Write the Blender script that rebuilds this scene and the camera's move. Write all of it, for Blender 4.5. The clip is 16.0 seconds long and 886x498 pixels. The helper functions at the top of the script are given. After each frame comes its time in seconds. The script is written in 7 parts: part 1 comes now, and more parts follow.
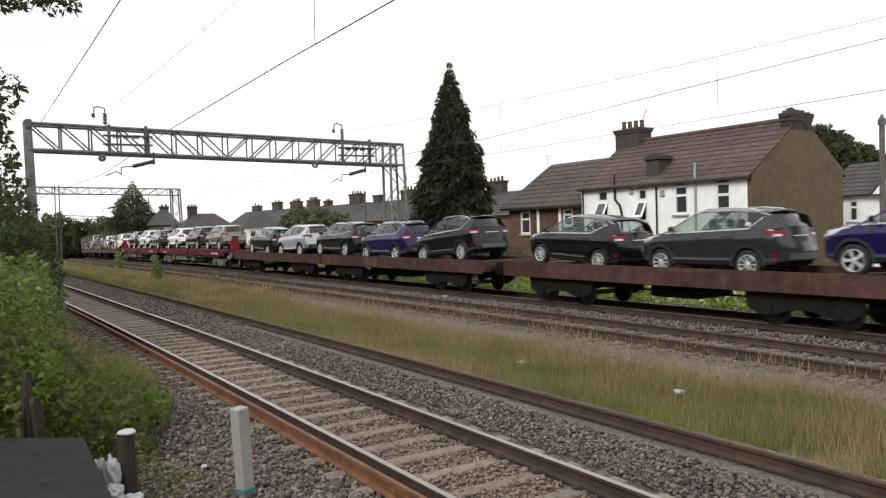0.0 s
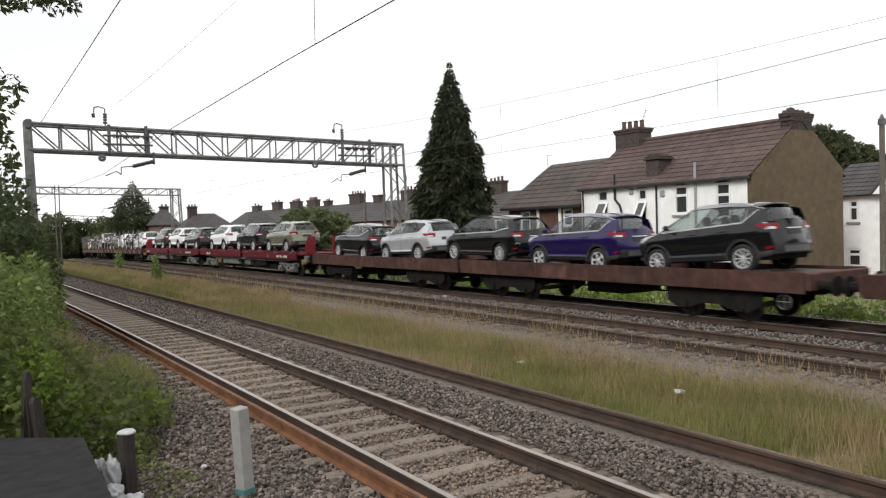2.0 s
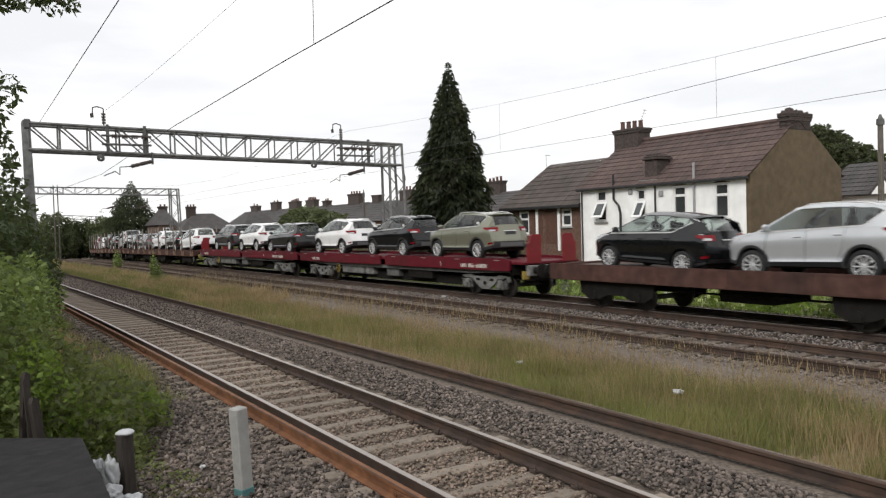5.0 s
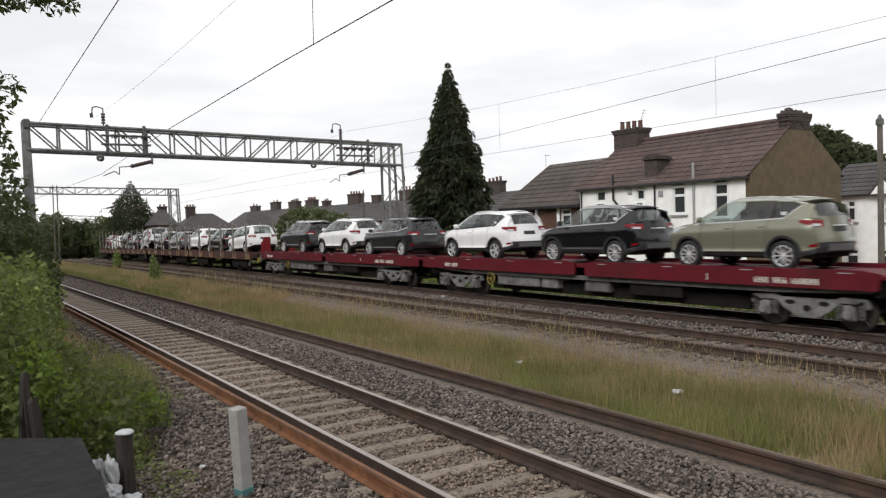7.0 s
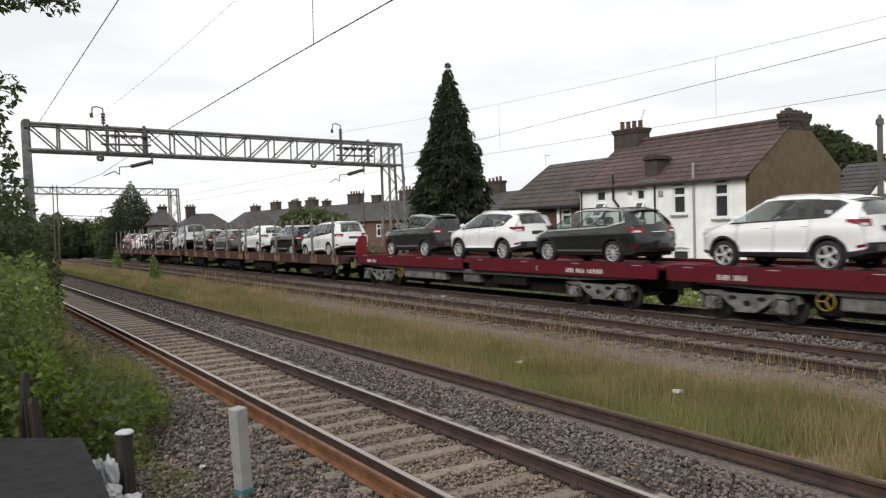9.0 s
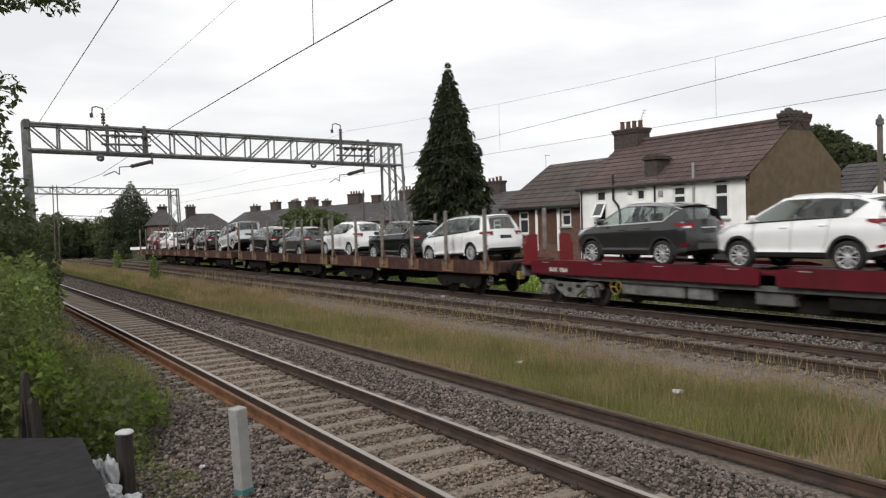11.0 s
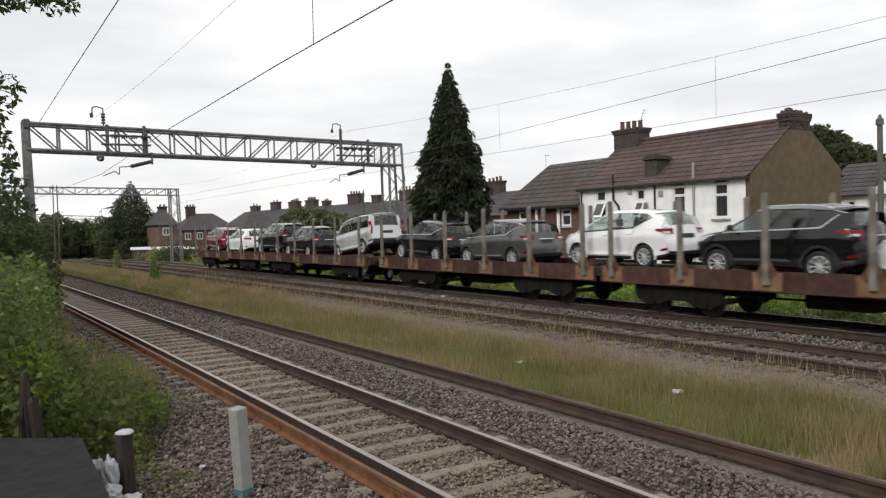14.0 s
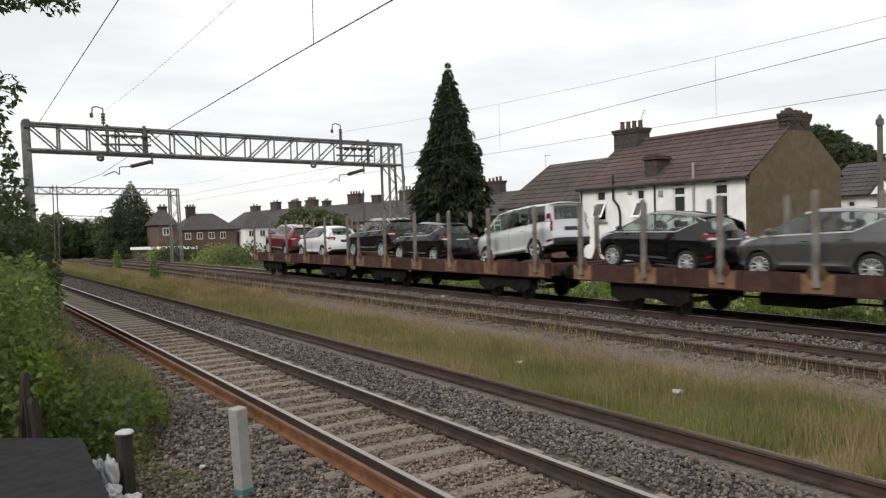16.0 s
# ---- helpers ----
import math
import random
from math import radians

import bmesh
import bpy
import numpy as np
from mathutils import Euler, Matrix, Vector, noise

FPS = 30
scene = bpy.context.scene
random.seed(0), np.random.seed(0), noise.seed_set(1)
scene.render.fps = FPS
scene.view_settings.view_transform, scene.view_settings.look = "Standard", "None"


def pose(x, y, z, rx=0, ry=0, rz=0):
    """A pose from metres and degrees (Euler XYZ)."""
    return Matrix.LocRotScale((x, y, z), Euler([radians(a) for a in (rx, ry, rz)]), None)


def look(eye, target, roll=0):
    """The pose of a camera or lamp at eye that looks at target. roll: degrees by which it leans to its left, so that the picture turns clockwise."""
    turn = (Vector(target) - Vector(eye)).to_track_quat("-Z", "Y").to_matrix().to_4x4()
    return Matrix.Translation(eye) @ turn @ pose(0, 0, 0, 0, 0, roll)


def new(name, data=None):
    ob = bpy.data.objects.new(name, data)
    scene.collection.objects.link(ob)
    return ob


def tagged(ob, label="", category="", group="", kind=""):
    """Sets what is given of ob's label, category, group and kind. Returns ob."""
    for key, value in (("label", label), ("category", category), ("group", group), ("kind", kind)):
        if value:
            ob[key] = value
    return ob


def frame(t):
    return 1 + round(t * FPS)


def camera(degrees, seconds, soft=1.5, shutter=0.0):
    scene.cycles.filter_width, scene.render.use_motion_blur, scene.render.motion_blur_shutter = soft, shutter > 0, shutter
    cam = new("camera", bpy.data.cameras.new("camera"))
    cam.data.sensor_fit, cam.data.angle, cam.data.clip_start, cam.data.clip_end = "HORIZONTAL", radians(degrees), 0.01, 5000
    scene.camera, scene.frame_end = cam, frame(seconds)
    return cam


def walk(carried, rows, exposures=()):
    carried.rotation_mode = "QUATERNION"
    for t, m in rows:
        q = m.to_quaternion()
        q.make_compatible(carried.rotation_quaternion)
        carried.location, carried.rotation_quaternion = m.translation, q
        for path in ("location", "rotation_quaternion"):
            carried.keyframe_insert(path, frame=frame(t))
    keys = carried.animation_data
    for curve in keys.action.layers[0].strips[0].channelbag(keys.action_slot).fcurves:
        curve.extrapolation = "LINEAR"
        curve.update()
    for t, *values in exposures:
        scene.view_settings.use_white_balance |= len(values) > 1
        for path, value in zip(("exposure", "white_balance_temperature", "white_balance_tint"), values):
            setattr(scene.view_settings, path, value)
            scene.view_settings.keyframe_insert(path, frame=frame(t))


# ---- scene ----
# camera on a tripod, nudged slightly once
EYE = (0.0, 0.0, 2.553)
YAW, PITCH, ROLL = 31.899, -1.758, -1.674


def aim(yaw):
    a, b = radians(yaw), radians(PITCH)
    way = Vector((math.sin(a) * math.cos(b), math.cos(a) * math.cos(b), math.sin(b)))
    return look(EYE, Vector(EYE) + way, ROLL)


cam = camera(59.608, 16.0, soft=1.25, shutter=0.5)
walk(cam, [(0.0, aim(YAW - 0.115)), (2.8, aim(YAW - 0.115)), (3.5, aim(YAW - 0.05)), (4.2, aim(YAW - 0.045)), (6.3, aim(YAW)), (16.0, aim(YAW))],
     exposures=[(0.0, 0.30), (3.5, 0.28), (4.2, 0.25), (6.3, 0.12), (9.0, 0.16), (11.3, 0.06), (12.5, 0.05), (14.5, 0.05), (16.0, 0.10)])

# overcast sky, thick cloud with faint grey bands
world = bpy.data.worlds.new("sky")
scene.world = world
world.use_nodes = True
wn, wl = world.node_tree.nodes, world.node_tree.links
wn.clear()
w_out, w_bg = wn.new("ShaderNodeOutputWorld"), wn.new("ShaderNodeBackground")
w_sky = wn.new("ShaderNodeTexSky")
w_sky.sky_type, w_sky.sun_disc = "NISHITA", False
w_sky.sun_elevation, w_sky.sun_rotation = radians(39), radians(248)
w_co, w_map = wn.new("ShaderNodeTexCoord"), wn.new("ShaderNodeMapping")
w_map.inputs["Scale"].default_value = (1.6, 1.6, 7.0)
w_no = wn.new("ShaderNodeTexNoise")
w_no.inputs["Scale"].default_value, w_no.inputs["Detail"].default_value = 1.7, 5.0
w_ramp = wn.new("ShaderNodeValToRGB")
w_ramp.color_ramp.elements[0].position, w_ramp.color_ramp.elements[0].color = 0.36, (7.3, 7.33, 7.5, 1)
w_ramp.color_ramp.elements[1].position, w_ramp.color_ramp.elements[1].color = 0.56, (9.0, 8.9, 8.8, 1)
w_mix = wn.new("ShaderNodeMixRGB")
w_mix.inputs[0].default_value = 0.93
wl.new(w_co.outputs["Generated"], w_map.inputs["Vector"])
wl.new(w_map.outputs["Vector"], w_no.inputs["Vector"])
wl.new(w_no.outputs["Fac"], w_ramp.inputs["Fac"])
wl.new(w_sky.outputs["Color"], w_mix.inputs[1])
wl.new(w_ramp.outputs["Color"], w_mix.inputs[2])
wl.new(w_mix.outputs["Color"], w_bg.inputs["Color"])
w_bg.inputs["Strength"].default_value = 0.115
wl.new(w_bg.outputs["Background"], w_out.inputs["Surface"])
sun = new("sun", bpy.data.lights.new("sun", "SUN"))
sun.data.energy, sun.data.angle, sun.data.color = 1.7, radians(25), (1.0, 0.97, 0.92)
sun.matrix_world = look((-34, -14, 30), (0, 0, 0))


# ---------------------------------------------------------------- materials
def mat(name, colour, rough=0.8, metal=0.0, var=0.25, scale=6.0, bump=0.0, bscale=40.0, spot=None, spot_amount=0.5, spot_scale=1.5, coat=0.0, rnd=0.0, spec=0.5, stretch=(1, 1, 1)):
    m = bpy.data.materials.new(name)
    m.use_nodes = True
    n, l = m.node_tree.nodes, m.node_tree.links
    b = n["Principled BSDF"]
    b.inputs["Roughness"].default_value, b.inputs["Metallic"].default_value = rough, metal
    b.inputs["Coat Weight"].default_value = coat
    b.inputs["Coat Roughness"].default_value = 0.03
    b.inputs["Specular IOR Level"].default_value = spec
    co, mp = n.new("ShaderNodeTexCoord"), n.new("ShaderNodeMapping")
    mp.inputs["Scale"].default_value = stretch
    l.new(co.outputs["Object"], mp.inputs["Vector"])
    no = n.new("ShaderNodeTexNoise")
    no.inputs["Scale"].default_value, no.inputs["Detail"].default_value = scale, 6.0
    l.new(mp.outputs["Vector"], no.inputs["Vector"])
    mr = n.new("ShaderNodeMapRange")
    mr.inputs["From Min"].default_value, mr.inputs["From Max"].default_value = 0.3, 0.7
    mr.inputs["To Min"].default_value, mr.inputs["To Max"].default_value = 1 - var, 1 + var
    l.new(no.outputs["Fac"], mr.inputs["Value"])
    base = n.new("ShaderNodeRGB")
    base.outputs[0].default_value = (*colour, 1)
    cur = base.outputs[0]
    if spot:
        n2 = n.new("ShaderNodeTexNoise")
        n2.inputs["Scale"].default_value, n2.inputs["Detail"].default_value = spot_scale, 4.0
        l.new(mp.outputs["Vector"], n2.inputs["Vector"])
        r2 = n.new("ShaderNodeMapRange")
        r2.inputs["From Min"].default_value, r2.inputs["From Max"].default_value = 0.45, 0.68
        r2.inputs["To Max"].default_value = spot_amount
        l.new(n2.outputs["Fac"], r2.inputs["Value"])
        mx = n.new("ShaderNodeMixRGB")
        l.new(r2.outputs["Result"], mx.inputs[0])
        l.new(cur, mx.inputs[1])
        mx.inputs[2].default_value = (*spot, 1)
        cur = mx.outputs[0]
    mul = n.new("ShaderNodeVectorMath")
    mul.operation = "SCALE"
    l.new(cur, mul.inputs[0])
    l.new(mr.outputs["Result"], mul.inputs["Scale"])
    cur = mul.outputs["Vector"]
    if rnd:
        for node, sock in (("ShaderNodeObjectInfo", "Random"), ("ShaderNodeNewGeometry", "Random Per Island")):
            oi = n.new(node)
            rr = n.new("ShaderNodeMapRange")
            rr.inputs["To Min"].default_value, rr.inputs["To Max"].default_value = 1 - rnd, 1 + rnd
            l.new(oi.outputs[sock], rr.inputs["Value"])
            m2 = n.new("ShaderNodeVectorMath")
            m2.operation = "SCALE"
            l.new(cur, m2.inputs[0])
            l.new(rr.outputs["Result"], m2.inputs["Scale"])
            cur = m2.outputs["Vector"]
    l.new(cur, b.inputs["Base Color"])
    if bump:
        nb = n.new("ShaderNodeTexNoise")
        nb.inputs["Scale"].default_value, nb.inputs["Detail"].default_value = bscale, 5.0
        l.new(mp.outputs["Vector"], nb.inputs["Vector"])
        bp = n.new("ShaderNodeBump")
        bp.inputs["Strength"].default_value, bp.inputs["Distance"].default_value = bump, 0.02
        l.new(nb.outputs["Fac"], bp.inputs["Height"])
        l.new(bp.outputs["Normal"], b.inputs["Normal"])
    return m


def leaf_mat(name, colour, rnd=0.45, tint=(0.2, 0.2, 0.03)):
    m = mat(name, colour, 0.6, var=0.3, scale=0.9, rnd=rnd, spot=tint, spot_amount=0.5, spot_scale=0.6, spec=0.3)
    n, l = m.node_tree.nodes, m.node_tree.links
    b, out = n["Principled BSDF"], n["Material Output"]
    tr, mx = n.new("ShaderNodeBsdfTranslucent"), n.new("ShaderNodeMixShader")
    tr.inputs["Color"].default_value = (colour[0] * 1.4, colour[1] * 1.4, colour[2], 1)
    mx.inputs[0].default_value = 0.36
    l.new(b.outputs[0], mx.inputs[1])
    l.new(tr.outputs[0], mx.inputs[2])
    l.new(mx.outputs[0], out.inputs["Surface"])
    return m


def pane_glass(m, tint):
    """Turns a material into a tinted see-through pane with a mirror gloss."""
    n, l = m.node_tree.nodes, m.node_tree.links
    out = n["Material Output"]
    tr, gl, mx = n.new("ShaderNodeBsdfTransparent"), n.new("ShaderNodeBsdfGlossy"), n.new("ShaderNodeMixShader")
    lw, pw, ad = n.new("ShaderNodeLayerWeight"), n.new("ShaderNodeMath"), n.new("ShaderNodeMath")
    tr.inputs["Color"].default_value = (*tint, 1)
    gl.inputs["Roughness"].default_value = 0.03
    lw.inputs["Blend"].default_value = 0.5
    pw.operation, pw.inputs[1].default_value = "POWER", 4.0
    ad.operation, ad.inputs[1].default_value = "ADD", 0.075
    ad.use_clamp = True
    l.new(lw.outputs["Facing"], pw.inputs[0])
    l.new(pw.outputs[0], ad.inputs[0])
    l.new(ad.outputs[0], mx.inputs[0])
    l.new(tr.outputs[0], mx.inputs[1])
    l.new(gl.outputs[0], mx.inputs[2])
    l.new(mx.outputs[0], out.inputs["Surface"])


M = {}
M["soil"] = mat("soil_grass", (0.19, 0.145, 0.10), 0.95, var=0.4, scale=7.0, bump=0.6, bscale=20, spot=(0.13, 0.125, 0.055), spot_scale=0.3)
M["ballast_bed"] = mat("ballast_bed", (0.13, 0.105, 0.085), 0.95, var=0.55, scale=22, bump=1.0, bscale=18, spot=(0.12, 0.10, 0.085), spot_scale=0.5)
M["stone"] = mat("ballast_stone", (0.305, 0.247, 0.214), 0.9, var=0.3, scale=9, rnd=0.75, spot=(0.17, 0.13, 0.105), spot_scale=0.35, bump=0.3, bscale=60)
M["stone_grey"] = mat("ballast_stone_grey", (0.195, 0.168, 0.155), 0.9, var=0.2, scale=9, rnd=0.3, spot=(0.14, 0.115, 0.10), spot_scale=0.4)
M["stone_dirty"] = mat("ballast_stone_dirty", (0.21, 0.16, 0.125), 0.9, var=0.25, scale=9, rnd=0.5, spot=(0.12, 0.09, 0.07), spot_scale=0.35)
# near-black: the shade under the train is put into this ballast colour
M["ballast_dark"] = mat("shaded_ballast", (0.05, 0.042, 0.037), 0.95, var=0.5, scale=20, bump=0.9, bscale=18)
M["rail_side"] = mat("rail_rust_dark", (0.048, 0.031, 0.024), 0.8, var=0.3, scale=5, spot=(0.085, 0.045, 0.026), spot_scale=1.3, bump=0.2)
M["rail_rust"] = mat("rail_rust_bright", (0.165, 0.070, 0.030), 0.85, var=0.35, scale=5, spot=(0.09, 0.042, 0.024), spot_scale=1.7, bump=0.2)
M["rail_top"] = mat("rail_worn_top", (0.36, 0.32, 0.29), 0.4, 0.7, var=0.15, scale=3, stretch=(1, 0.05, 1))
M["rail_top_rust"] = mat("rail_rusty_top", (0.075, 0.052, 0.04), 0.85, 0.0, var=0.25, scale=3, spec=0.2)
M["concrete"] = mat("sleeper_concrete", (0.195, 0.162, 0.13), 0.9, var=0.2, scale=7, spot=(0.17, 0.135, 0.10), spot_scale=2.0, rnd=0.12, bump=0.3)
M["wood_sleeper"] = mat("sleeper_wood", (0.11, 0.085, 0.065), 0.9, var=0.3, scale=7, rnd=0.2, bump=0.4)
M["galv"] = mat("galvanised_steel", (0.17, 0.173, 0.17), 0.65, 0.2, var=0.4, scale=4, spot=(0.10, 0.098, 0.09), spot_scale=1.2)
M["galv_dark"] = mat("weathered_steel", (0.10, 0.10, 0.098), 0.75, 0.1, var=0.3, scale=4)
M["wire"] = mat("wire_dark", (0.07, 0.07, 0.07), 0.6, 0.3, var=0.1)
M["insulator"] = mat("insulator_brown", (0.05, 0.035, 0.03), 0.3, var=0.1)
M["brown"] = mat("wagon_brown_paint", (0.066, 0.032, 0.026), 0.85, spec=0.25, var=0.35, scale=3.0, spot=(0.05, 0.03, 0.026), spot_scale=0.9, spot_amount=0.7, bump=0.15, rnd=0.24)
M["brown_rust"] = mat("wagon_rust_patch", (0.205, 0.112, 0.06), 0.85, var=0.35, scale=5, spot=(0.10, 0.05, 0.035), spot_scale=2.5, rnd=0.15)
M["rust_dark"] = mat("stake_gusset_rust", (0.12, 0.058, 0.034), 0.85, var=0.4, scale=6, spot=(0.07, 0.036, 0.025), spot_scale=3, rnd=0.2)
M["deck"] = mat("wagon_deck", (0.075, 0.055, 0.045), 0.85, var=0.3, scale=4)
M["red"] = mat("wagon_red_paint", (0.100, 0.0045, 0.012), 0.6, spec=0.3, var=0.18, scale=2.5, spot=(0.075, 0.010, 0.012), spot_scale=1.2, spot_amount=0.6)
M["red_bright"] = mat("wagon_red_flap", (0.17, 0.006, 0.010), 0.5, var=0.12, scale=3)
M["wagon_grey"] = mat("wagon_underframe_grey", (0.155, 0.155, 0.15), 0.75, var=0.45, scale=5, spot=(0.10, 0.095, 0.085), spot_scale=1.6)
M["wagon_grime"] = mat("grimy_spring_steel", (0.085, 0.082, 0.078), 0.8, var=0.4, scale=7)
M["under"] = mat("underframe_black", (0.016, 0.0145, 0.013), 0.9, spec=0.1, var=0.3, scale=4)
M["wheel_steel"] = mat("wagon_wheel_steel", (0.05, 0.045, 0.04), 0.6, 0.4, var=0.3, scale=4)
M["yellow"] = mat("yellow_paint", (0.30, 0.22, 0.05), 0.6, var=0.2, scale=5)
M["white_paint"] = mat("white_lettering", (0.62, 0.60, 0.56), 0.7, var=0.15)
M["tyre"] = mat("tyre_rubber", (0.018, 0.018, 0.019), 0.85, var=0.2)
M["alloy"] = mat("alloy_rim", (0.66, 0.67, 0.68), 0.35, 0.4, var=0.06)
M["plastic"] = mat("black_plastic_trim", (0.022, 0.022, 0.024), 0.6, var=0.12)
M["car_glass"] = mat("car_glass_tinted", (0.008, 0.010, 0.010), 0.04, 0.0, var=0.1, spec=0.45)
M["car_glass_clear"] = mat("car_glass_pale", (0.05, 0.066, 0.064), 0.04, 0.0, var=0.5, scale=3.0, spec=0.5)
pane_glass(M["car_glass"], (0.34, 0.37, 0.37))
pane_glass(M["car_glass_clear"], (0.70, 0.77, 0.75))
M["seat_cloth"] = mat("dark_seat_cloth", (0.03, 0.03, 0.032), 0.9, var=0.2)
M["lamp_red"] = mat("tail_light_red", (0.17, 0.004, 0.009), 0.25, var=0.08, spec=0.3)
M["lamp_clear"] = mat("light_clear", (0.55, 0.56, 0.58), 0.12, 0.3, var=0.08, spec=0.8)
M["chrome"] = mat("chrome_trim", (0.68, 0.68, 0.68), 0.3, 0.35, var=0.03)
M["skid"] = mat("skid_plate_grey", (0.115, 0.12, 0.12), 0.5, 0.3, var=0.08)
M["film"] = mat("protective_film_white", (0.7, 0.7, 0.7), 0.4, var=0.1)
for key, c, me in (("black", (0.0045, 0.005, 0.006), 0.0), ("greyd", (0.030, 0.031, 0.032), 0.35), ("purple", (0.012, 0.006, 0.062), 0.2), ("silver", (0.50, 0.52, 0.54), 0.45),
                   ("white", (0.80, 0.805, 0.81), 0.0), ("beige", (0.22, 0.225, 0.17), 0.45), ("greycm", (0.095, 0.095, 0.098), 0.45), ("redcar", (0.15, 0.010, 0.022), 0.2), ("vansilver", (0.60, 0.62, 0.63), 0.3), ("charcoal", (0.020, 0.021, 0.021), 0.2)):
    M["car_" + key] = mat("car_paint_" + key, c, 0.4, me, var=0.04, scale=2, coat=0.9, spec=0.08)
M["seam"] = mat("panel_gap_dark", (0.008, 0.008, 0.008), 0.9, var=0.1, spec=0.1)
M["render_white"] = mat("white_masonry_paint", (0.87, 0.87, 0.865), 0.9, var=0.07, scale=2.2, spot=(0.78, 0.78, 0.76), spot_scale=0.7, spot_amount=0.5, bump=0.25, bscale=30)
M["pebbledash"] = mat("brown_pebbledash", (0.118, 0.088, 0.052), 0.95, var=0.2, scale=3.0, spot=(0.09, 0.067, 0.04), spot_scale=0.45, bump=0.9, bscale=45)
M["tile"] = mat("roof_tile_brown", (0.080, 0.052, 0.046), 0.85, var=0.22, scale=3, rnd=0.16, spot=(0.066, 0.046, 0.042), spot_scale=0.6)
M["tile_grey"] = mat("roof_tile_grey_brown", (0.072, 0.058, 0.051), 0.85, var=0.25, scale=2, rnd=0.14)
M["slate"] = mat("roof_slate", (0.052, 0.047, 0.047), 0.8, var=0.22, scale=1.5, rnd=0.12)
M["brick"] = mat("brown_brick", (0.125, 0.072, 0.052), 0.9, var=0.3, scale=6, bump=0.4, bscale=25, spot=(0.13, 0.08, 0.06), spot_scale=1.4)
M["brick_far"] = mat("red_brown_brick", (0.125, 0.083, 0.063), 0.9, var=0.25, scale=5, spot=(0.12, 0.07, 0.05), spot_scale=0.8)
M["brick_dark"] = mat("sooty_brick", (0.058, 0.045, 0.040), 0.95, var=0.35, scale=7, bump=0.5, bscale=25)
M["mortar"] = mat("lime_mortar_patch", (0.17, 0.16, 0.15), 0.95, var=0.4, scale=8, spot=(0.10, 0.085, 0.08), spot_scale=3.0)
M["pot"] = mat("chimney_pot_clay", (0.10, 0.055, 0.045), 0.9, var=0.25, scale=4)
M["sill_grey"] = mat("weathered_window_sill", (0.30, 0.30, 0.29), 0.9, var=0.3, scale=6)
M["upvc"] = mat("white_upvc", (0.78, 0.78, 0.78), 0.45, var=0.04)
M["win_glass"] = mat("window_glass", (0.045, 0.05, 0.05), 0.06, var=0.2, scale=1.5, spec=0.8)
M["blackpipe"] = mat("black_pipe", (0.02, 0.02, 0.022), 0.5, var=0.1)
M["greypipe"] = mat("grey_pipe", (0.30, 0.30, 0.31), 0.6, var=0.1)
M["wood_grey"] = mat("weathered_wood", (0.10, 0.09, 0.075), 0.9, var=0.35, scale=4, stretch=(6, 6, 0.8), bump=0.5, rnd=0.15)
M["timber_dark"] = mat("dark_timber", (0.035, 0.028, 0.023), 0.9, var=0.4, scale=5, stretch=(6, 6, 0.8), bump=0.5)
M["stake"] = mat("worn_stake_steel", (0.19, 0.175, 0.155), 0.75, 0.1, var=0.35, scale=3, spot=(0.10, 0.075, 0.06), spot_scale=2)
M["post_concrete"] = mat("marker_post_concrete", (0.30, 0.30, 0.285), 0.85, var=0.12, scale=8, spot=(0.22, 0.215, 0.2), spot_scale=3, bump=0.2)
M["teal"] = mat("teal_band", (0.07, 0.17, 0.17), 0.7, var=0.15)
M["board"] = mat("dark_grey_roofing", (0.027, 0.026, 0.027), 0.85, spec=0.15, var=0.25, scale=2.5, stretch=(1, 4, 1), bump=0.2)
M["bag"] = mat("crumpled_plastic", (0.40, 0.41, 0.42), 0.35, var=0.15, scale=8, bump=0.6, bscale=14)
M["door_brown"] = mat("brown_door", (0.10, 0.05, 0.035), 0.6, var=0.15)
M["bark"] = mat("bark", (0.07, 0.055, 0.042), 0.95, var=0.4, scale=8, bump=0.6)
M["leaf_bush"] = leaf_mat("bush_leaves", (0.14, 0.185, 0.06), rnd=0.7, tint=(0.13, 0.17, 0.035))
M["leaf_bright"] = leaf_mat("bramble_leaves", (0.17, 0.25, 0.045), rnd=0.7, tint=(0.20, 0.25, 0.05))
M["leaf_bramble"] = leaf_mat("dull_bramble_leaves", (0.20, 0.24, 0.09), rnd=0.7, tint=(0.19, 0.20, 0.10))
M["leaf_dark"] = leaf_mat("dark_tree_leaves", (0.055, 0.075, 0.032), tint=(0.065, 0.085, 0.03))
M["cypress"] = leaf_mat("cypress_foliage", (0.042, 0.056, 0.026), rnd=0.6, tint=(0.075, 0.075, 0.035))
M["leaf_far"] = leaf_mat("far_tree_leaves", (0.075, 0.092, 0.045), tint=(0.11, 0.12, 0.055))
M["grass"] = leaf_mat("green_grass", (0.175, 0.185, 0.068), rnd=0.4, tint=(0.27, 0.205, 0.10))
M["grass_dry"] = leaf_mat("dry_grass", (0.315, 0.24, 0.145), rnd=0.35, tint=(0.25, 0.215, 0.10))


# ---------------------------------------------------------------- mesh helpers
def to_mesh(name, bm, material, smooth=False):
    me = bpy.data.meshes.new(name)
    if smooth:
        for f in bm.faces:
            f.smooth = True
    bm.to_mesh(me)
    bm.free()
    for k in (material if isinstance(material, (list, tuple)) else [material]):
        me.materials.append(M[k])
    if smooth:
        me.set_sharp_from_angle(angle=radians(38))
    return me


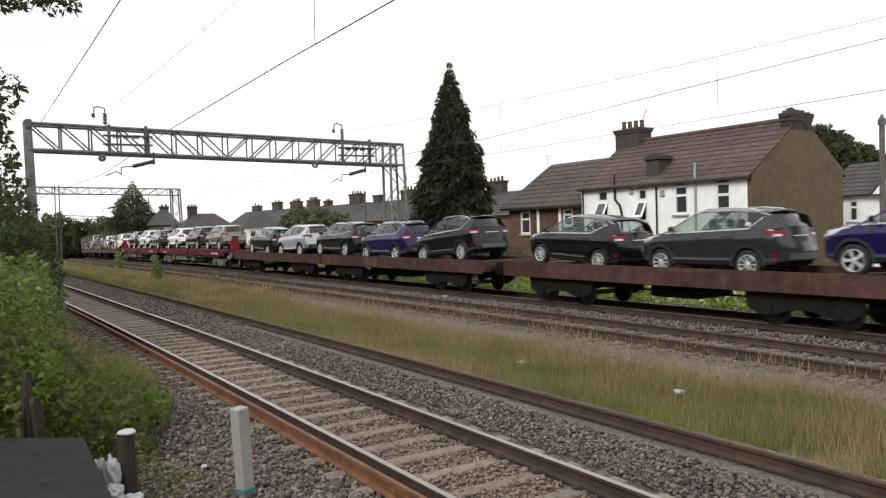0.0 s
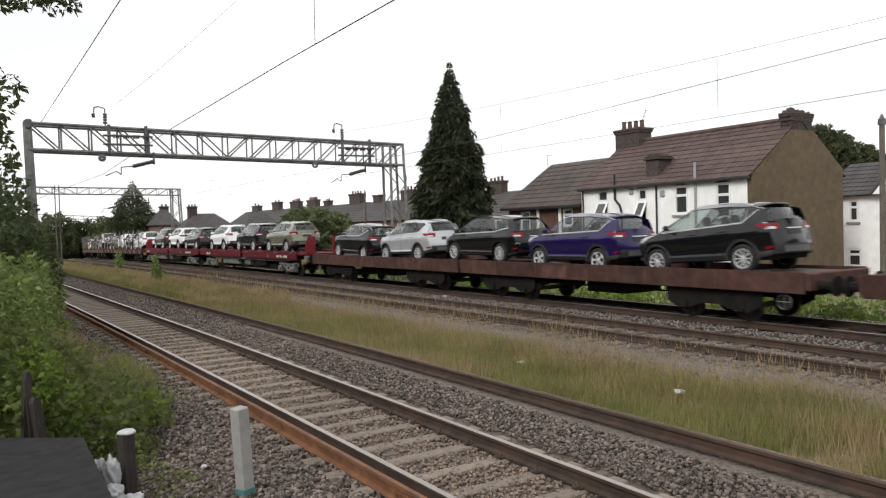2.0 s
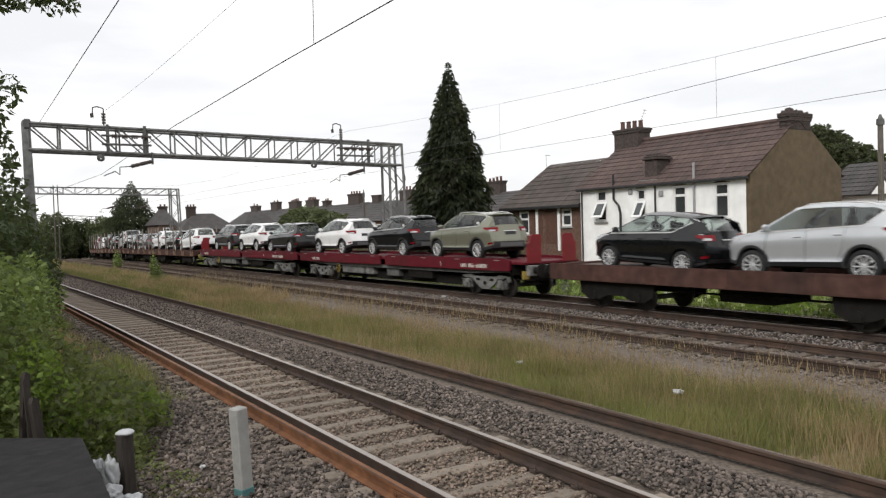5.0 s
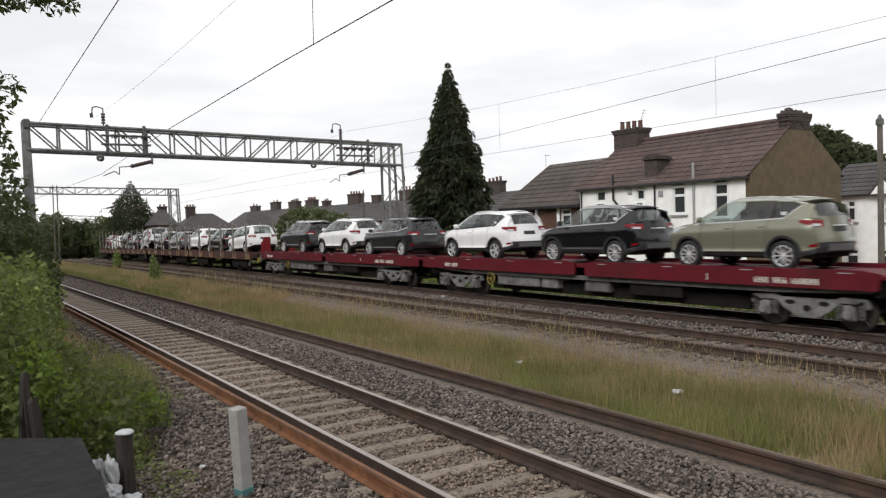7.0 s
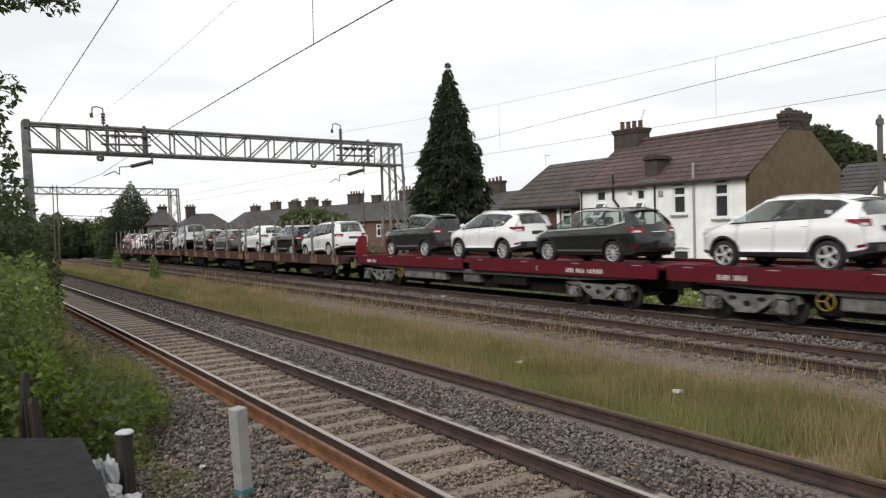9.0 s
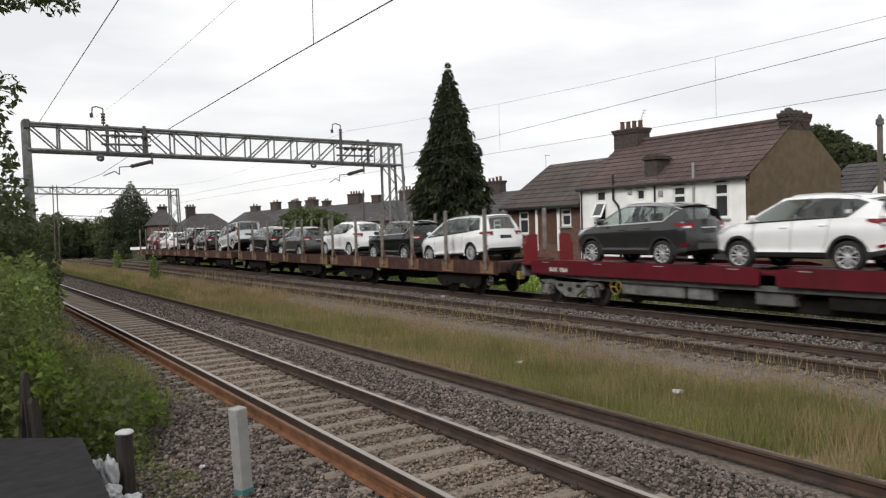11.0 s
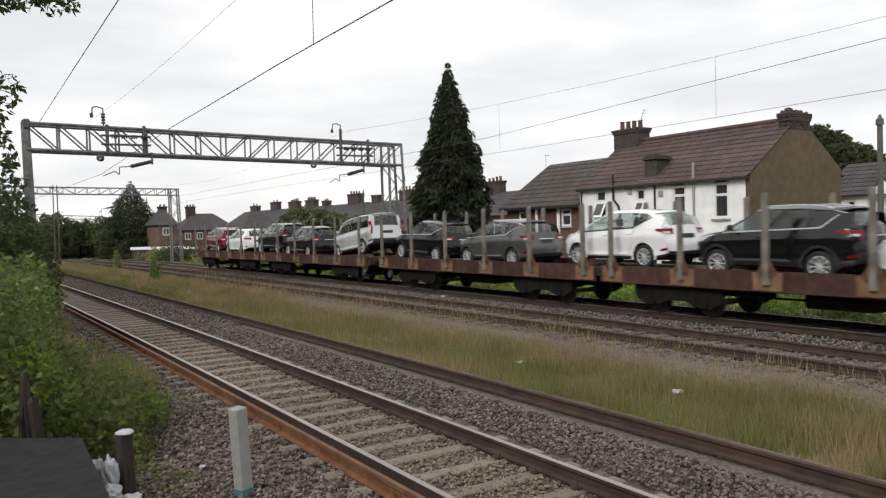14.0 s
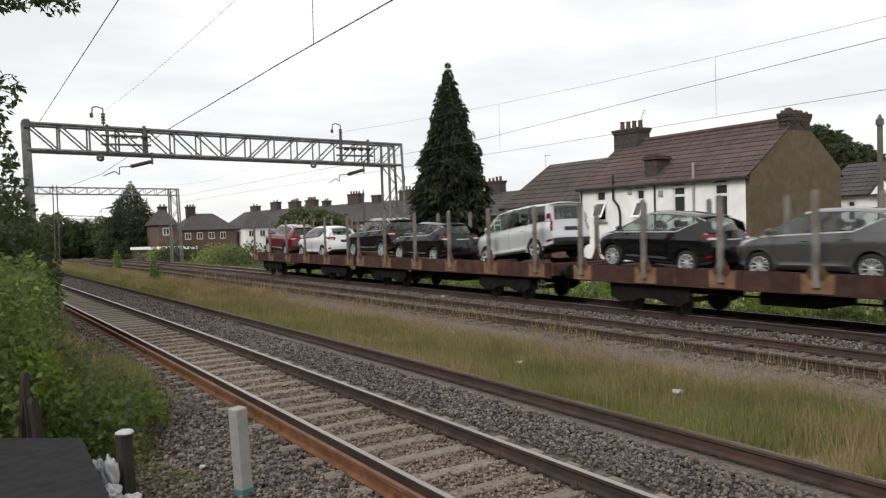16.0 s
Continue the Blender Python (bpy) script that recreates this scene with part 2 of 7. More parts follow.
def part(name, bm, material, parent=None, label="", smooth=False, m=None):
    ob = new(name, bm if isinstance(bm, bpy.types.Mesh) else to_mesh(name, bm, material, smooth))
    ob.parent = parent
    if m is not None:
        ob.matrix_basis = m
    if label:
        tagged(ob, label)
    return ob


def raw(name, verts, faces, material, smooth=False):
    me = bpy.data.meshes.new(name)
    me.from_pydata(verts, [], faces)
    for k in (material if isinstance(material, (list, tuple)) else [material]):
        me.materials.append(M[k])
    if smooth:
        me.shade_smooth()
    return me


def box(bm, x0, x1, y0, y1, z0, z1, bevel=0.0, mi=0, m=None):
    tmp = bmesh.new()
    bmesh.ops.create_cube(tmp, size=1.0)
    for v in tmp.verts:
        v.co = Vector(((x0 + x1) / 2 + v.co.x * (x1 - x0), (y0 + y1) / 2 + v.co.y * (y1 - y0), (z0 + z1) / 2 + v.co.z * (z1 - z0)))
    if bevel:
        bmesh.ops.bevel(tmp, geom=tmp.edges[:], offset=bevel, segments=1, affect="EDGES")
    merge(bm, tmp, mi, m)


def merge(bm, tmp, mi=0, m=None):
    vs = {v: bm.verts.new(m @ v.co if m is not None else v.co) for v in tmp.verts}
    for f in tmp.faces:
        g = bm.faces.new([vs[v] for v in f.verts])
        g.material_index = mi
        g.smooth = f.smooth
    tmp.free()


def bar(bm, a, b, r, sides=6, r2=None, mi=0):
    a, b = Vector(a), Vector(b)
    q = (b - a).to_track_quat("Z", "Y").to_matrix()
    r2 = r if r2 is None else r2
    ra = [bm.verts.new(a + q @ Vector((r * math.cos(k * math.tau / sides), r * math.sin(k * math.tau / sides), 0))) for k in range(sides)]
    rb = [bm.verts.new(b + q @ Vector((r2 * math.cos(k * math.tau / sides), r2 * math.sin(k * math.tau / sides), 0))) for k in range(sides)]
    for k in range(sides):
        f = bm.faces.new((ra[k], ra[(k + 1) % sides], rb[(k + 1) % sides], rb[k]))
        f.material_index = mi
    bm.faces.new(ra[::-1]).material_index = mi
    bm.faces.new(rb).material_index = mi


def prism(bm, outline, x0, x1, axis=0, mi=0):
    """An outline of (a, b) pulled from x0 to x1 along an axis."""
    def put(p, d):
        c = list(p)
        c.insert(axis, d)
        return bm.verts.new(c)
    A, B = [put(p, x0) for p in outline], [put(p, x1) for p in outline]
    n = len(A)
    fs = [bm.faces.new(A[::-1]), bm.faces.new(B)]
    for k in range(n):
        fs.append(bm.faces.new((A[k], A[(k + 1) % n], B[(k + 1) % n], B[k])))
    for f in fs:
        f.material_index = mi
    bmesh.ops.recalc_face_normals(bm, faces=fs)


def empty(name, label, category, group="", m=None, kind=""):
    ob = tagged(new(name), label, category, group, kind)
    ob.empty_display_size = 0.2
    if m is not None:
        ob.matrix_basis = m
    return ob


# ---------------------------------------------------------------- the line of the railway
def bend(y):
    """Sideways shift of all the tracks at the distance y."""
    if y > 150:
        return bend(150) + (y - 150) * (-0.00137 * 150 + 0.00314 * 150 ** 2 / 200)
    return -0.00137 * y * y / 2 + 0.00314 * max(y, -20) ** 3 / 600


def fall(y):
    """Height of the rail tops at the distance y."""
    if y < 45:
        return 0.0
    if y < 140:
        return -0.86 * ((y - 45) / 85) ** 2
    return fall(139.9) - min(y - 140, 60) * 0.012


def heading(y):
    return math.degrees(math.atan2(bend(y + 0.5) - bend(y - 0.5), 1.0))


def on_track(x, y, z):
    return pose(x + bend(y), y, z + fall(y), math.degrees(math.atan2(fall(y + 0.5) - fall(y - 0.5), 1.0)), 0, -heading(y))


RAIL_1, RAIL_2, RAIL_3, RAIL_4, RAIL_5, TRAIN_X = 3.82, 5.325, 7.30, 12.66, 14.165, 17.05
STEPS = [-14 + 2 * k for k in range(32)] + [50 + 5 * k for k in range(31)] + [205, 215, 230, 250]


def sweep(name, outline, x, material, mats_of=None, steps=STEPS):
    """An outline of (across, up) pulled along the line of the railway."""
    verts, faces, n = [], [], len(outline)
    for y in steps:
        for a, b in outline:
            verts.append((x + a + bend(y), y, b + fall(y)))
    for i in range(len(steps) - 1):
        for k in range(n):
            k2 = (k + 1) % n
            faces.append((i * n + k, i * n + k2, (i + 1) * n + k2, (i + 1) * n + k))
    me = raw(name, verts, faces, material)
    if mats_of:
        me.polygons.foreach_set("material_index", [mats_of(k) for i in range(len(steps) - 1) for k in range(n)])
    bm = bmesh.new()
    bm.from_mesh(me)
    bmesh.ops.recalc_face_normals(bm, faces=bm.faces[:])
    bm.to_mesh(me)
    bm.free()
    return me


# ---------------------------------------------------------------- ground and tracks
def ground_height(x, y):
    """The open ground beside the ballast."""
    base = -0.42 + fall(y)
    u = x - bend(y)
    if u > 19.5:
        base -= min(u - 19.5, 5) * 0.12
    return base + 0.05 * noise.noise((x * 0.35, y * 0.35, 0))


def build_ground():
    xs = [-900, -300, -100, -40, -20, -10] + [-6 + 1.0 * k for k in range(56)] + [55, 70, 100, 160, 300, 900]
    ys = [-600, -200, -60, -25] + [-14 + 2 * k for k in range(50)] + [90, 100, 115, 130, 150, 175, 205, 250, 320, 450, 700, 1200]
    verts = [(x, y, ground_height(x, y)) for y in ys for x in xs]
    n = len(xs)
    faces = [(j * n + i, j * n + i + 1, (j + 1) * n + i + 1, (j + 1) * n + i) for j in range(len(ys) - 1) for i in range(n - 1)]
    ob = new("ground", raw("ground", verts, faces, "soil", True))
    tagged(ob, "rough grassy soil beside and beyond the railway tracks", "ground", kind="structure")


def bed(name, x0, x1, top, label, material="ballast_bed"):
    ob = new(name, sweep(name, [(x0 - 0.75, -0.6), (x0, top), (x1, top), (x1 + 0.75, -0.6)], 0, material))
    tagged(ob, label, "ballast", kind="structure")


RAIL_OUT = [(-0.036, 0.0), (-0.036, -0.034), (-0.010, -0.052), (-0.010, -0.125), (-0.072, -0.142), (-0.072, -0.159), (0.072, -0.159), (0.072, -0.142), (0.010, -0.125), (0.010, -0.052), (0.036, -0.034), (0.036, 0.0), (0.026, 0.006), (-0.026, 0.006)]


def rail(track, x, sides="rail_side", top="rail_top", rusty_west=False):
    me = sweep("rail", RAIL_OUT, x, [sides, top, "rail_rust"], lambda k: 1 if k >= 11 else (2 if rusty_west and k in (0, 1, 2, 3, 4, 13) and k != 13 else 0))
    ob = new("rail", me)
    ob.parent = track
    return ob


def sleeper_mesh(material, half=1.25, w=0.115):
    bm = bmesh.new()
    prism(bm, [(-w, -0.16), (-w * 0.86, 0.0), (w * 0.86, 0.0), (w, -0.16)], -half, half, axis=0)
    bmesh.ops.bevel(bm, geom=[e for e in bm.edges if abs(e.verts[0].co.z) < 0.01 and abs(e.verts[1].co.z) < 0.01], offset=0.015, segments=1, affect="EDGES")
    # dished middle
    for v in bm.verts:
        if abs(v.co.z) < 0.03 and abs(v.co.x) < 0.5:
            v.co.z -= 0.02
    return to_mesh("sleeper", bm, material)


def clip_mesh():
    bm = bmesh.new()
    box(bm, -0.04, 0.07, -0.05, 0.05, 0.0, 0.03, 0.008)
    bar(bm, (-0.02, -0.06, 0.04), (0.06, 0.05, 0.035), 0.013, 5)
    bar(bm, (0.06, 0.05, 0.035), (0.05, -0.05, 0.03), 0.013, 5)
    return to_mesh("rail_clip", bm, "rail_side")


def build_track(name, x, label, y0, y1, near, rails, material="concrete", step=0.66):
    track = empty(name, label, "railway track", "tracks")
    for args in rails:
        rail(track, *args)
    me, clips = sleeper_mesh(material), clip_mesh()
    rest, y, rng = [], y0, random.Random(5)
    while y < y1:
        m = on_track(x, y, -0.163 + rng.uniform(-0.008, 0.004)) @ pose(0, 0, 0, 0, 0, rng.uniform(-0.5, 0.5))
        if y < near:
            ob = part("sleeper", me, None, track, m=m)
            if near > 40 and y < 17:
                for c in (-0.7525, 0.7525):
                    part("rail_clip", clips, None, ob, m=pose(c - 0.08, 0, 0, 0, 0, 180))
                    part("rail_clip", clips, None, ob, m=pose(c + 0.08, 0, 0))
        else:
            rest.append(m)
        y += step
    if not rest:
        return
    V = [v.co.copy() for v in me.vertices]
    F = [tuple(p.vertices) for p in me.polygons]
    verts, faces = [], []
    for m in rest:
        o = len(verts)
        verts += [tuple(m @ c) for c in V]
        faces += [tuple(i + o for i in f) for f in F]
    ob = part("sleeper_rest", raw("sleeper_rest", verts, faces, material), None, track)
    tagged(ob, kind="stuff")


def rock_shapes(rng, n=14):
    shapes = []
    for _ in range(n):
        bm = bmesh.new()
        bmesh.ops.create_icosphere(bm, subdivisions=1, radius=1.0)
        ax = Vector((rng.uniform(0.75, 1.25), rng.uniform(0.6, 1.0), rng.uniform(0.5, 0.85)))
        for v in bm.verts:
            v.co = Vector((v.co.x * ax.x, v.co.y * ax.y, v.co.z * ax.z)) * rng.uniform(0.58, 1.2)
        bmesh.ops.dissolve_limit(bm, angle_limit=radians(24), verts=bm.verts[:], edges=bm.edges[:])
        bmesh.ops.triangulate(bm, faces=bm.faces[:])
        bm.verts.index_update()
        shapes.append((np.array([v.co[:] for v in bm.verts]), np.array([[v.index for v in f.verts] for f in bm.faces])))
        bm.free()
    return shapes


def scatter(name, shapes, places, material, label, category, parent=None):
    """places: rows of x, y, z, size, turn about z, tilt."""
    V, F, o = [], [], 0
    for i, (x, y, z, s, a, b) in enumerate(places):
        v, f = shapes[i % len(shapes)]
        ca, sa, cb, sb = math.cos(a), math.sin(a), math.cos(b), math.sin(b)
        r = np.array([[ca, -sa * cb, sa * sb], [sa, ca * cb, -ca * sb], [0, sb, cb]])
        V.append(v @ r.T * s + (x, y, z))
        F.append(f + o)
        o += len(v)
    V, F = np.concatenate(V), np.concatenate(F)
    me = bpy.data.meshes.new(name)
    me.vertices.add(len(V))
    me.vertices.foreach_set("co", V.astype(np.float32).ravel())
    me.loops.add(F.size)
    me.loops.foreach_set("vertex_index", F.astype(np.int32).ravel())
    me.polygons.add(len(F))
    me.polygons.foreach_set("loop_start", np.arange(0, F.size, 3, dtype=np.int32))
    me.update()
    me.validate()
    me.materials.append(M[material])
    ob = new(name, me)
    tagged(ob, label, category, kind="stuff")
    ob.parent = parent
    return ob


def ballast_stones():
    rng = random.Random(11)
    shapes = rock_shapes(rng)

    def strip(x0, x1, y0, y1, count, s0, s1, top, power=1.0):
        out = []
        for _ in range(count):
            y = y0 + (y1 - y0) * rng.random() ** power
            u = rng.uniform(x0, x1)
            z = top(u) + rng.uniform(-0.02, 0.022) + fall(y)
            out.append((u + bend(y), y, z, rng.uniform(s0, s1) * 0.5, rng.uniform(0, 6.28), rng.uniform(-1.2, 1.2)))
        return out

    shoulder = lambda u: -0.19 if u > 2.75 else -0.19 - (2.75 - u) * 0.12
    places = strip(1.15, 3.70, 4.0, 20, 17000, 0.034, 0.085, shoulder, 1.5)
    places += strip(1.9, 3.70, 20, 45, 5000, 0.05, 0.09, shoulder)
    scatter("cess_ballast", shapes, places, "stone", "loose pinkish grey ballast stones along the cess", "gravel")
    places = strip(5.42, 7.225, 4.0, 22, 16000, 0.036, 0.078, lambda u: -0.23 if u < 5.84 else -0.13 - 0.075 * min(1.0, ((u - 6.3) / 0.8) ** 2) - (0.05 if u > 6.95 else 0.0), 1.4)
    places += strip(5.42, 7.22, 22, 60, 8000, 0.05, 0.09, lambda u: -0.17)
    scatter("sixfoot_ballast", shapes, places, "stone", "grey ballast stones heaped between two tracks", "gravel")
    places = strip(3.9, 5.25, 4.0, 24, 13000, 0.03, 0.065, lambda u: -0.188, 1.4)
    scatter("crib_ballast", shapes, places, "stone_dirty", "dirty brown ballast between the concrete sleepers", "gravel")
    places = strip(10.6, 12.5, 4, 30, 5000, 0.03, 0.07, lambda u: -0.36 + (u - 10.6) * 0.09, 1.2)
    scatter("scattered_ballast", shapes, places, "stone_dirty", "brown stones scattered in the thin grass", "gravel")
    places = strip(11.9, 15.9, 3, 40, 15000, 0.035, 0.075, lambda u: -0.19 + (0.06 if 14.6 < u < 15.9 else 0.0), 1.2)
    more = strip(17.95, 18.9, 4, 60, 9000, 0.04, 0.08, lambda u: -0.075 - (u - 17.95) * 0.05)
    scatter("cess_path", shapes, more, "stone", "pale ballast stones along the cess beyond the train", "gravel")
    scatter("far_ballast", shapes, places, "stone_grey", "grey ballast around the farther tracks", "gravel")


build_ground()
bed("ballast_near", 2.75, 8.0, -0.21, "ballast bed under the near tracks")
bed("ballast_far", 11.6, 15.2, -0.21, "ballast bed under the rusty middle track")
# the last bed takes the colour darkened for the train's shadow
bed("ballast_train", 16.05, 18.4, -0.20, "ballast bed under the train with its shade painted in", "ballast_dark")


# ---------------------------------------------------------------- cars
CAR = {
    # half length ahead of and behind the middle of the wheelbase, wheelbase, half width, heights, where glass begins,
    # rise of the window line at its tail, and whether the rear panes are dark
    "suv": dict(front=2.24, rear=2.27, wb=2.69, hw=0.92, sill=0.33, nose=0.96, cowl=1.09, belt=1.20, roof=1.745, cowl_y=1.22, roof_y=0.36, rtop=-1.78, rbelt=-2.14, kick=0.30, tip=0.915, cladding=True, wheel=0.352, rails=True, dark=True),
    "mpv": dict(front=2.17, rear=2.21, wb=2.65, hw=0.915, sill=0.27, nose=0.84, cowl=1.00, belt=1.13, roof=1.66, cowl_y=1.34, roof_y=0.30, rtop=-1.64, rbelt=-2.07, kick=0.25, tip=0.88, cladding=False, wheel=0.33, rails=False, dark=False),
    "galaxy": dict(front=2.36, rear=2.46, wb=2.85, hw=0.945, sill=0.28, nose=0.88, cowl=1.02, belt=1.11, roof=1.77, cowl_y=1.56, roof_y=0.50, rtop=-2.10, rbelt=-2.34, kick=0.05, tip=0.93, cladding=False, wheel=0.345, rails=True, dark=False),
    "smax": dict(front=2.36, rear=2.42, wb=2.85, hw=0.94, sill=0.27, nose=0.86, cowl=0.98, belt=1.09, roof=1.67, cowl_y=1.46, roof_y=0.40, rtop=-1.94, rbelt=-2.28, kick=0.12, tip=0.91, cladding=False, wheel=0.345, rails=True, dark=False),
    "van": dict(front=2.18, rear=2.22, wb=2.66, hw=0.92, sill=0.28, nose=0.98, cowl=1.12, belt=1.16, roof=1.86, cowl_y=1.34, roof_y=0.62, rtop=-2.08, rbelt=-2.16, kick=0.0, tip=0.95, cladding=False, wheel=0.335, rails=True, dark=True),
}


def smoothstep(a, b, x):
    t = min(1.0, max(0.0, (x - a) / (b - a)))
    return t * t * (3 - 2 * t)


def lathe(bm, outline, sides, mi=0):
    """Rings of (x along the axle, radius)."""
    rings = [[bm.verts.new((x, r * math.cos(k * math.tau / sides), r * math.sin(k * math.tau / sides))) for k in range(sides)] for x, r in outline]
    for a, b in zip(rings, rings[1:]):
        for k in range(sides):
            f = bm.faces.new((a[k], a[(k + 1) % sides], b[(k + 1) % sides], b[k]))
            f.material_index = mi
            f.smooth = True
    return rings


WHEELS = {}


def wheel_meshes(r, spokes):
    if (r, spokes) in WHEELS:
        return WHEELS[(r, spokes)]
    rim = r * 0.69
    bm = bmesh.new()
    rings = lathe(bm, [(0.10, rim), (0.105, r - 0.03), (0.08, r), (-0.08, r), (-0.105, r - 0.03), (-0.10, rim), (-0.02, rim * 0.96)], 28)
    bmesh.ops.recalc_face_normals(bm, faces=bm.faces[:])
    tyre = to_mesh("tyre", bm, "tyre")
    bm = bmesh.new()
    lathe(bm, [(-0.085, rim * 0.92), (-0.102, rim * 0.94), (-0.108, rim), (-0.095, rim * 1.02)], 28)
    for k in range(spokes):
        a = k * math.tau / spokes
        for d in (-0.11, 0.11) if spokes < 8 else (0.0,):
            ca, sa = math.cos(a + d), math.sin(a + d)
            w = 0.017 if spokes < 8 else 0.0135
            v = [bm.verts.new((x, ca * q - sa * o, sa * q + ca * o)) for x, q, o in ((-0.085, 0.04, -w), (-0.085, 0.04, w), (-0.10, rim * 0.94, w * 1.15), (-0.10, rim * 0.94, -w * 1.15), (-0.05, 0.04, -w), (-0.05, 0.04, w), (-0.06, rim * 0.94, w), (-0.06, rim * 0.94, -w))]
            for q in ((0, 1, 2, 3), (4, 7, 6, 5), (0, 3, 7, 4), (1, 5, 6, 2)):
                bm.faces.new([v[i] for i in q])
    rings = lathe(bm, [(-0.04, 0.06), (-0.095, 0.058), (-0.1, 0.04)], 12)
    bm.faces.new(rings[-1])
    bmesh.ops.recalc_face_normals(bm, faces=bm.faces[:])
    rim_me = to_mesh("rim", bm, "alloy")
    bm = bmesh.new()
    rings = lathe(bm, [(-0.03, rim * 0.9), (-0.025, 0.02)], 20)
    hub_me = to_mesh("brake_disc", bm, "under")
    WHEELS[(r, spokes)] = tyre, rim_me, hub_me
    return WHEELS[(r, spokes)]


SEAT = []


def seat_mesh():
    if not SEAT:
        bm = bmesh.new()
        box(bm, -0.25, 0.25, -0.1, 0.42, 0.0, 0.30, 0.05)
        box(bm, -0.25, 0.25, -0.24, -0.06, 0.25, 0.78, 0.06)
        box(bm, -0.14, 0.14, -0.27, -0.15, 0.80, 1.02, 0.05)
        SEAT.append(to_mesh("seat", bm, "seat_cloth"))
    return SEAT[0]


SIDE_OUT = ((0.0, -0.055), (0.14, 0.0), (0.20, -0.030), (0.38, -0.024), (0.60, -0.003), (0.72, 0.002), (0.80, -0.010), (0.90, -0.042), (1.0, -0.068))
SIDE_T = (0.0, 0.08, 0.14, 0.20, 0.30, 0.44, 0.58, 0.70, 0.80, 0.90, 1.0)


def side_out(k):
    """How far the flank stands out at the share k of its height."""
    k = min(1.0, max(0.0, k))
    for (a, p), (b, q) in zip(SIDE_OUT, SIDE_OUT[1:]):
        if k <= b:
            return p + (q - p) * (k - a) / (b - a)
    return SIDE_OUT[-1][1]


def car(kind, paint, label, spokes=10, film=False):
    """A car that stands on z = 0, its nose to +y, the middle of its wheelbase at the origin."""
    c = CAR[kind]
    top = empty("car", label, "car", "new cars on the train")
    F, B, hw, wr = c["front"], -c["rear"], c["hw"], c["wheel"]
    axles = (c["wb"] / 2, -c["wb"] / 2)
    arch = wr + 0.065
    van = kind == "van"
    curve = 0.05 if van else 0.15  # how far the corners of the tail lie ahead of its middle

    def belt(y):
        if y > c["cowl_y"]:
            return c["cowl"] + (c["nose"] - c["cowl"]) * ((y - c["cowl_y"]) / (F - c["cowl_y"])) ** 1.9
        return c["cowl"] + (c["belt"] - c["cowl"]) * min(1, (c["cowl_y"] - y) / (c["cowl_y"] + 1.4))

    def plan(y):
        """Half width, rounded at nose and tail."""
        f = max(0.0, (y - (F - 0.85)) / 0.85)
        b = max(0.0, ((B + 0.6) - y) / 0.6)
        return hw * (1 - 0.33 * f ** 2.4 - (0.10 if van else 0.20) * b ** 2.3)

    def low(y):
        z = c["sill"] + 0.10 * smoothstep(F - 0.6, F, y) + 0.10 * smoothstep(B + 0.6, B, y)
        for a in axles:
            d = abs(y - a)
            if d < arch:
                z = max(z, wr + math.sqrt(arch * arch - d * d))
        return z

    def nose_x(z):
        k = (z - c["sill"]) / (c["nose"] - c["sill"])
        return F - 0.08 - 0.26 * max(0, k - 0.35) ** 2 - 0.10 * max(0, 0.25 - k)

    def tail_x(z):
        if z < 0.75:
            return B + curve + 0.10 * max(0.0, (0.45 - z) / 0.2)
        return B + curve + 0.02 + (c["rbelt"] - B - 0.02) * min(1.0, (z - 0.75) / (c["belt"] - 0.75)) ** 1.3

    def side_point(y, t, off=0.0):
        zb, zl = belt(y), low(y)
        z = zl + (zb - zl) * t
        k = (z - c["sill"]) / (zb - c["sill"])
        # haunch over the rear wheel
        haunch = 0.016 * math.exp(-((y + c["wb"] / 2) / 0.42) ** 2 - ((z - 0.86) / 0.13) ** 2)
        w = plan(y) + side_out(k) + haunch
        return Vector((w + off, min(nose_x(z), max(tail_x(z), y)), z))

    def tail_point(x, t, off=0.0):
        """On the tail: x from -1 to 1 across."""
        q = side_point(B, t)
        return Vector((q.x * x, q.y - curve * (1 - x * x) - off, q.z))

    def patch(name, rows, material, parent=top, text="", thick=0.0):
        """A smooth sheet from rows of points, laid on the body."""
        bm = bmesh.new()
        vs = [[bm.verts.new(p) for p in row] for row in rows]
        for a, b in zip(vs, vs[1:]):
            for k in range(len(a) - 1):
                bm.faces.new((a[k], a[k + 1], b[k + 1], b[k]))
        bmesh.ops.recalc_face_normals(bm, faces=bm.faces[:])
        if thick:
            bmesh.ops.solidify(bm, geom=bm.faces[:], thickness=thick)
        return part(name, bm, material, parent, text, smooth=True)

    def flip(s, p):
        return Vector((s * p.x, p.y, p.z))

    # stations, dense at the arches
    ys = set()
    for k in range(27):
        ys.add(round(B + (F - B) * k / 26, 3))
    for a in axles:
        for k in range(13):
            ys.add(round(a + arch * math.cos(k * math.pi / 12), 3))
    ys = sorted(y for y in ys if B <= y <= F)
    rows, n, cols = len(SIDE_T), len(ys), 8

    body = bmesh.new()
    grid = {}
    for s in (-1, 1):
        for i, y in enumerate(ys):
            for j, t in enumerate(SIDE_T):
                grid[s, i, j] = body.verts.new(flip(s, side_point(y, t)))
    for s in (-1, 1):
        for i in range(n - 1):
            for j in range(rows - 1):
                f = body.faces.new((grid[s, i, j], grid[s, i + 1, j], grid[s, i + 1, j + 1], grid[s, i, j + 1]))
                if j < (2 if c["cladding"] else 1):
                    f.material_index = 1
    # bonnet and shoulder deck, crowned across
    mid = {}
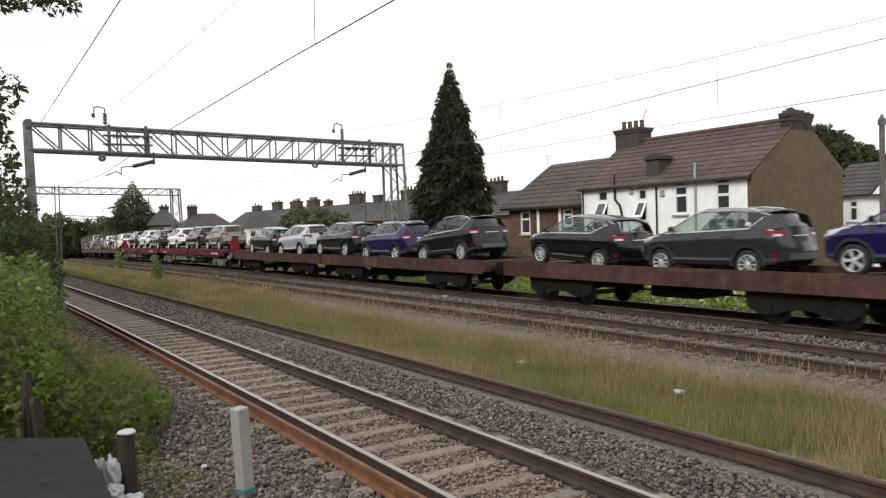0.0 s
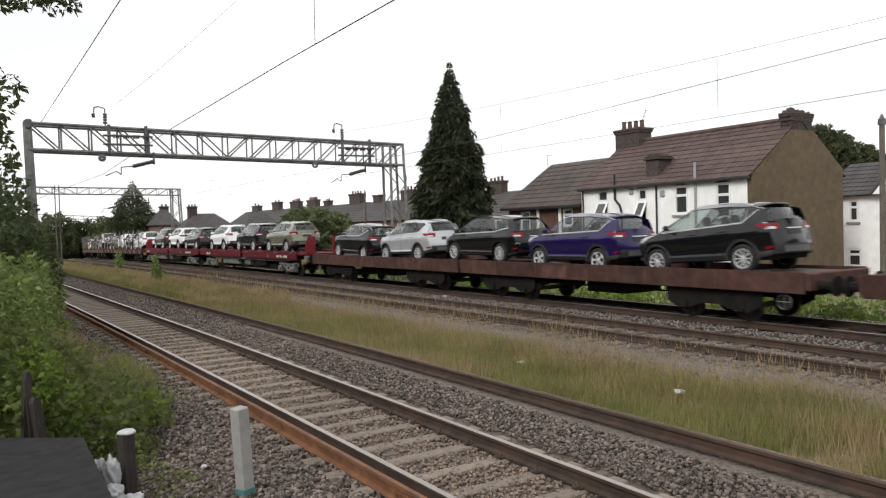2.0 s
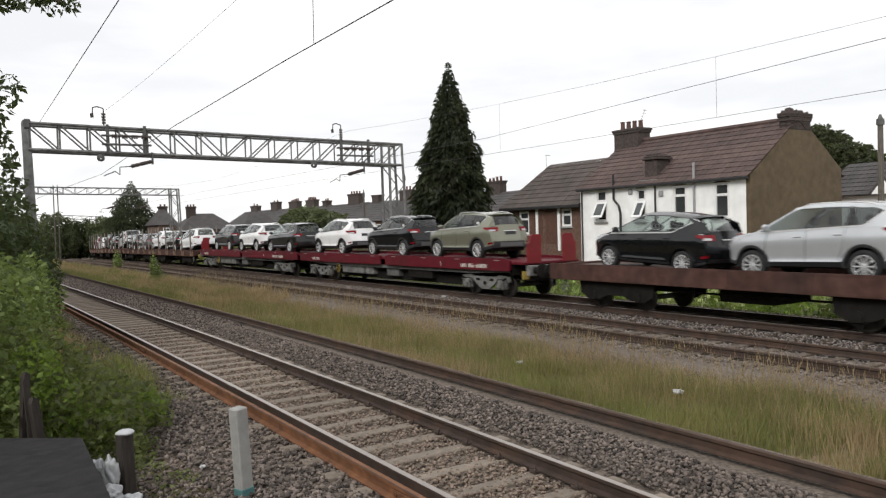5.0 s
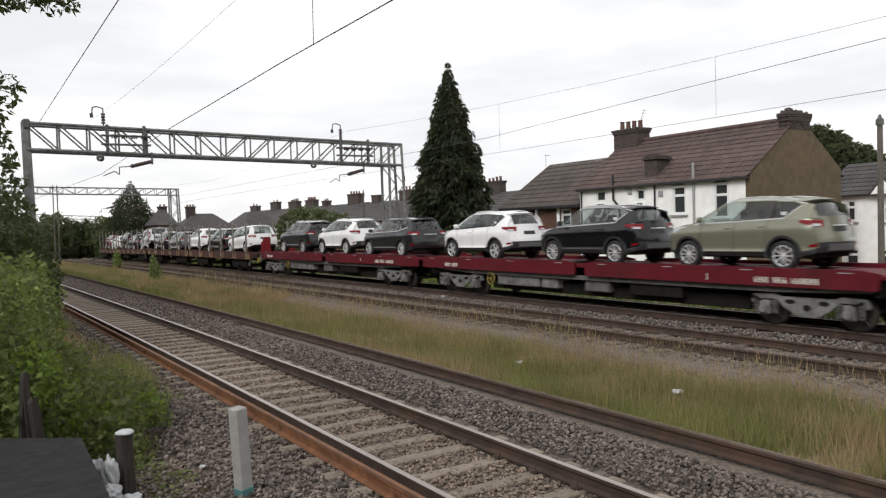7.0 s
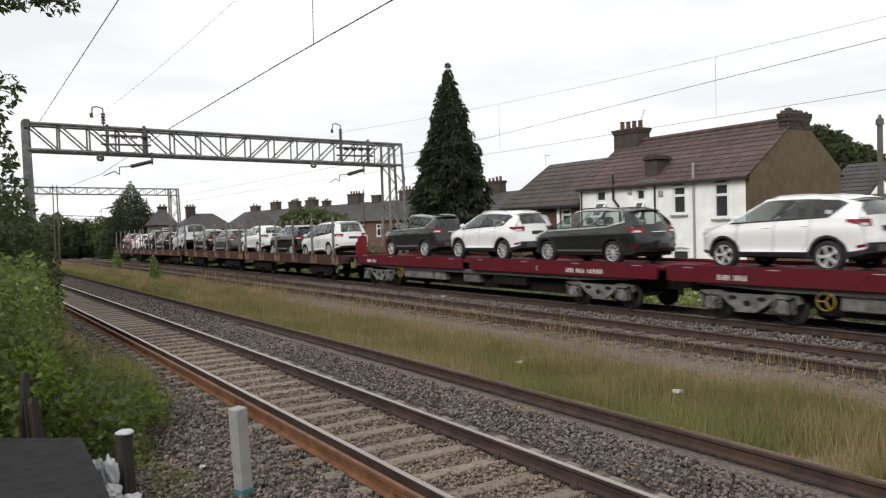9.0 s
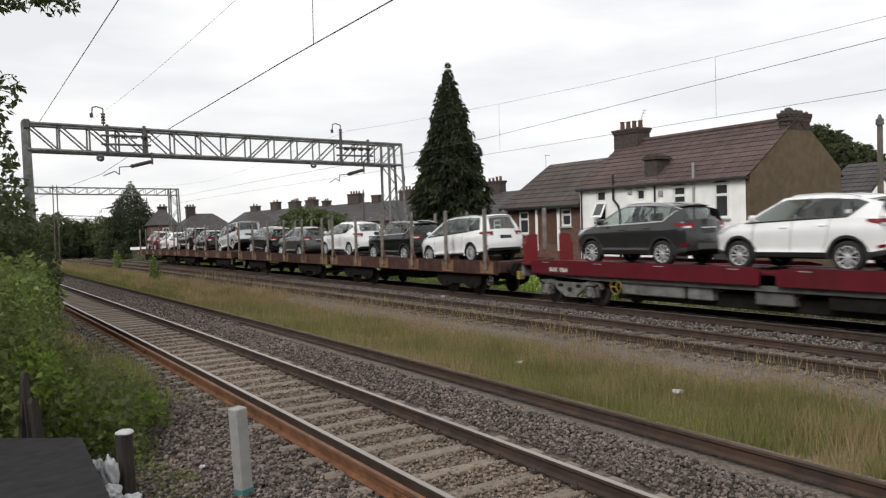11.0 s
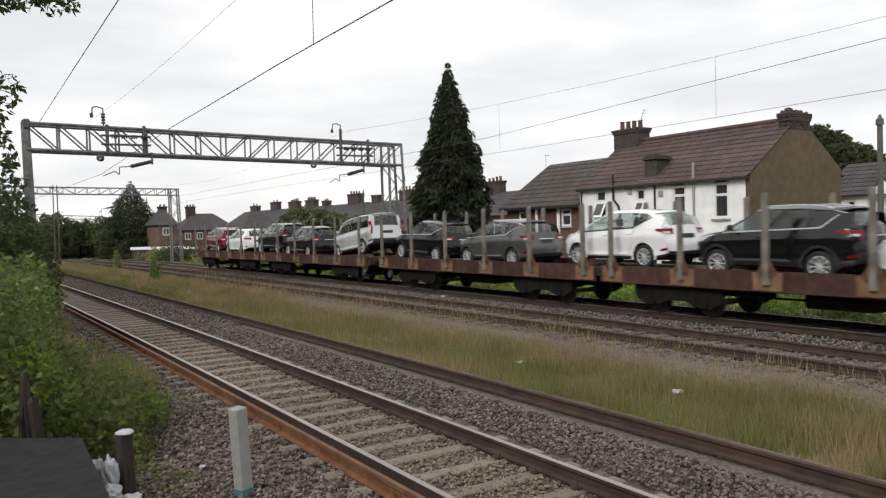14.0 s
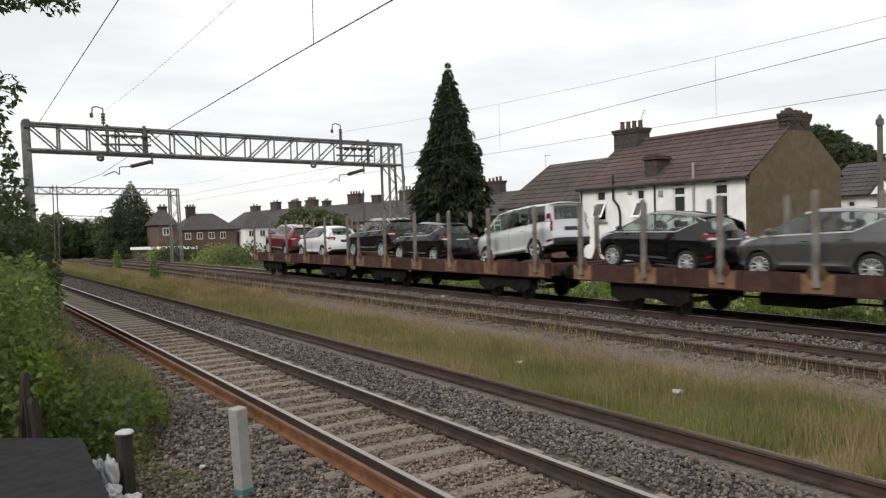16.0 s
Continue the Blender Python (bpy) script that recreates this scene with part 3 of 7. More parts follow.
    for i, y in enumerate(ys):
        q = side_point(y, 1.0)
        for k in range(cols + 1):
            t = -1 + 2 * k / cols
            if k in (0, cols):
                mid[i, k] = grid[-1 if k == 0 else 1, i, rows - 1]
            else:
                mid[i, k] = body.verts.new((q.x * t, q.y + (1 - t * t) * (0.09 * smoothstep(F - 0.4, F, y) - curve * smoothstep(B + 0.3, B, y)), q.z + 0.06 * (1 - t ** 4) * smoothstep(F + 0.05, F - 0.5, y)))
    for i in range(n - 1):
        for k in range(cols):
            body.faces.new((mid[i, k], mid[i, k + 1], mid[i + 1, k + 1], mid[i + 1, k]))
    # nose and tail
    for i in (0, n - 1):
        sheet = {}
        for j, tj in enumerate(SIDE_T):
            for k in range(cols + 1):
                t = -1 + 2 * k / cols
                if k in (0, cols):
                    sheet[j, k] = grid[-1 if k == 0 else 1, i, j]
                elif j == rows - 1:
                    sheet[j, k] = mid[i, k]
                elif i == 0:
                    sheet[j, k] = body.verts.new(tail_point(t, tj, 0.03 if 0.12 < tj < 0.5 else 0.0))
                else:
                    q = side_point(ys[i], tj)
                    sheet[j, k] = body.verts.new((q.x * t, q.y + 0.10 * (1 - t * t), q.z))
        for j in range(rows - 1):
            for k in range(cols):
                f = body.faces.new((sheet[j, k], sheet[j, k + 1], sheet[j + 1, k + 1], sheet[j + 1, k]))
                if j < (4 if c["cladding"] or van else 2) or (i == n - 1 and 4 <= j <= 6 and 2 <= k <= 5):
                    f.material_index = 1
    bmesh.ops.remove_doubles(body, verts=body.verts[:], dist=0.0008)
    bmesh.ops.recalc_face_normals(body, faces=body.faces[:])
    part("body", body, [paint, "plastic"], top, smooth=True)
    # flared arch lips
    wide = 0.055 if c["cladding"] else 0.028
    for s in (-1, 1):
        for a in axles:
            strips = []
            for k in range(17):
                t = math.pi * (k / 16 * 1.16 - 0.08)
                ring = []
                for r, o in ((arch - 0.014, -0.004), (arch + 0.006, 0.016), (arch + wide, 0.016), (arch + wide + 0.012, -0.008)):
                    y, z = a + r * math.cos(t), max(wr + r * math.sin(t), c["sill"] - 0.02)
                    w = plan(y) + max(-0.03, side_out((z - c["sill"]) / (belt(y) - c["sill"]))) + o
                    ring.append(Vector((s * w, y, z)))
                strips.append(ring)
            patch("wheel_arch", strips, "plastic" if c["cladding"] else paint)
            # dark liner behind the wheel opening
            liner = [[Vector((s * x, a + (arch - 0.004) * math.cos(math.pi * k / 12), wr + (arch - 0.004) * math.sin(math.pi * k / 12))) for x in (hw - 0.03, hw - 0.30)] for k in range(13)]
            patch("wheel_liner", liner, "seam")

    # cabin above the belt: pillars and roof, with a pane in each opening
    levels = 5
    marks = [0.0, 0.035, 0.37, 0.392, 0.69, 0.71, c["tip"], 1.0]
    if van:
        marks = [0.0, 0.04, 0.33, 0.37, 0.66, 0.70, 0.95, 1.0]
    glass_cols = (1, 3, 5)
    z_roof = c["roof"]
    ramp = 0.105 if kind == "suv" else 0.17

    def cabin_y(u, t):
        """u from windscreen to tail, t from belt to roof."""
        ya = c["cowl_y"] + 0.10 + (c["roof_y"] - c["cowl_y"] - 0.10) * t ** 0.92
        yb = c["rbelt"] + curve + (c["rtop"] - c["rbelt"]) * t ** 1.15
        return ya + (yb - ya) * u

    def cabin_point(u, t, kick=True):
        y = cabin_y(u, t)
        zb = belt(y) + 0.01
        zr = z_roof - 0.085 - 0.065 * smoothstep(0.55, 1.0, u) - 0.05 * smoothstep(0.14, 0.0, u)
        if kick and c["kick"]:
            zb += c["kick"] * min(1.0, max(0.0, (u - c["tip"] + ramp) / ramp))
        z = zb + (zr - zb) * t
        h = (z - belt(y)) / (zr - belt(y))
        w = plan(max(y, B + 0.35)) - 0.072 - 0.185 * max(0.0, h) ** 1.4 - 0.07 * smoothstep(0.78, 1.0, u)
        if van:
            w = plan(max(y, B + 0.2)) - 0.06 - 0.10 * max(0.0, h) ** 1.5
        return Vector((w, y, z))

    shell = bmesh.new()
    panes = []
    for s in (-1, 1):
        for col in range(len(marks) - 1):
            sub = 4 if marks[col + 1] - marks[col] > 0.1 else 1
            if col in glass_cols:
                pts = [[flip(s, cabin_point(marks[col] + (marks[col + 1] - marks[col]) * a / sub, 0.03 + 0.93 * t / levels) + Vector((-0.012, 0, 0))) for t in range(levels + 1)] for a in range(sub + 1)]
                panes.append(("side_window", pts, c["dark"] and col > 1))
                strips = ((0.0, 0.03), (0.96, 1.0))
            else:
                strips = tuple((k / levels, (k + 1) / levels) for k in range(levels))
            for a in range(sub):
                u0 = marks[col] + (marks[col + 1] - marks[col]) * a / sub
                u1 = marks[col] + (marks[col + 1] - marks[col]) * (a + 1) / sub
                for t0, t1 in strips:
                    q = [cabin_point(u0, t0), cabin_point(u1, t0), cabin_point(u1, t1), cabin_point(u0, t1)]
                    f = shell.faces.new([shell.verts.new(flip(s, p)) for p in q])
                    if col in (2, 4):
                        f.material_index = 1
                # painted flank between shoulder and window line
                p0, p1 = cabin_point(u0, 0.0), cabin_point(u1, 0.0)
                q0, q1 = side_point(p0.y, 1.0), side_point(p1.y, 1.0)
                shell.faces.new([shell.verts.new(flip(s, v)) for v in (Vector((q0.x, p0.y, q0.z - 0.004)), Vector((q1.x, p1.y, q1.z - 0.004)), p1, p0)])
    # roof skin
    us = [0, 0.05, 0.10, 0.16, 0.25, 0.4, 0.55, 0.7, 0.82, 0.92, 1.0]
    for a in range(len(us) - 1):
        for k in range(cols):
            q = []
            for u, kk in ((us[a], k), (us[a], k + 1), (us[a + 1], k + 1), (us[a + 1], k)):
                p = cabin_point(u, 1.0)
                t = -1 + 2 * kk / cols
                q.append(shell.verts.new((p.x * t, p.y + 0.10 * (1 - t * t) * (smoothstep(0.2, 0, u) - 9.0 * curve * smoothstep(0.85, 1, u)), p.z + 0.085 * (1 - t ** 4))))
            shell.faces.new(q)
    # windscreen and rear window, bowed across
    for u, bow, name in ((0.0, 0.10, "windscreen"), (1.0, -curve * 0.9, "rear_window")):
        vs = {}
        for t in range(levels + 1):
            for k in range(cols + 1):
                x, tt = -1 + 2 * k / cols, t / levels
                p = cabin_point(u, tt, False)
                vs[t, k] = Vector((p.x * x, p.y + bow * (1 - x * x), p.z + 0.085 * (1 - x ** 4) * tt))
        edge = 1 if u == 1.0 else 0
        panes.append((name, [[vs[t, k] + Vector((0, -0.004 if u == 0 else 0.004, 0)) for k in range(edge, cols + 1 - edge)] for t in range(levels + (0 if edge else 1))], c["dark"] and edge))
        if edge:
            for t in range(levels):
                for k in range(cols):
                    if k in (0, cols - 1) or t == levels - 1:
                        shell.faces.new([shell.verts.new(vs[q]) for q in ((t, k), (t, k + 1), (t + 1, k + 1), (t + 1, k))])
    # tailgate fill below the rear window
    for k in range(cols):
        x0, x1 = -1 + 2 * k / cols, -1 + 2 * (k + 1) / cols
        p = cabin_point(1.0, 0.0, False)
        e0, e1 = tail_point(x0, 0.97), tail_point(x1, 0.97)
        shell.faces.new([shell.verts.new(v) for v in ((p.x * x0, p.y - curve * 0.9 * (1 - x0 * x0), p.z), (p.x * x1, p.y - curve * 0.9 * (1 - x1 * x1), p.z), e1, e0)])
    bmesh.ops.remove_doubles(shell, verts=shell.verts[:], dist=0.002)
    bmesh.ops.recalc_face_normals(shell, faces=shell.faces[:])
    part("cabin", shell, [paint, "plastic"], top, smooth=True)
    for name, pts, dark in panes:
        patch(name, pts, "car_glass" if dark else "car_glass_clear")

    # spoiler over the rear window
    p = cabin_point(1.0, 1.0)
    lip = []
    for back, up in ((0.10, 0.083), (0.0, 0.076), (-0.12, 0.058), (-0.13, 0.04), (0.0, 0.035)):
        lip.append([Vector((p.x * 0.97 * x, p.y + back - curve * 0.9 * (1 - x * x), p.z + up * (1 - 0.85 * x ** 4))) for x in (-1, -0.7, -0.35, 0, 0.35, 0.7, 1)])
    patch("spoiler", lip, paint)
    for s in (-1, 1):
        if c["kick"] > 0.2:
            # bright fin beside the rear window
            fin = [cabin_point(0.955, 0.97), cabin_point(0.985, 0.97), cabin_point(0.985, 0.35), cabin_point(0.972, 0.30)]
            patch("window_fin", [[flip(s, fin[0] + Vector((0.008, 0, 0))), flip(s, fin[1] + Vector((0.008, 0, 0)))], [flip(s, fin[3] + Vector((0.008, 0, 0))), flip(s, fin[2] + Vector((0.008, 0, 0)))]], "chrome")
        # tail lights wrap round the corner
        if van:
            lens = []
            for z in (0.86, 1.0, 1.15, 1.30, 1.45):
                q = cabin_point(1.0, max(0.0, (z - 1.17) / 0.6)) if z > 1.17 else side_point(B, (z - 0.4) / 0.77)
                lens.append([flip(s, q + Vector((-0.05, -0.035, 0))), flip(s, q + Vector((0.008, -0.012, 0))), flip(s, q + Vector((0.03, 0.09, 0)))])
            ob = patch("tail_light", lens, "lamp_red", text="red tail light lens", thick=0.01)
        else:
            lens, clear = [], []
            reach = 0.52 if kind == "suv" else 0.46
            for k in range(5):
                v = k / 4
                row = [flip(s, tail_point(x, 0.76 + 0.20 * v, 0.012)) for x in (0.70, 0.86)]
                row += [flip(s, side_point(B + d, 0.76 + 0.13 * (d / reach) ** 1.1 + (0.20 - 0.13 * (d / reach) ** 1.1) * v, 0.012) + Vector((0, -0.010, 0))) for d in (0.01, 0.12, 0.24, 0.38, reach)]
                lens.append(row)
            ob = patch("tail_light", lens, "lamp_red", text="red tail light lens")
            for k in range(3):
                v = k / 2
                clear.append([flip(s, tail_point(0.84, 0.775 + 0.07 * v, 0.018))] + [flip(s, side_point(B + d, 0.775 + 0.05 * d + 0.075 * v, 0.018) + Vector((0, -0.014, 0))) for d in (0.01, 0.12, 0.26)])
            patch("reversing_light", clear, "lamp_clear", ob)
        # headlight swept back along the wing
        lens = []
        for k in range(4):
            v = k / 3
            lens.append([flip(s, side_point(F - d, (0.70 + 0.20 * (d / 0.85)) * (1 - v) + 0.965 * v, 0.010) + Vector((0, 0.014, 0.003))) for d in (0.12, 0.28, 0.46, 0.66, 0.85)])
        patch("headlight", lens, "lamp_clear", text="clear headlight lens")
        # mirror
        bm = bmesh.new()
        p = cabin_point(0.06, 0.10)
        bmesh.ops.create_icosphere(bm, subdivisions=2, radius=1.0)
        for v in bm.verts:
            v.co = Vector((p.x + 0.13 + v.co.x * 0.115, p.y - 0.12 + v.co.y * (0.085 if v.co.y > 0 else 0.035), p.z + 0.075 + v.co.z * 0.08))
        bar(bm, (p.x - 0.02, p.y - 0.13, p.z), (p.x + 0.08, p.y - 0.14, p.z + 0.03), 0.02)
        for v in bm.verts:
            v.co.x *= s
        bmesh.ops.recalc_face_normals(bm, faces=bm.faces[:])
        part("door_mirror", bm, "plastic" if paint == "car_black" else paint, top, smooth=True)
        # bright strip under the side windows, rising with their tail
        if not van:
            strip = []
            for a in range(25):
                u = 0.03 + (c["tip"] - 0.03) * a / 24
                q = cabin_point(u, 0.0)
                q2 = cabin_point(u, 0.055)
                strip.append([flip(s, q + Vector((0.007, 0, -0.002))), flip(s, q2 + Vector((0.007, 0, 0.004)))])
            patch("window_trim", strip, "chrome" if paint != "car_white" else "plastic")
        # gaps round the doors and flap
        for y0, lean in ((0.98, -0.06), (-0.02, -0.05), (-0.98, -0.20)):
            y_low = y0 + (0.10 if y0 < -0.9 else 0.0)
            gap = []
            for k in range(9):
                t = 0.16 + 0.84 * k / 8
                y = y_low + lean * (t - 0.16) if y0 > -0.9 else y_low + 0.30 * max(0.0, 0.55 - t) + lean * t * 0.4
                gap.append([flip(s, side_point(y - 0.006, t, 0.0035)), flip(s, side_point(y + 0.006, t, 0.0035))])
            patch("door_gap", gap, "seam")
        # door handles
        for y in (0.14, -0.80):
            p = side_point(y, 0.84)
            bm = bmesh.new()
            box(bm, p.x - 0.01, p.x + 0.030, y - 0.10, y + 0.10, p.z - 0.016, p.z + 0.016, 0.010)
            for v in bm.verts:
                v.co.x *= s
            bmesh.ops.recalc_face_normals(bm, faces=bm.faces[:])
            part("door_handle", bm, paint, top)
        if c["rails"]:
            bm = bmesh.new()
            pts = [cabin_point(u, 1.0) for u in (0.12, 0.18, 0.35, 0.6, 0.85, 0.93)]
            ups = (0.03, 0.075, 0.085, 0.088, 0.085, 0.04)
            for (p, h), (q, k) in zip(zip(pts, ups), zip(pts[1:], ups[1:])):
                bar(bm, (s * (p.x - 0.05), p.y, p.z + h), (s * (q.x - 0.05), q.y, q.z + k), 0.016, 5)
            part("roof_rail", bm, "chrome" if kind == "suv" else "plastic", top)
        # rear reflector low on the bumper
        refl = [[flip(s, side_point(B + d, t, 0.012) + Vector((0, -0.008, 0))) for d in (0.05, 0.16, 0.30)] for t in (0.20, 0.28)]
        patch("reflector", refl, "lamp_red")
    if c["cladding"]:
        skid = [[tail_point(x, t, 0.06) for x in (-0.72, -0.4, 0, 0.4, 0.72)] for t in (0.05, 0.14, 0.24)]
        patch("skid_plate", skid, "skid", text="silver grey rear skid plate", thick=0.02)
    # seams of the tailgate, and the mount of the plate
    for t in (0.52,):
        patch("tailgate_gap", [[tail_point(x, t + dt, 0.004) for x in (-0.84, -0.5, 0, 0.5, 0.84)] for dt in (0.0, 0.014)], "seam")
    patch("plate_recess", [[tail_point(x, t, 0.010) for x in (-0.34, 0, 0.34)] for t in (0.60, 0.76)], "plastic", text="dark plate recess")
    if not van:
        patch("tailgate_strip", [[tail_point(x, t, 0.022) for x in (-0.40, 0, 0.40)] for t in (0.77, 0.80)], "chrome" if paint != "car_white" else paint)
    # underside
    bm = bmesh.new()
    box(bm, -hw * 0.86, hw * 0.86, B + 0.25, F - 0.35, c["sill"] - 0.04, c["sill"] + 0.12, 0.04)
    box(bm, -hw * 0.62, hw * 0.62, B + 0.2, F - 0.3, c["sill"] + 0.1, c["belt"] - 0.42, 0.02)
    box(bm, -hw * 0.72, hw * 0.72, 0.95, F - 0.45, c["sill"] + 0.1, c["cowl"] - 0.08, 0.02)
    part("underbody", bm, "under", top)
    if film:
        p = cabin_point(c["tip"] - 0.10, 0.18)
        bm = bmesh.new()
        box(bm, -p.x - 0.014, -p.x + 0.0, p.y - 0.04, p.y + 0.09, p.z, p.z + 0.08, 0.004)
        part("sticker", bm, "film", top, "small white paper sticker")
    for y in (0.25, -0.62):
        for x in (-0.37, 0.37):
            part("seat", seat_mesh(), None, top, m=pose(x, y, c["sill"] + 0.1))
    tyre, rim, disc = wheel_meshes(wr, spokes)
    for a in axles:
        for s in (-1, 1):
            w = part("wheel", tyre, None, top, m=pose(s * (hw - 0.125), a, wr, 0, 0, 0 if s < 0 else 180))
            part("rim", rim, None, w)
            part("brake_disc", disc, None, w)
    return top


# ---------------------------------------------------------------- wagons
DECK = 1.27
FLOOR, FLOOR_END = 1.03, 1.19  # brown wagons: low floor between the ends, raised over the wheels
AXLE_MESH = {}


def wheelset_mesh(r):
    if r not in AXLE_MESH:
        bm = bmesh.new()
        for s in (-1, 1):
            tmp = bmesh.new()
            rings = lathe(tmp, [(0.0, 0.09), (0.01, r * 0.55), (-0.02, r * 0.85), (-0.03, r), (0.09, r), (0.10, r * 0.85), (0.07, r * 0.5), (0.10, 0.09)], 22)
            # three ribs break the plain disc
            merge(bm, tmp, 0, pose(s * 0.73, 0, 0, 0, 0, 0 if s > 0 else 180))
            for k in range(3):
                a = k * math.tau / 3
                bar(bm, (s * 0.83, 0.1 * math.cos(a), 0.1 * math.sin(a)), (s * 0.84, r * 0.8 * math.cos(a), r * 0.8 * math.sin(a)), 0.02, 4)
        bar(bm, (-1.0, 0, 0), (1.0, 0, 0), 0.075, 8)
        bmesh.ops.recalc_face_normals(bm, faces=bm.faces[:])
        AXLE_MESH[r] = to_mesh("wheelset", bm, "wheel_steel")
    return AXLE_MESH[r]


TURNING = []


def wheelset(parent, y, r):
    ob = part("wheelset", wheelset_mesh(r), None, parent, m=pose(0, y, r))
    TURNING.append((ob, y, r))
    return ob


def axle_guard(parent, y, r):
    for s in (-1, 1):
        bm = bmesh.new()
        x = s * 1.02
        prism(bm, [(y - 0.42, 0.80), (y - 0.16, 0.34), (y + 0.16, 0.34), (y + 0.42, 0.80)], x - 0.012, x + 0.012, axis=0)
        box(bm, x - 0.10 * (s < 0), x + 0.10 * (s > 0) + 0.001, y - 0.15, y + 0.15, r - 0.14, r + 0.15, 0.03)
        for k in range(3):
            box(bm, x - 0.06, x + 0.06, y - 0.55 + 0.06 * k, y + 0.55 - 0.06 * k, 0.58 + 0.03 * k, 0.602 + 0.03 * k)
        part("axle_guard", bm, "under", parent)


def brown_wagon(length, stakes, stake_from, ends, seed):
    """Half of an articulated flat wagon; its middle at the origin, rail tops at z = 0."""
    rng = random.Random(seed)
    top = empty("flat_wagon", "worn brown two axle-pair flat wagon carrying new cars" if not stakes else "rusty brown flat wagon with upright steel stakes carrying new cars", "wagon", "flat wagons of the train")
    h = length / 2
    bm = bmesh.new()
    prism(bm, [(-h + 0.03, FLOOR_END), (-h + 1.6, FLOOR_END), (-h + 4.0, FLOOR), (h - 4.0, FLOOR), (h - 1.6, FLOOR_END), (h - 0.03, FLOOR_END), (h - 0.03, 0.95), (-h + 0.03, 0.95)], -1.22, 1.22, axis=0)
    part("deck", bm, "deck", top)
    for s in (-1, 1):
        bm = bmesh.new()
        panels = 6
        for k in range(panels):
            tmp = bmesh.new()
            d = 0.006 * (k % 2)
            prism(tmp, [(s * (1.30 + d), DECK + 0.005), (s * (1.30 + d), 0.80), (s * 1.24, 0.78), (s * 1.225, 0.80), (s * 1.23, DECK + 0.005)], -h + k * length / panels + 0.006, -h + (k + 1) * length / panels - 0.006, axis=1)
            part("sill_panel", tmp, "brown", top)
        # riveted joints
        for k in range(1, int(length / 2.3)):
            y = -h + k * 2.3
            box(bm, s * 1.300 - 0.008, s * 1.300 + 0.008, y - 0.03, y + 0.03, 0.82, DECK - 0.02)
        tagged(part("sill_rib", bm, "brown", top), kind="stuff")
        for k in range(int(length / 2.45)):
            if not stakes:
                if rng.random() < 0.4:
                    bm = bmesh.new()
                    y = -h + 1.2 + k * 2.3 + rng.uniform(-0.2, 0.2)
                    w = rng.uniform(0.3, 0.9)
                    box(bm, s * 1.303 - 0.006, s * 1.303 + 0.006, y - w, y + w, 0.84, 1.0 + rng.uniform(0, 0.25))
                    part("repair_plate", bm, "brown", top)
    if stakes:
        y = stake_from
        while y > -h:
            for s in (-1, 1):
                bm = bmesh.new()
                prism(bm, [(y - 0.08, DECK - 0.3), (y - 0.07, 3.03), (y - 0.03, 3.09), (y + 0.04, 3.075), (y + 0.07, 3.03), (y + 0.08, DECK - 0.3)], s * 1.325, s * 1.395, axis=0)
                stake = part("stake", bm, "stake", top, "grey worn steel stake")
                bm = bmesh.new()
                prism(bm, [(y - 0.38, 1.25), (y - 0.37, 0.83), (y + 0.37, 0.83), (y + 0.38, 1.25)], s * 1.310, s * 1.322, axis=0)
                part("stake_bracket", bm, "brown_rust", stake, "rust orange stake bracket plate")
                bm = bmesh.new()
                prism(bm, [(y - 0.26, 1.22), (y - 0.16, 1.12), (y + 0.16, 1.12), (y + 0.26, 1.22), (y + 0.24, 1.28), (y + 0.10, 1.50), (y + 0.09, 1.58), (y - 0.09, 1.58), (y - 0.10, 1.50), (y - 0.24, 1.28)], s * 1.324, s * 1.336, axis=0)
                for q in (-0.17, 0.17):
                    tmp = bmesh.new()
                    prism(tmp, [(s * 1.33, 1.16), (s * 1.43, 1.20), (s * 1.42, 1.28), (s * 1.345, 1.50), (s * 1.33, 1.50)], y + q * 0.62 - 0.008, y + q * 0.62 + 0.008, axis=1)
                    merge(bm, tmp)
                part("stake_gusset", bm, "rust_dark", stake, "dark rusty flared stake gusset")
            y -= 2.45
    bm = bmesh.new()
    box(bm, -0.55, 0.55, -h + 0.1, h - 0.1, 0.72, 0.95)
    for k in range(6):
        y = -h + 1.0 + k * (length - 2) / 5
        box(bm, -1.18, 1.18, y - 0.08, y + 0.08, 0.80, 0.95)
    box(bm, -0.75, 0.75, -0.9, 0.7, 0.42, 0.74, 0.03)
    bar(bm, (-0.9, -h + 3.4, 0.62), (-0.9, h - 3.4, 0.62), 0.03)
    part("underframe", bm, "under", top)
    for y in (h - 1.75, h - 3.45, -h + 1.75, -h + 3.45):
        wheelset(top, y, 0.36)
        axle_guard(top, y, 0.36)
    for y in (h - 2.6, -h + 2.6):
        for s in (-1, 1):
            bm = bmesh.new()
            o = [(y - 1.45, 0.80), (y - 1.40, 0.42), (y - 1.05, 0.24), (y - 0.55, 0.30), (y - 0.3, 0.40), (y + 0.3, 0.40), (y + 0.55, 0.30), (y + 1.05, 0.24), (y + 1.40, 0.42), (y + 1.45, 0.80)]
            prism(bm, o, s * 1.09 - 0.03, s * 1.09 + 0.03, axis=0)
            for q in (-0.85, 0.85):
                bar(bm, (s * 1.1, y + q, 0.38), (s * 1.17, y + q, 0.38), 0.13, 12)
            part("bogie_frame", bm, "under", top, "near-black bogie side frame")
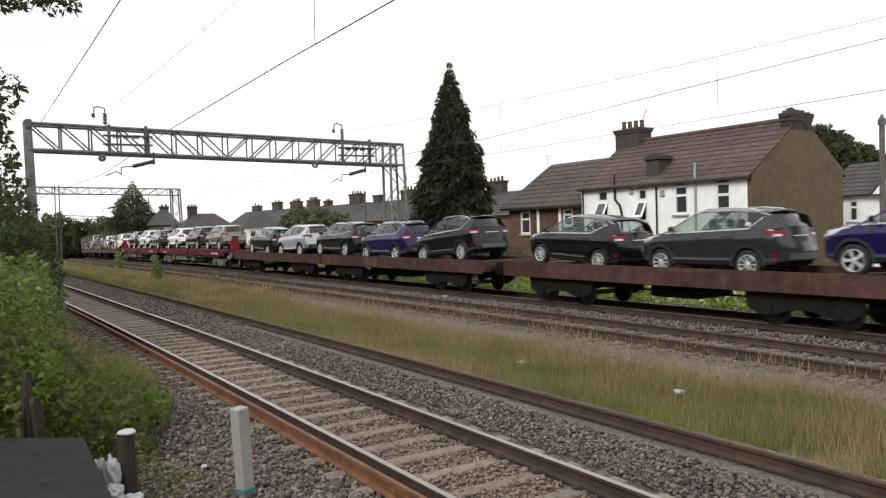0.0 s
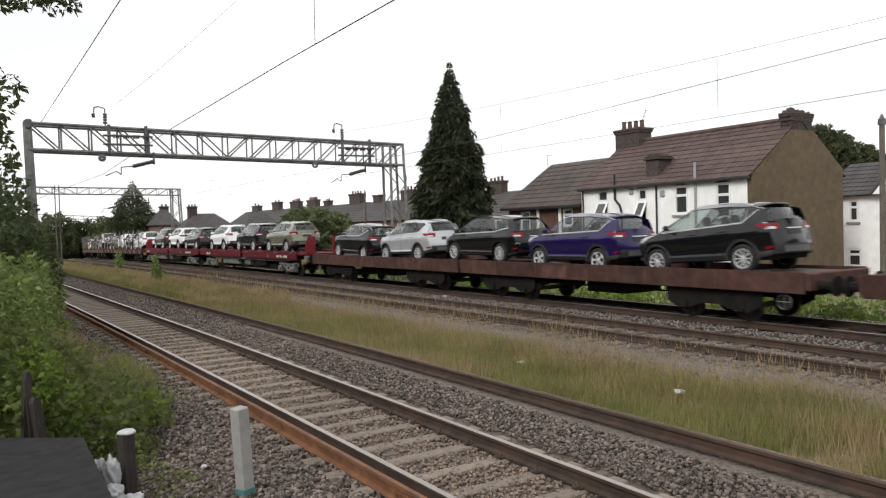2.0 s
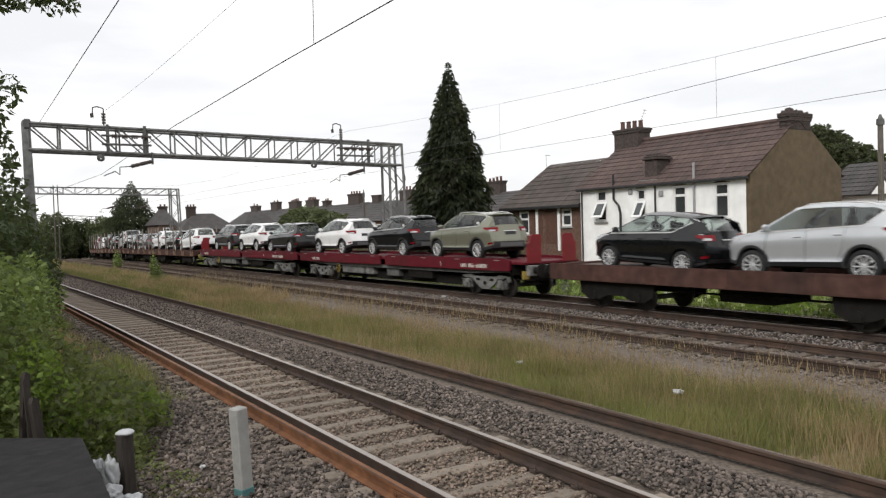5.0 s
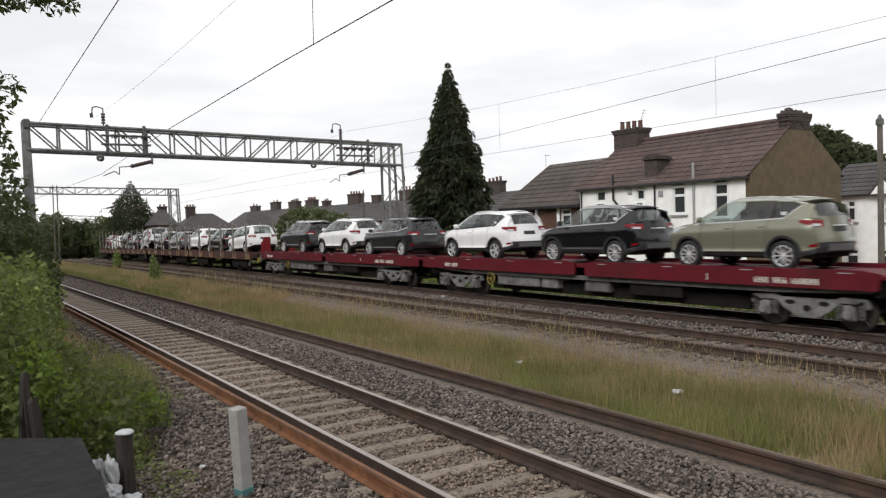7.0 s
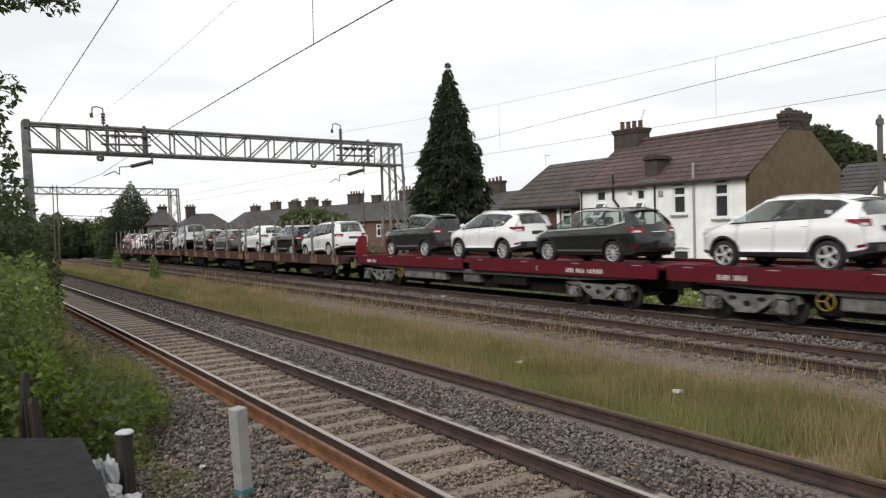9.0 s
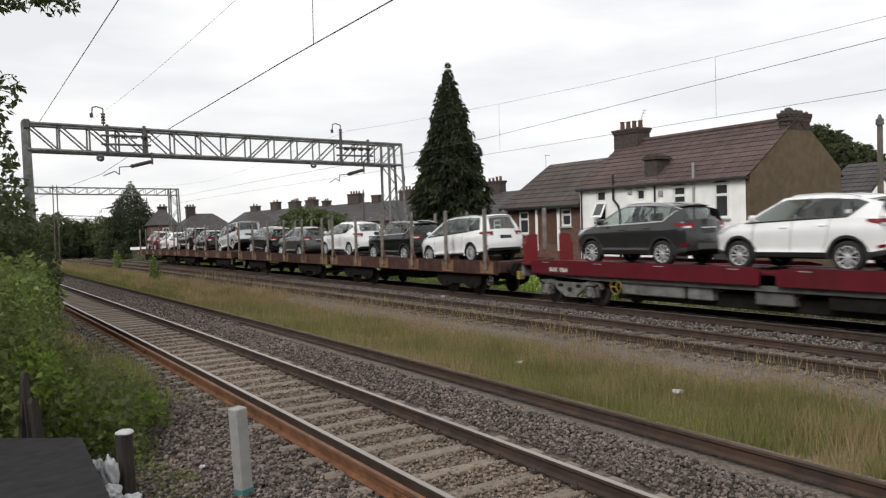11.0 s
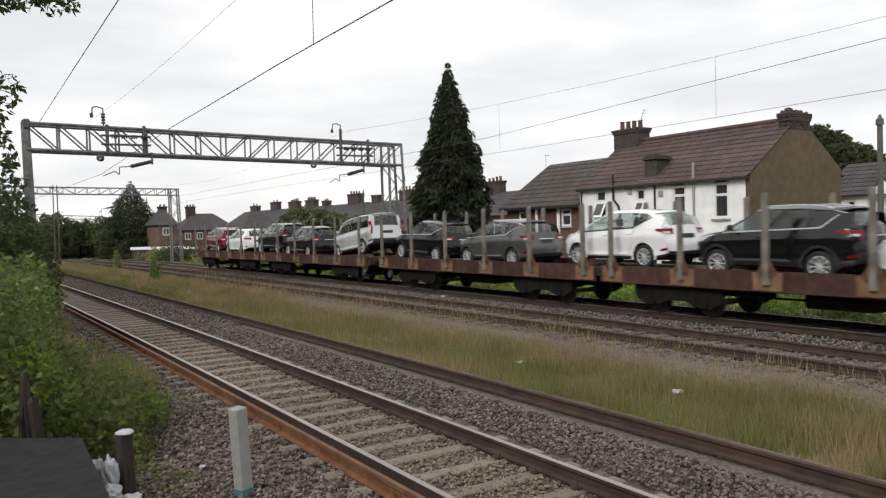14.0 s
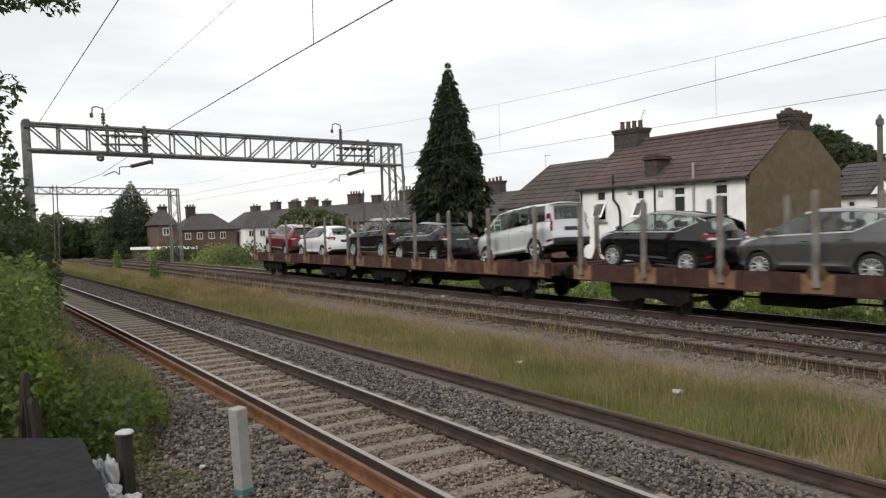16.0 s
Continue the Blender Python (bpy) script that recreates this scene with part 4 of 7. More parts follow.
    for s in ends:
        bm = bmesh.new()
        box(bm, -1.24, 1.24, s * h - 0.10, s * h + 0.10, 0.86, DECK - 0.02, 0.02)
        box(bm, -0.16, 0.16, min(s * h, s * (h + 0.42)), max(s * h, s * (h + 0.42)), 0.88, 1.05, 0.03)
        part("headstock", bm, "brown", top)
        for q in (-1, 1):
            bm = bmesh.new()
            bar(bm, (q * 0.87, s * h, 0.98), (q * 0.87, s * (h + 0.48), 0.98), 0.11, 10)
            bar(bm, (q * 0.87, s * (h + 0.48), 0.98), (q * 0.87, s * (h + 0.54), 0.98), 0.23, 16)
            part("buffer", bm, "under", top)
        bm = bmesh.new()
        lathe(bm, [(0, 0.17), (0.02, 0.19), (0.04, 0.17)], 16)
        for k in range(4):
            a = k * math.pi / 2
            bar(bm, (0.02, 0, 0), (0.02, 0.17 * math.cos(a), 0.17 * math.sin(a)), 0.014, 4)
        part("brake_wheel", bm, "galv", top, "small brake handwheel", m=pose(-1.20, s * (h - 0.55), 0.58))
    return top


def bogie(parent, y):
    for s in (-1, 1):
        x = s * 1.04
        bm = bmesh.new()
        o = [(-1.40, 0.56), (-1.34, 0.73), (-0.80, 0.76), (-0.62, 0.70), (0.62, 0.70), (0.80, 0.76), (1.34, 0.73), (1.40, 0.56), (1.34, 0.52), (1.24, 0.62), (0.74, 0.64), (0.56, 0.46), (0.22, 0.26), (-0.22, 0.26), (-0.56, 0.46), (-0.74, 0.64), (-1.24, 0.62), (-1.34, 0.52)]
        prism(bm, [(y + a, b) for a, b in o], x - 0.05, x + 0.05, axis=0)
        frame_side = part("bogie_frame", bm, "wagon_grey", parent, "pale grey dusty bogie frame")
        # the frame is uncut: near-black discs paint the shade of its holes
        for a, b, w, h in ((-0.40, 0.59, 0.13, 0.055), (0.0, 0.47, 0.10, 0.075), (0.40, 0.59, 0.13, 0.055)):
            bm = bmesh.new()
            ring = [(y + a + w * math.cos(k * math.tau / 12), b + h * math.sin(k * math.tau / 12)) for k in range(12)]
            prism(bm, ring, x + s * 0.051 - 0.003, x + s * 0.051 + 0.003, axis=0)
            part("frame_opening", bm, "under", frame_side)
        for q in (-1.0, 1.0):
            bm = bmesh.new()
            box(bm, min(x, x + s * 0.15), max(x, x + s * 0.15), y + q - 0.13, y + q + 0.13, 0.27, 0.60, 0.03)
            bar(bm, (x + s * 0.14, y + q, 0.42), (x + s * 0.20, y + q, 0.42), 0.11, 12)
            part("axle_box", bm, "wagon_grey", frame_side)
            for d in (-0.24, 0.24):
                bm = bmesh.new()
                for k in range(5):
                    bar(bm, (x + s * 0.06, y + q + d, 0.32 + k * 0.06), (x + s * 0.06, y + q + d, 0.355 + k * 0.06), 0.075, 9)
                bar(bm, (x + s * 0.06, y + q + d, 0.29), (x + s * 0.06, y + q + d, 0.64), 0.045, 7)
                part("coil_spring", bm, "wagon_grime", frame_side)
            bm = bmesh.new()
            bar(bm, (x + s * 0.08, y + q * 0.70, 0.42), (x + s * 0.12, y + q * 1.3, 0.68), 0.03, 6)
            part("damper", bm, "under", frame_side)
    for q in (-1.0, 1.0):
        wheelset(parent, y + q, 0.40)


def letters(parent, x, y, z, text_like, height, s):
    """Writing that cannot be read: a row of bars."""
    bm = bmesh.new()
    rng = random.Random(len(text_like))
    for k, ch in enumerate(text_like):
        if ch == " ":
            continue
        a = y - s * 0 - k * height * 0.72
        w = height * 0.17
        box(bm, x - 0.004, x + 0.004, a - w, a, z, z + height)
        if ch != "I":
            box(bm, x - 0.004, x + 0.004, a - height * 0.5, a - height * 0.5 + w, z, z + height * rng.choice((1.0, 1.0, 0.5)))
            box(bm, x - 0.004, x + 0.004, a - height * 0.5, a, z + height * 0.42, z + height * 0.58)
    tagged(part("lettering", bm, "white_paint", parent, "white unreadable lettering bars"), kind="stuff")


def red_wagon(length, notch, wall_end):
    """A red bogie flat wagon; its middle at the origin."""
    top = empty("red_flat_wagon", "bright red bogie flat wagon with grey underframe carrying new cars", "wagon", "flat wagons of the train")
    h = length / 2
    bm = bmesh.new()
    box(bm, -1.22, 1.22, -h + 0.05, h - 0.05, DECK - 0.10, DECK - 0.015, 0.01)
    for k in range(9):
        y = -h + 1 + k * (length - 2) / 8
        for s in (-1, 1):
            box(bm, s * 0.95 - 0.16, s * 0.95 + 0.16, y - 0.7, y + 0.7, DECK - 0.02, DECK)
    part("deck", bm, "red", top, "red chequer plate deck")
    for s in (-1, 1):
        for y0, y1 in ((-h + (0.7 if wall_end < 0 else 0.0), notch - 0.22), (notch + 0.22, h - (0.7 if wall_end > 0 else 0.0))):
            bm = bmesh.new()
            prism(bm, [(y0, 0.97), (y0 + 0.10, 0.94), (y1 - 0.10, 0.94), (y1, 0.97), (y1, 1.31), (y1 - 0.35, 1.365), (y0 + 0.35, 1.365), (y0, 1.31)], s * 1.24, s * 1.31, axis=0)
            side = part("side_sill", bm, "red", top, "red side sill")
            bm = bmesh.new()
            n = 4
            for k in range(n):
                y = y0 + 0.7 + k * (y1 - y0 - 1.4) / (n - 1)
                box(bm, s * 1.313 - 0.004, s * 1.313 + 0.004, y - 0.16, y + 0.16, 1.29, 1.31)
            tagged(part("lashing_slot", bm, "greypipe", side), kind="stuff")
            if s < 0:
                if y0 < 0 and y1 < notch:
                    letters(side, -1.314, -h + 3.55, 1.02, "MMMM MMMM MMMMMMM", 0.13, s)
                    letters(side, -1.314, -h + 4.9, 1.02, "I", 0.16, s)
                else:
                    letters(side, -1.314, h - 1.6, 1.02, "MMMM MMMM", 0.13, s)
        bm = bmesh.new()
        prism(bm, [(-h + 0.9, 0.93), (-h + 0.9, 0.88), (-h + 3.2, 0.80), (h - 3.2, 0.80), (h - 0.9, 0.88), (h - 0.9, 0.93)], s * 1.12, s * 1.18, axis=0)
        part("lower_sill", bm, "galv_dark", top, "grey lower underframe sill")
    bm = bmesh.new()
    box(bm, -0.5, 0.5, -h + 0.1, h - 0.1, 0.62, DECK - 0.1)
    box(bm, -0.85, 0.85, -h + 4.0, h - 4.0, 0.30, 0.64, 0.02)
    for k in range(10):
        y = -h + 0.8 + k * (length - 1.6) / 9
        box(bm, -1.15, 1.15, y - 0.07, y + 0.07, 0.80, DECK - 0.1)
    part("underframe", bm, "under", top)
    for y, w, mt in ((3.5, 1.1, "wagon_grey"), (1.9, 0.38, "wagon_grey"), (-0.2, 0.5, "galv_dark"), (-2.4, 0.9, "under")):
        bm = bmesh.new()
        box(bm, -1.1, -0.55, y - w, y + w, 0.46, 0.86, 0.03)
        part("equipment_box", bm, mt, top)
    bogie(top, h - 2.25)
    bogie(top, -h + 2.4)
    for q in (-1, 1):
        bm = bmesh.new()
        lathe(bm, [(0, 0.20), (0.025, 0.23), (0.05, 0.20), (0.025, 0.185), (0, 0.20)], 20)
        for k in range(3):
            a = k * math.tau / 3
            bar(bm, (0.02, 0, 0), (0.02, 0.2 * math.cos(a), 0.2 * math.sin(a)), 0.018, 5)
        part("brake_wheel", bm, "yellow", top, "yellow brake handwheel", m=pose(-1.21, h - 4.3, 0.66))
        break
    if wall_end:
        s = wall_end
        for q in (-1, 1):
            bm = bmesh.new()
            prism(bm, [(q * 0.50, DECK - 0.05), (q * 1.06, DECK - 0.05), (q * 1.06, 1.86), (q * 0.97, 1.92), (q * 0.93, 2.13), (q * 0.86, 2.17), (q * 0.54, 2.17), (q * 0.50, 2.12)], s * h - 0.04 * s - 0.04, s * h - 0.04 * s + 0.04, axis=1)
            part("end_flap", bm, "red_bright", top, "upright red end flap")
        bm = bmesh.new()
        box(bm, -1.16, 1.16, s * h - 0.12, s * h + 0.02, 0.80, DECK - 0.12, 0.02)
        part("headstock", bm, "wagon_grey", top, "grey dirty headstock beam")
        for q in (-1, 1):
            bm = bmesh.new()
            bar(bm, (q * 0.87, s * h, 0.98), (q * 0.87, s * (h + 0.42), 0.98), 0.11, 10)
            bar(bm, (q * 0.87, s * (h + 0.42), 0.98), (q * 0.87, s * (h + 0.48), 0.98), 0.23, 16)
            part("buffer", bm, "under", top)
        bm = bmesh.new()
        prism(bm, [(-1.28, 0.70), (-1.28, 0.96), (-0.9, 0.96), (-1.05, 0.70)], s * h - 0.02, s * h + 0.09, axis=1)
        part("corner_step", bm, "yellow", top, "yellow corner step")
    return top


SPEED = 6.0854
MOVING = []


def ride(thing, s, z=0.0, x=0.0, turn=0.0):
    MOVING.append((thing, s, z, x, turn))
    return thing


def place_rows(s, z, x, turn, step=0.5):
    rows, t = [], 0.0
    while t <= 16.001:
        frame_time = math.floor(t * 25 + 0.49) / 25
        y = s - SPEED * (frame_time - 8.0)
        rows.append((t, on_track(TRAIN_X + x, y, z) @ pose(0, 0, 0, turn)))
        t += step
    return rows


# brown pair ahead, brown pair, red pair, two pairs with stakes
for a, b, ends, seed in ((-54.2, -40.95, (-1,), 1), (-40.8, -27.5, (1,), 2), (-26.2, -12.72, (-1,), 3), (-12.55, 0.5, (1,), 4)):
    ride(brown_wagon(b - a, False, 0, ends, seed), (a + b) / 2)
for a, b, notch, wall in ((1.85, 20.2, 11.3, -1), (20.55, 38.6, 29.4, 1)):
    ride(red_wagon(b - a, notch - (a + b) / 2, wall), (a + b) / 2)
for a, b, first, ends, seed in ((39.75, 53.05, 52.55, (-1,), 5), (53.3, 66.2, 65.95, (1,), 6), (67.45, 80.65, 80.3, (-1,), 7), (80.9, 94.1, 93.6, (1,), 8)):
    wagon = ride(brown_wagon(b - a, True, first - (a + b) / 2, ends, seed), (a + b) / 2)
    if seed == 7:
        for q in (-0.8, 0.8):
            bm = bmesh.new()
            y = 69.9 - 1.33 - (a + b) / 2
            prism(bm, [(y - 0.5, FLOOR_END - 0.06), (y - 0.35, FLOOR_END + 0.155), (y + 0.35, FLOOR_END + 0.145), (y + 1.3, FLOOR_END - 0.06)], q - 0.2, q + 0.2, axis=0)
            part("wheel_block", bm, "deck", wagon, "dark steel block under a raised wheel")

BROWN = ((-54.2, -40.95), (-40.8, -27.5), (-26.2, -12.72), (-12.55, 0.5), (39.75, 53.05), (53.3, 66.2), (67.45, 80.65), (80.9, 94.1))


BLOCK = 0.15


def floor_at(s):
    """Height of the wagons' floor along the train."""
    for a, b in BROWN:
        if a - 0.7 <= s <= b + 0.7:
            d = min(s - a, b - s)
            return FLOOR + (FLOOR_END - FLOOR) * min(1.0, max(0.0, (4.0 - d) / 2.4))
    return DECK - 0.01


for kind, paint, s, label, spokes, film in (
        ("suv", "car_purple", -40.62, "deep purple new SUV chained on a brown wagon", 5, False),
        ("suv", "car_greyd", -35.32, "dark grey new SUV on a brown wagon", 10, True),
        ("mpv", "car_black", -30.23, "black new compact people carrier on a brown wagon", 10, False),
        ("suv", "car_black", -23.04, "black new SUV on a brown wagon", 10, False),
        ("suv", "car_purple", -18.05, "purple new SUV between two black cars", 5, False),
        ("smax", "car_black", -13.19, "long black new people carrier on a brown wagon", 10, False),
        ("suv", "car_silver", -7.76, "silver new SUV on a brown wagon", 10, False),
        ("mpv", "car_black", -2.95, "black new hatchback behind the red end flap", 10, False),
        ("suv", "car_beige", 6.28, "pale olive beige new SUV on a red wagon", 10, True),
        ("suv", "car_black", 11.62, "black new SUV on a red wagon", 10, True),
        ("suv", "car_white", 17.37, "white new SUV with dark windows on a red wagon", 5, True),
        ("smax", "car_charcoal", 23.93, "charcoal new estate-like people carrier on a red wagon", 10, False),
        ("suv", "car_white", 29.10, "white new SUV on a red wagon", 10, True),
        ("suv", "car_greyd", 34.20, "dark charcoal new SUV on a red wagon", 10, False),
        ("galaxy", "car_white", 43.20, "tall white new people carrier between steel stakes", 10, False),
        ("suv", "car_black", 48.0, "black new SUV between steel stakes", 10, False),
        ("mpv", "car_white", 53.10, "white new compact people carrier between steel stakes", 10, False),
        ("mpv", "car_greycm", 59.00, "mid grey new compact people carrier between steel stakes", 10, False),
        ("mpv", "car_black", 63.83, "black new compact people carrier between steel stakes", 10, False),
        ("van", "car_vansilver", 69.90, "silver new window van between steel stakes", 5, False),
        ("mpv", "car_black", 76.15, "black new hatchback between steel stakes", 10, False),
        ("suv", "car_black", 80.40, "black new SUV between stakes near the train's tail", 10, False),
        ("mpv", "car_white", 86.50, "white new hatchback between steel stakes", 10, False),
        ("suv", "car_redcar", 91.35, "dark red new SUV at the tail of the train", 10, False)):
    half = CAR[kind]["wb"] / 2
    front, rear = floor_at(s + half), floor_at(s - half) + (BLOCK if kind == "van" else 0.0)
    ride(car(kind, paint, label, spokes, film), s, (front + rear) / 2 + 0.004, turn=math.degrees(math.atan2(front - rear, 2 * half)))


# ---------------------------------------------------------------- overhead line
def gantry(y, xl, xr, zt_l, zt_r, depth, bays, base, label, k_r=1.0):
    top = empty("overhead_line_gantry", label, "gantry", "railway gantries")
    zt = lambda x: zt_l + (zt_r - zt_l) * (x - xl) / (xr - xl)
    w = 0.42
    for q in (-w, w):
        for lower in (0, 1):
            bm = bmesh.new()
            a, b = (xl, y + q, zt(xl) - lower * depth), (xr, y + q, zt(xr) - lower * depth)
            bar(bm, a, b, (0.075 if lower else 0.07) * k_r, 6)
            part("chord", bm, "galv", top)
    for k in range(bays + 1):
        x = xl + (xr - xl) * k / bays
        for q in (-w, w):
            bm = bmesh.new()
            bar(bm, (x, y + q, zt(x)), (x, y + q, zt(x) - depth), 0.038 * k_r, 4)
            part("vertical_strut", bm, "galv", top)
            if k < bays:
                x2 = xl + (xr - xl) * (k + 1) / bays
                bm = bmesh.new()
                if k < bays * 0.42:
                    bar(bm, (x, y + q, zt(x)), (x2, y + q, zt(x2) - depth), 0.034 * k_r, 4)
                else:
                    bar(bm, (x, y + q, zt(x) - depth), (x2, y + q, zt(x2)), 0.034 * k_r, 4)
                part("diagonal_strut", bm, "galv", top)
        bm = bmesh.new()
        bar(bm, (x, y - w, zt(x)), (x, y + w, zt(x)), 0.03, 4)
        bar(bm, (x, y - w, zt(x) - depth), (x, y + w, zt(x) - depth), 0.03, 4)
        part("cross_brace", bm, "galv", top)
    # masts: a plain box leg on one side, a braced pair on the other
    bm = bmesh.new()
    tmp = bmesh.new()
    bmesh.ops.create_cube(tmp, size=1.0)
    for v in tmp.verts:
        k = 0.14 if v.co.z > 0 else 0.19
        v.co = Vector((xl - 0.05 + v.co.x * 2 * k + (0.12 if v.co.z < 0 else 0), y + v.co.y * 2 * 0.42, base if v.co.z < 0 else zt(xl) + 0.12))
    bmesh.ops.bevel(tmp, geom=tmp.edges[:], offset=0.02, segments=1, affect="EDGES")
    merge(bm, tmp)
    part("mast", bm, "galv", top)
    bm = bmesh.new()
    box(bm, xl - 0.16, xl + 0.10, y - 0.5, y + 0.5, zt(xl) - 0.25, zt(xl) + 0.16, 0.05)
    part("mast_head", bm, "galv_dark", top)
    for q in (-w, w):
        for x, lean in ((xr - 0.75, 0.0), (xr, 0.25)):
            bm = bmesh.new()
            bar(bm, (x + lean, y + q, base), (x, y + q, zt(x) + 0.05), 0.085, 4, 0.075)
            part("mast_leg", bm, "galv", top)
        for k in range(5):
            z0, z1 = base + 1.2 + k * (zt(xr) - depth - base - 1.2) / 5, base + 1.2 + (k + 1) * (zt(xr) - depth - base - 1.2) / 5
            bm = bmesh.new()
            xa, xb = (xr - 0.75, xr + 0.1) if k % 2 else (xr + 0.1, xr - 0.75)
            bar(bm, (xa, y + q, z0), (xb, y + q, z1), 0.03, 4)
            part("lacing", bm, "galv", top)
    return zt


def registration(x, y, z_beam, reach, drop, label):
    """Drop post, insulator and arm that hold a contact wire."""
    top = empty("registration_arm", label, "overhead line fitting", "registration arms")
    bm = bmesh.new()
    bar(bm, (x, y, z_beam), (x, y, z_beam - drop), 0.045, 6)
    part("drop_post", bm, "galv_dark", top)
    bm = bmesh.new()
    for k in range(5):
        a = Vector((x - 0.05 - k * 0.17, y, z_beam - drop + 0.12 - k * 0.045))
        bar(bm, a, a + Vector((-0.14, 0, -0.04)), 0.085, 10)
        bar(bm, a + Vector((-0.14, 0, -0.04)), a + Vector((-0.18, 0, -0.05)), 0.045, 8)
    part("insulator", bm, "insulator", top, "dark ribbed insulator")
    bm = bmesh.new()
    a = Vector((x - 0.9, y, z_beam - drop - 0.10))
    for b in (Vector((x - 1.35, y, a.z - 0.04)), Vector((x - 1.36, y, a.z - 0.36)), Vector((x - 1.55, y, a.z - 0.22)), Vector((x - reach, y, a.z - 0.42))):
        bar(bm, a, b, 0.022, 5)
        a = b
    part("arm", bm, "galv_dark", top)


def top_bracket(x, y, z, label):
    top = empty("catenary_bracket", label, "overhead line fitting", "catenary brackets")
    bm = bmesh.new()
    for a, b in (((x, y, z), (x, y, z + 0.85)), ((x, y, z + 0.85), (x - 0.25, y, z + 0.92)), ((x - 0.25, y, z + 0.92), (x - 0.42, y, z + 0.88)), ((x - 0.42, y, z + 0.88), (x - 0.46, y, z + 0.45))):
        bar(bm, a, b, 0.028, 5)
    part("hook", bm, "galv_dark", top)
    bm = bmesh.new()
    for k in range(4):
        bar(bm, (x, y, z + 0.2 + k * 0.12), (x, y, z + 0.28 + k * 0.12), 0.085, 10)
    bar(bm, (x - 0.45, y, z + 0.45), (x - 0.47, y, z + 0.62), 0.07, 8)
    part("insulator", bm, "insulator", top)


def wire(name, pts, r, label):
    """A hanging wire through points."""
    bm = bmesh.new()
    for a, b in zip(pts, pts[1:]):
        bar(bm, a, b, r, 5)
    ob = part(name, bm, "wire")
    tagged(ob, label, "wire", "overhead wires")
    return ob


def pole(x, y, top_z, base, r, label):
    top = empty("telegraph_pole", label, "pole")
    bm = bmesh.new()
    bar(bm, (x, y, base), (x, y, top_z - 0.35), r * 1.3, 10, r)
    part("shaft", bm, "wood_grey", top)
    bm = bmesh.new()
    bar(bm, (x, y, top_z - 0.35), (x, y, top_z - 0.12), r * 1.5, 10, r * 1.4)
    bar(bm, (x, y, top_z - 0.12), (x, y, top_z + 0.05), r * 1.0, 8, r * 0.4)
    part("cap", bm, "galv_dark", top)


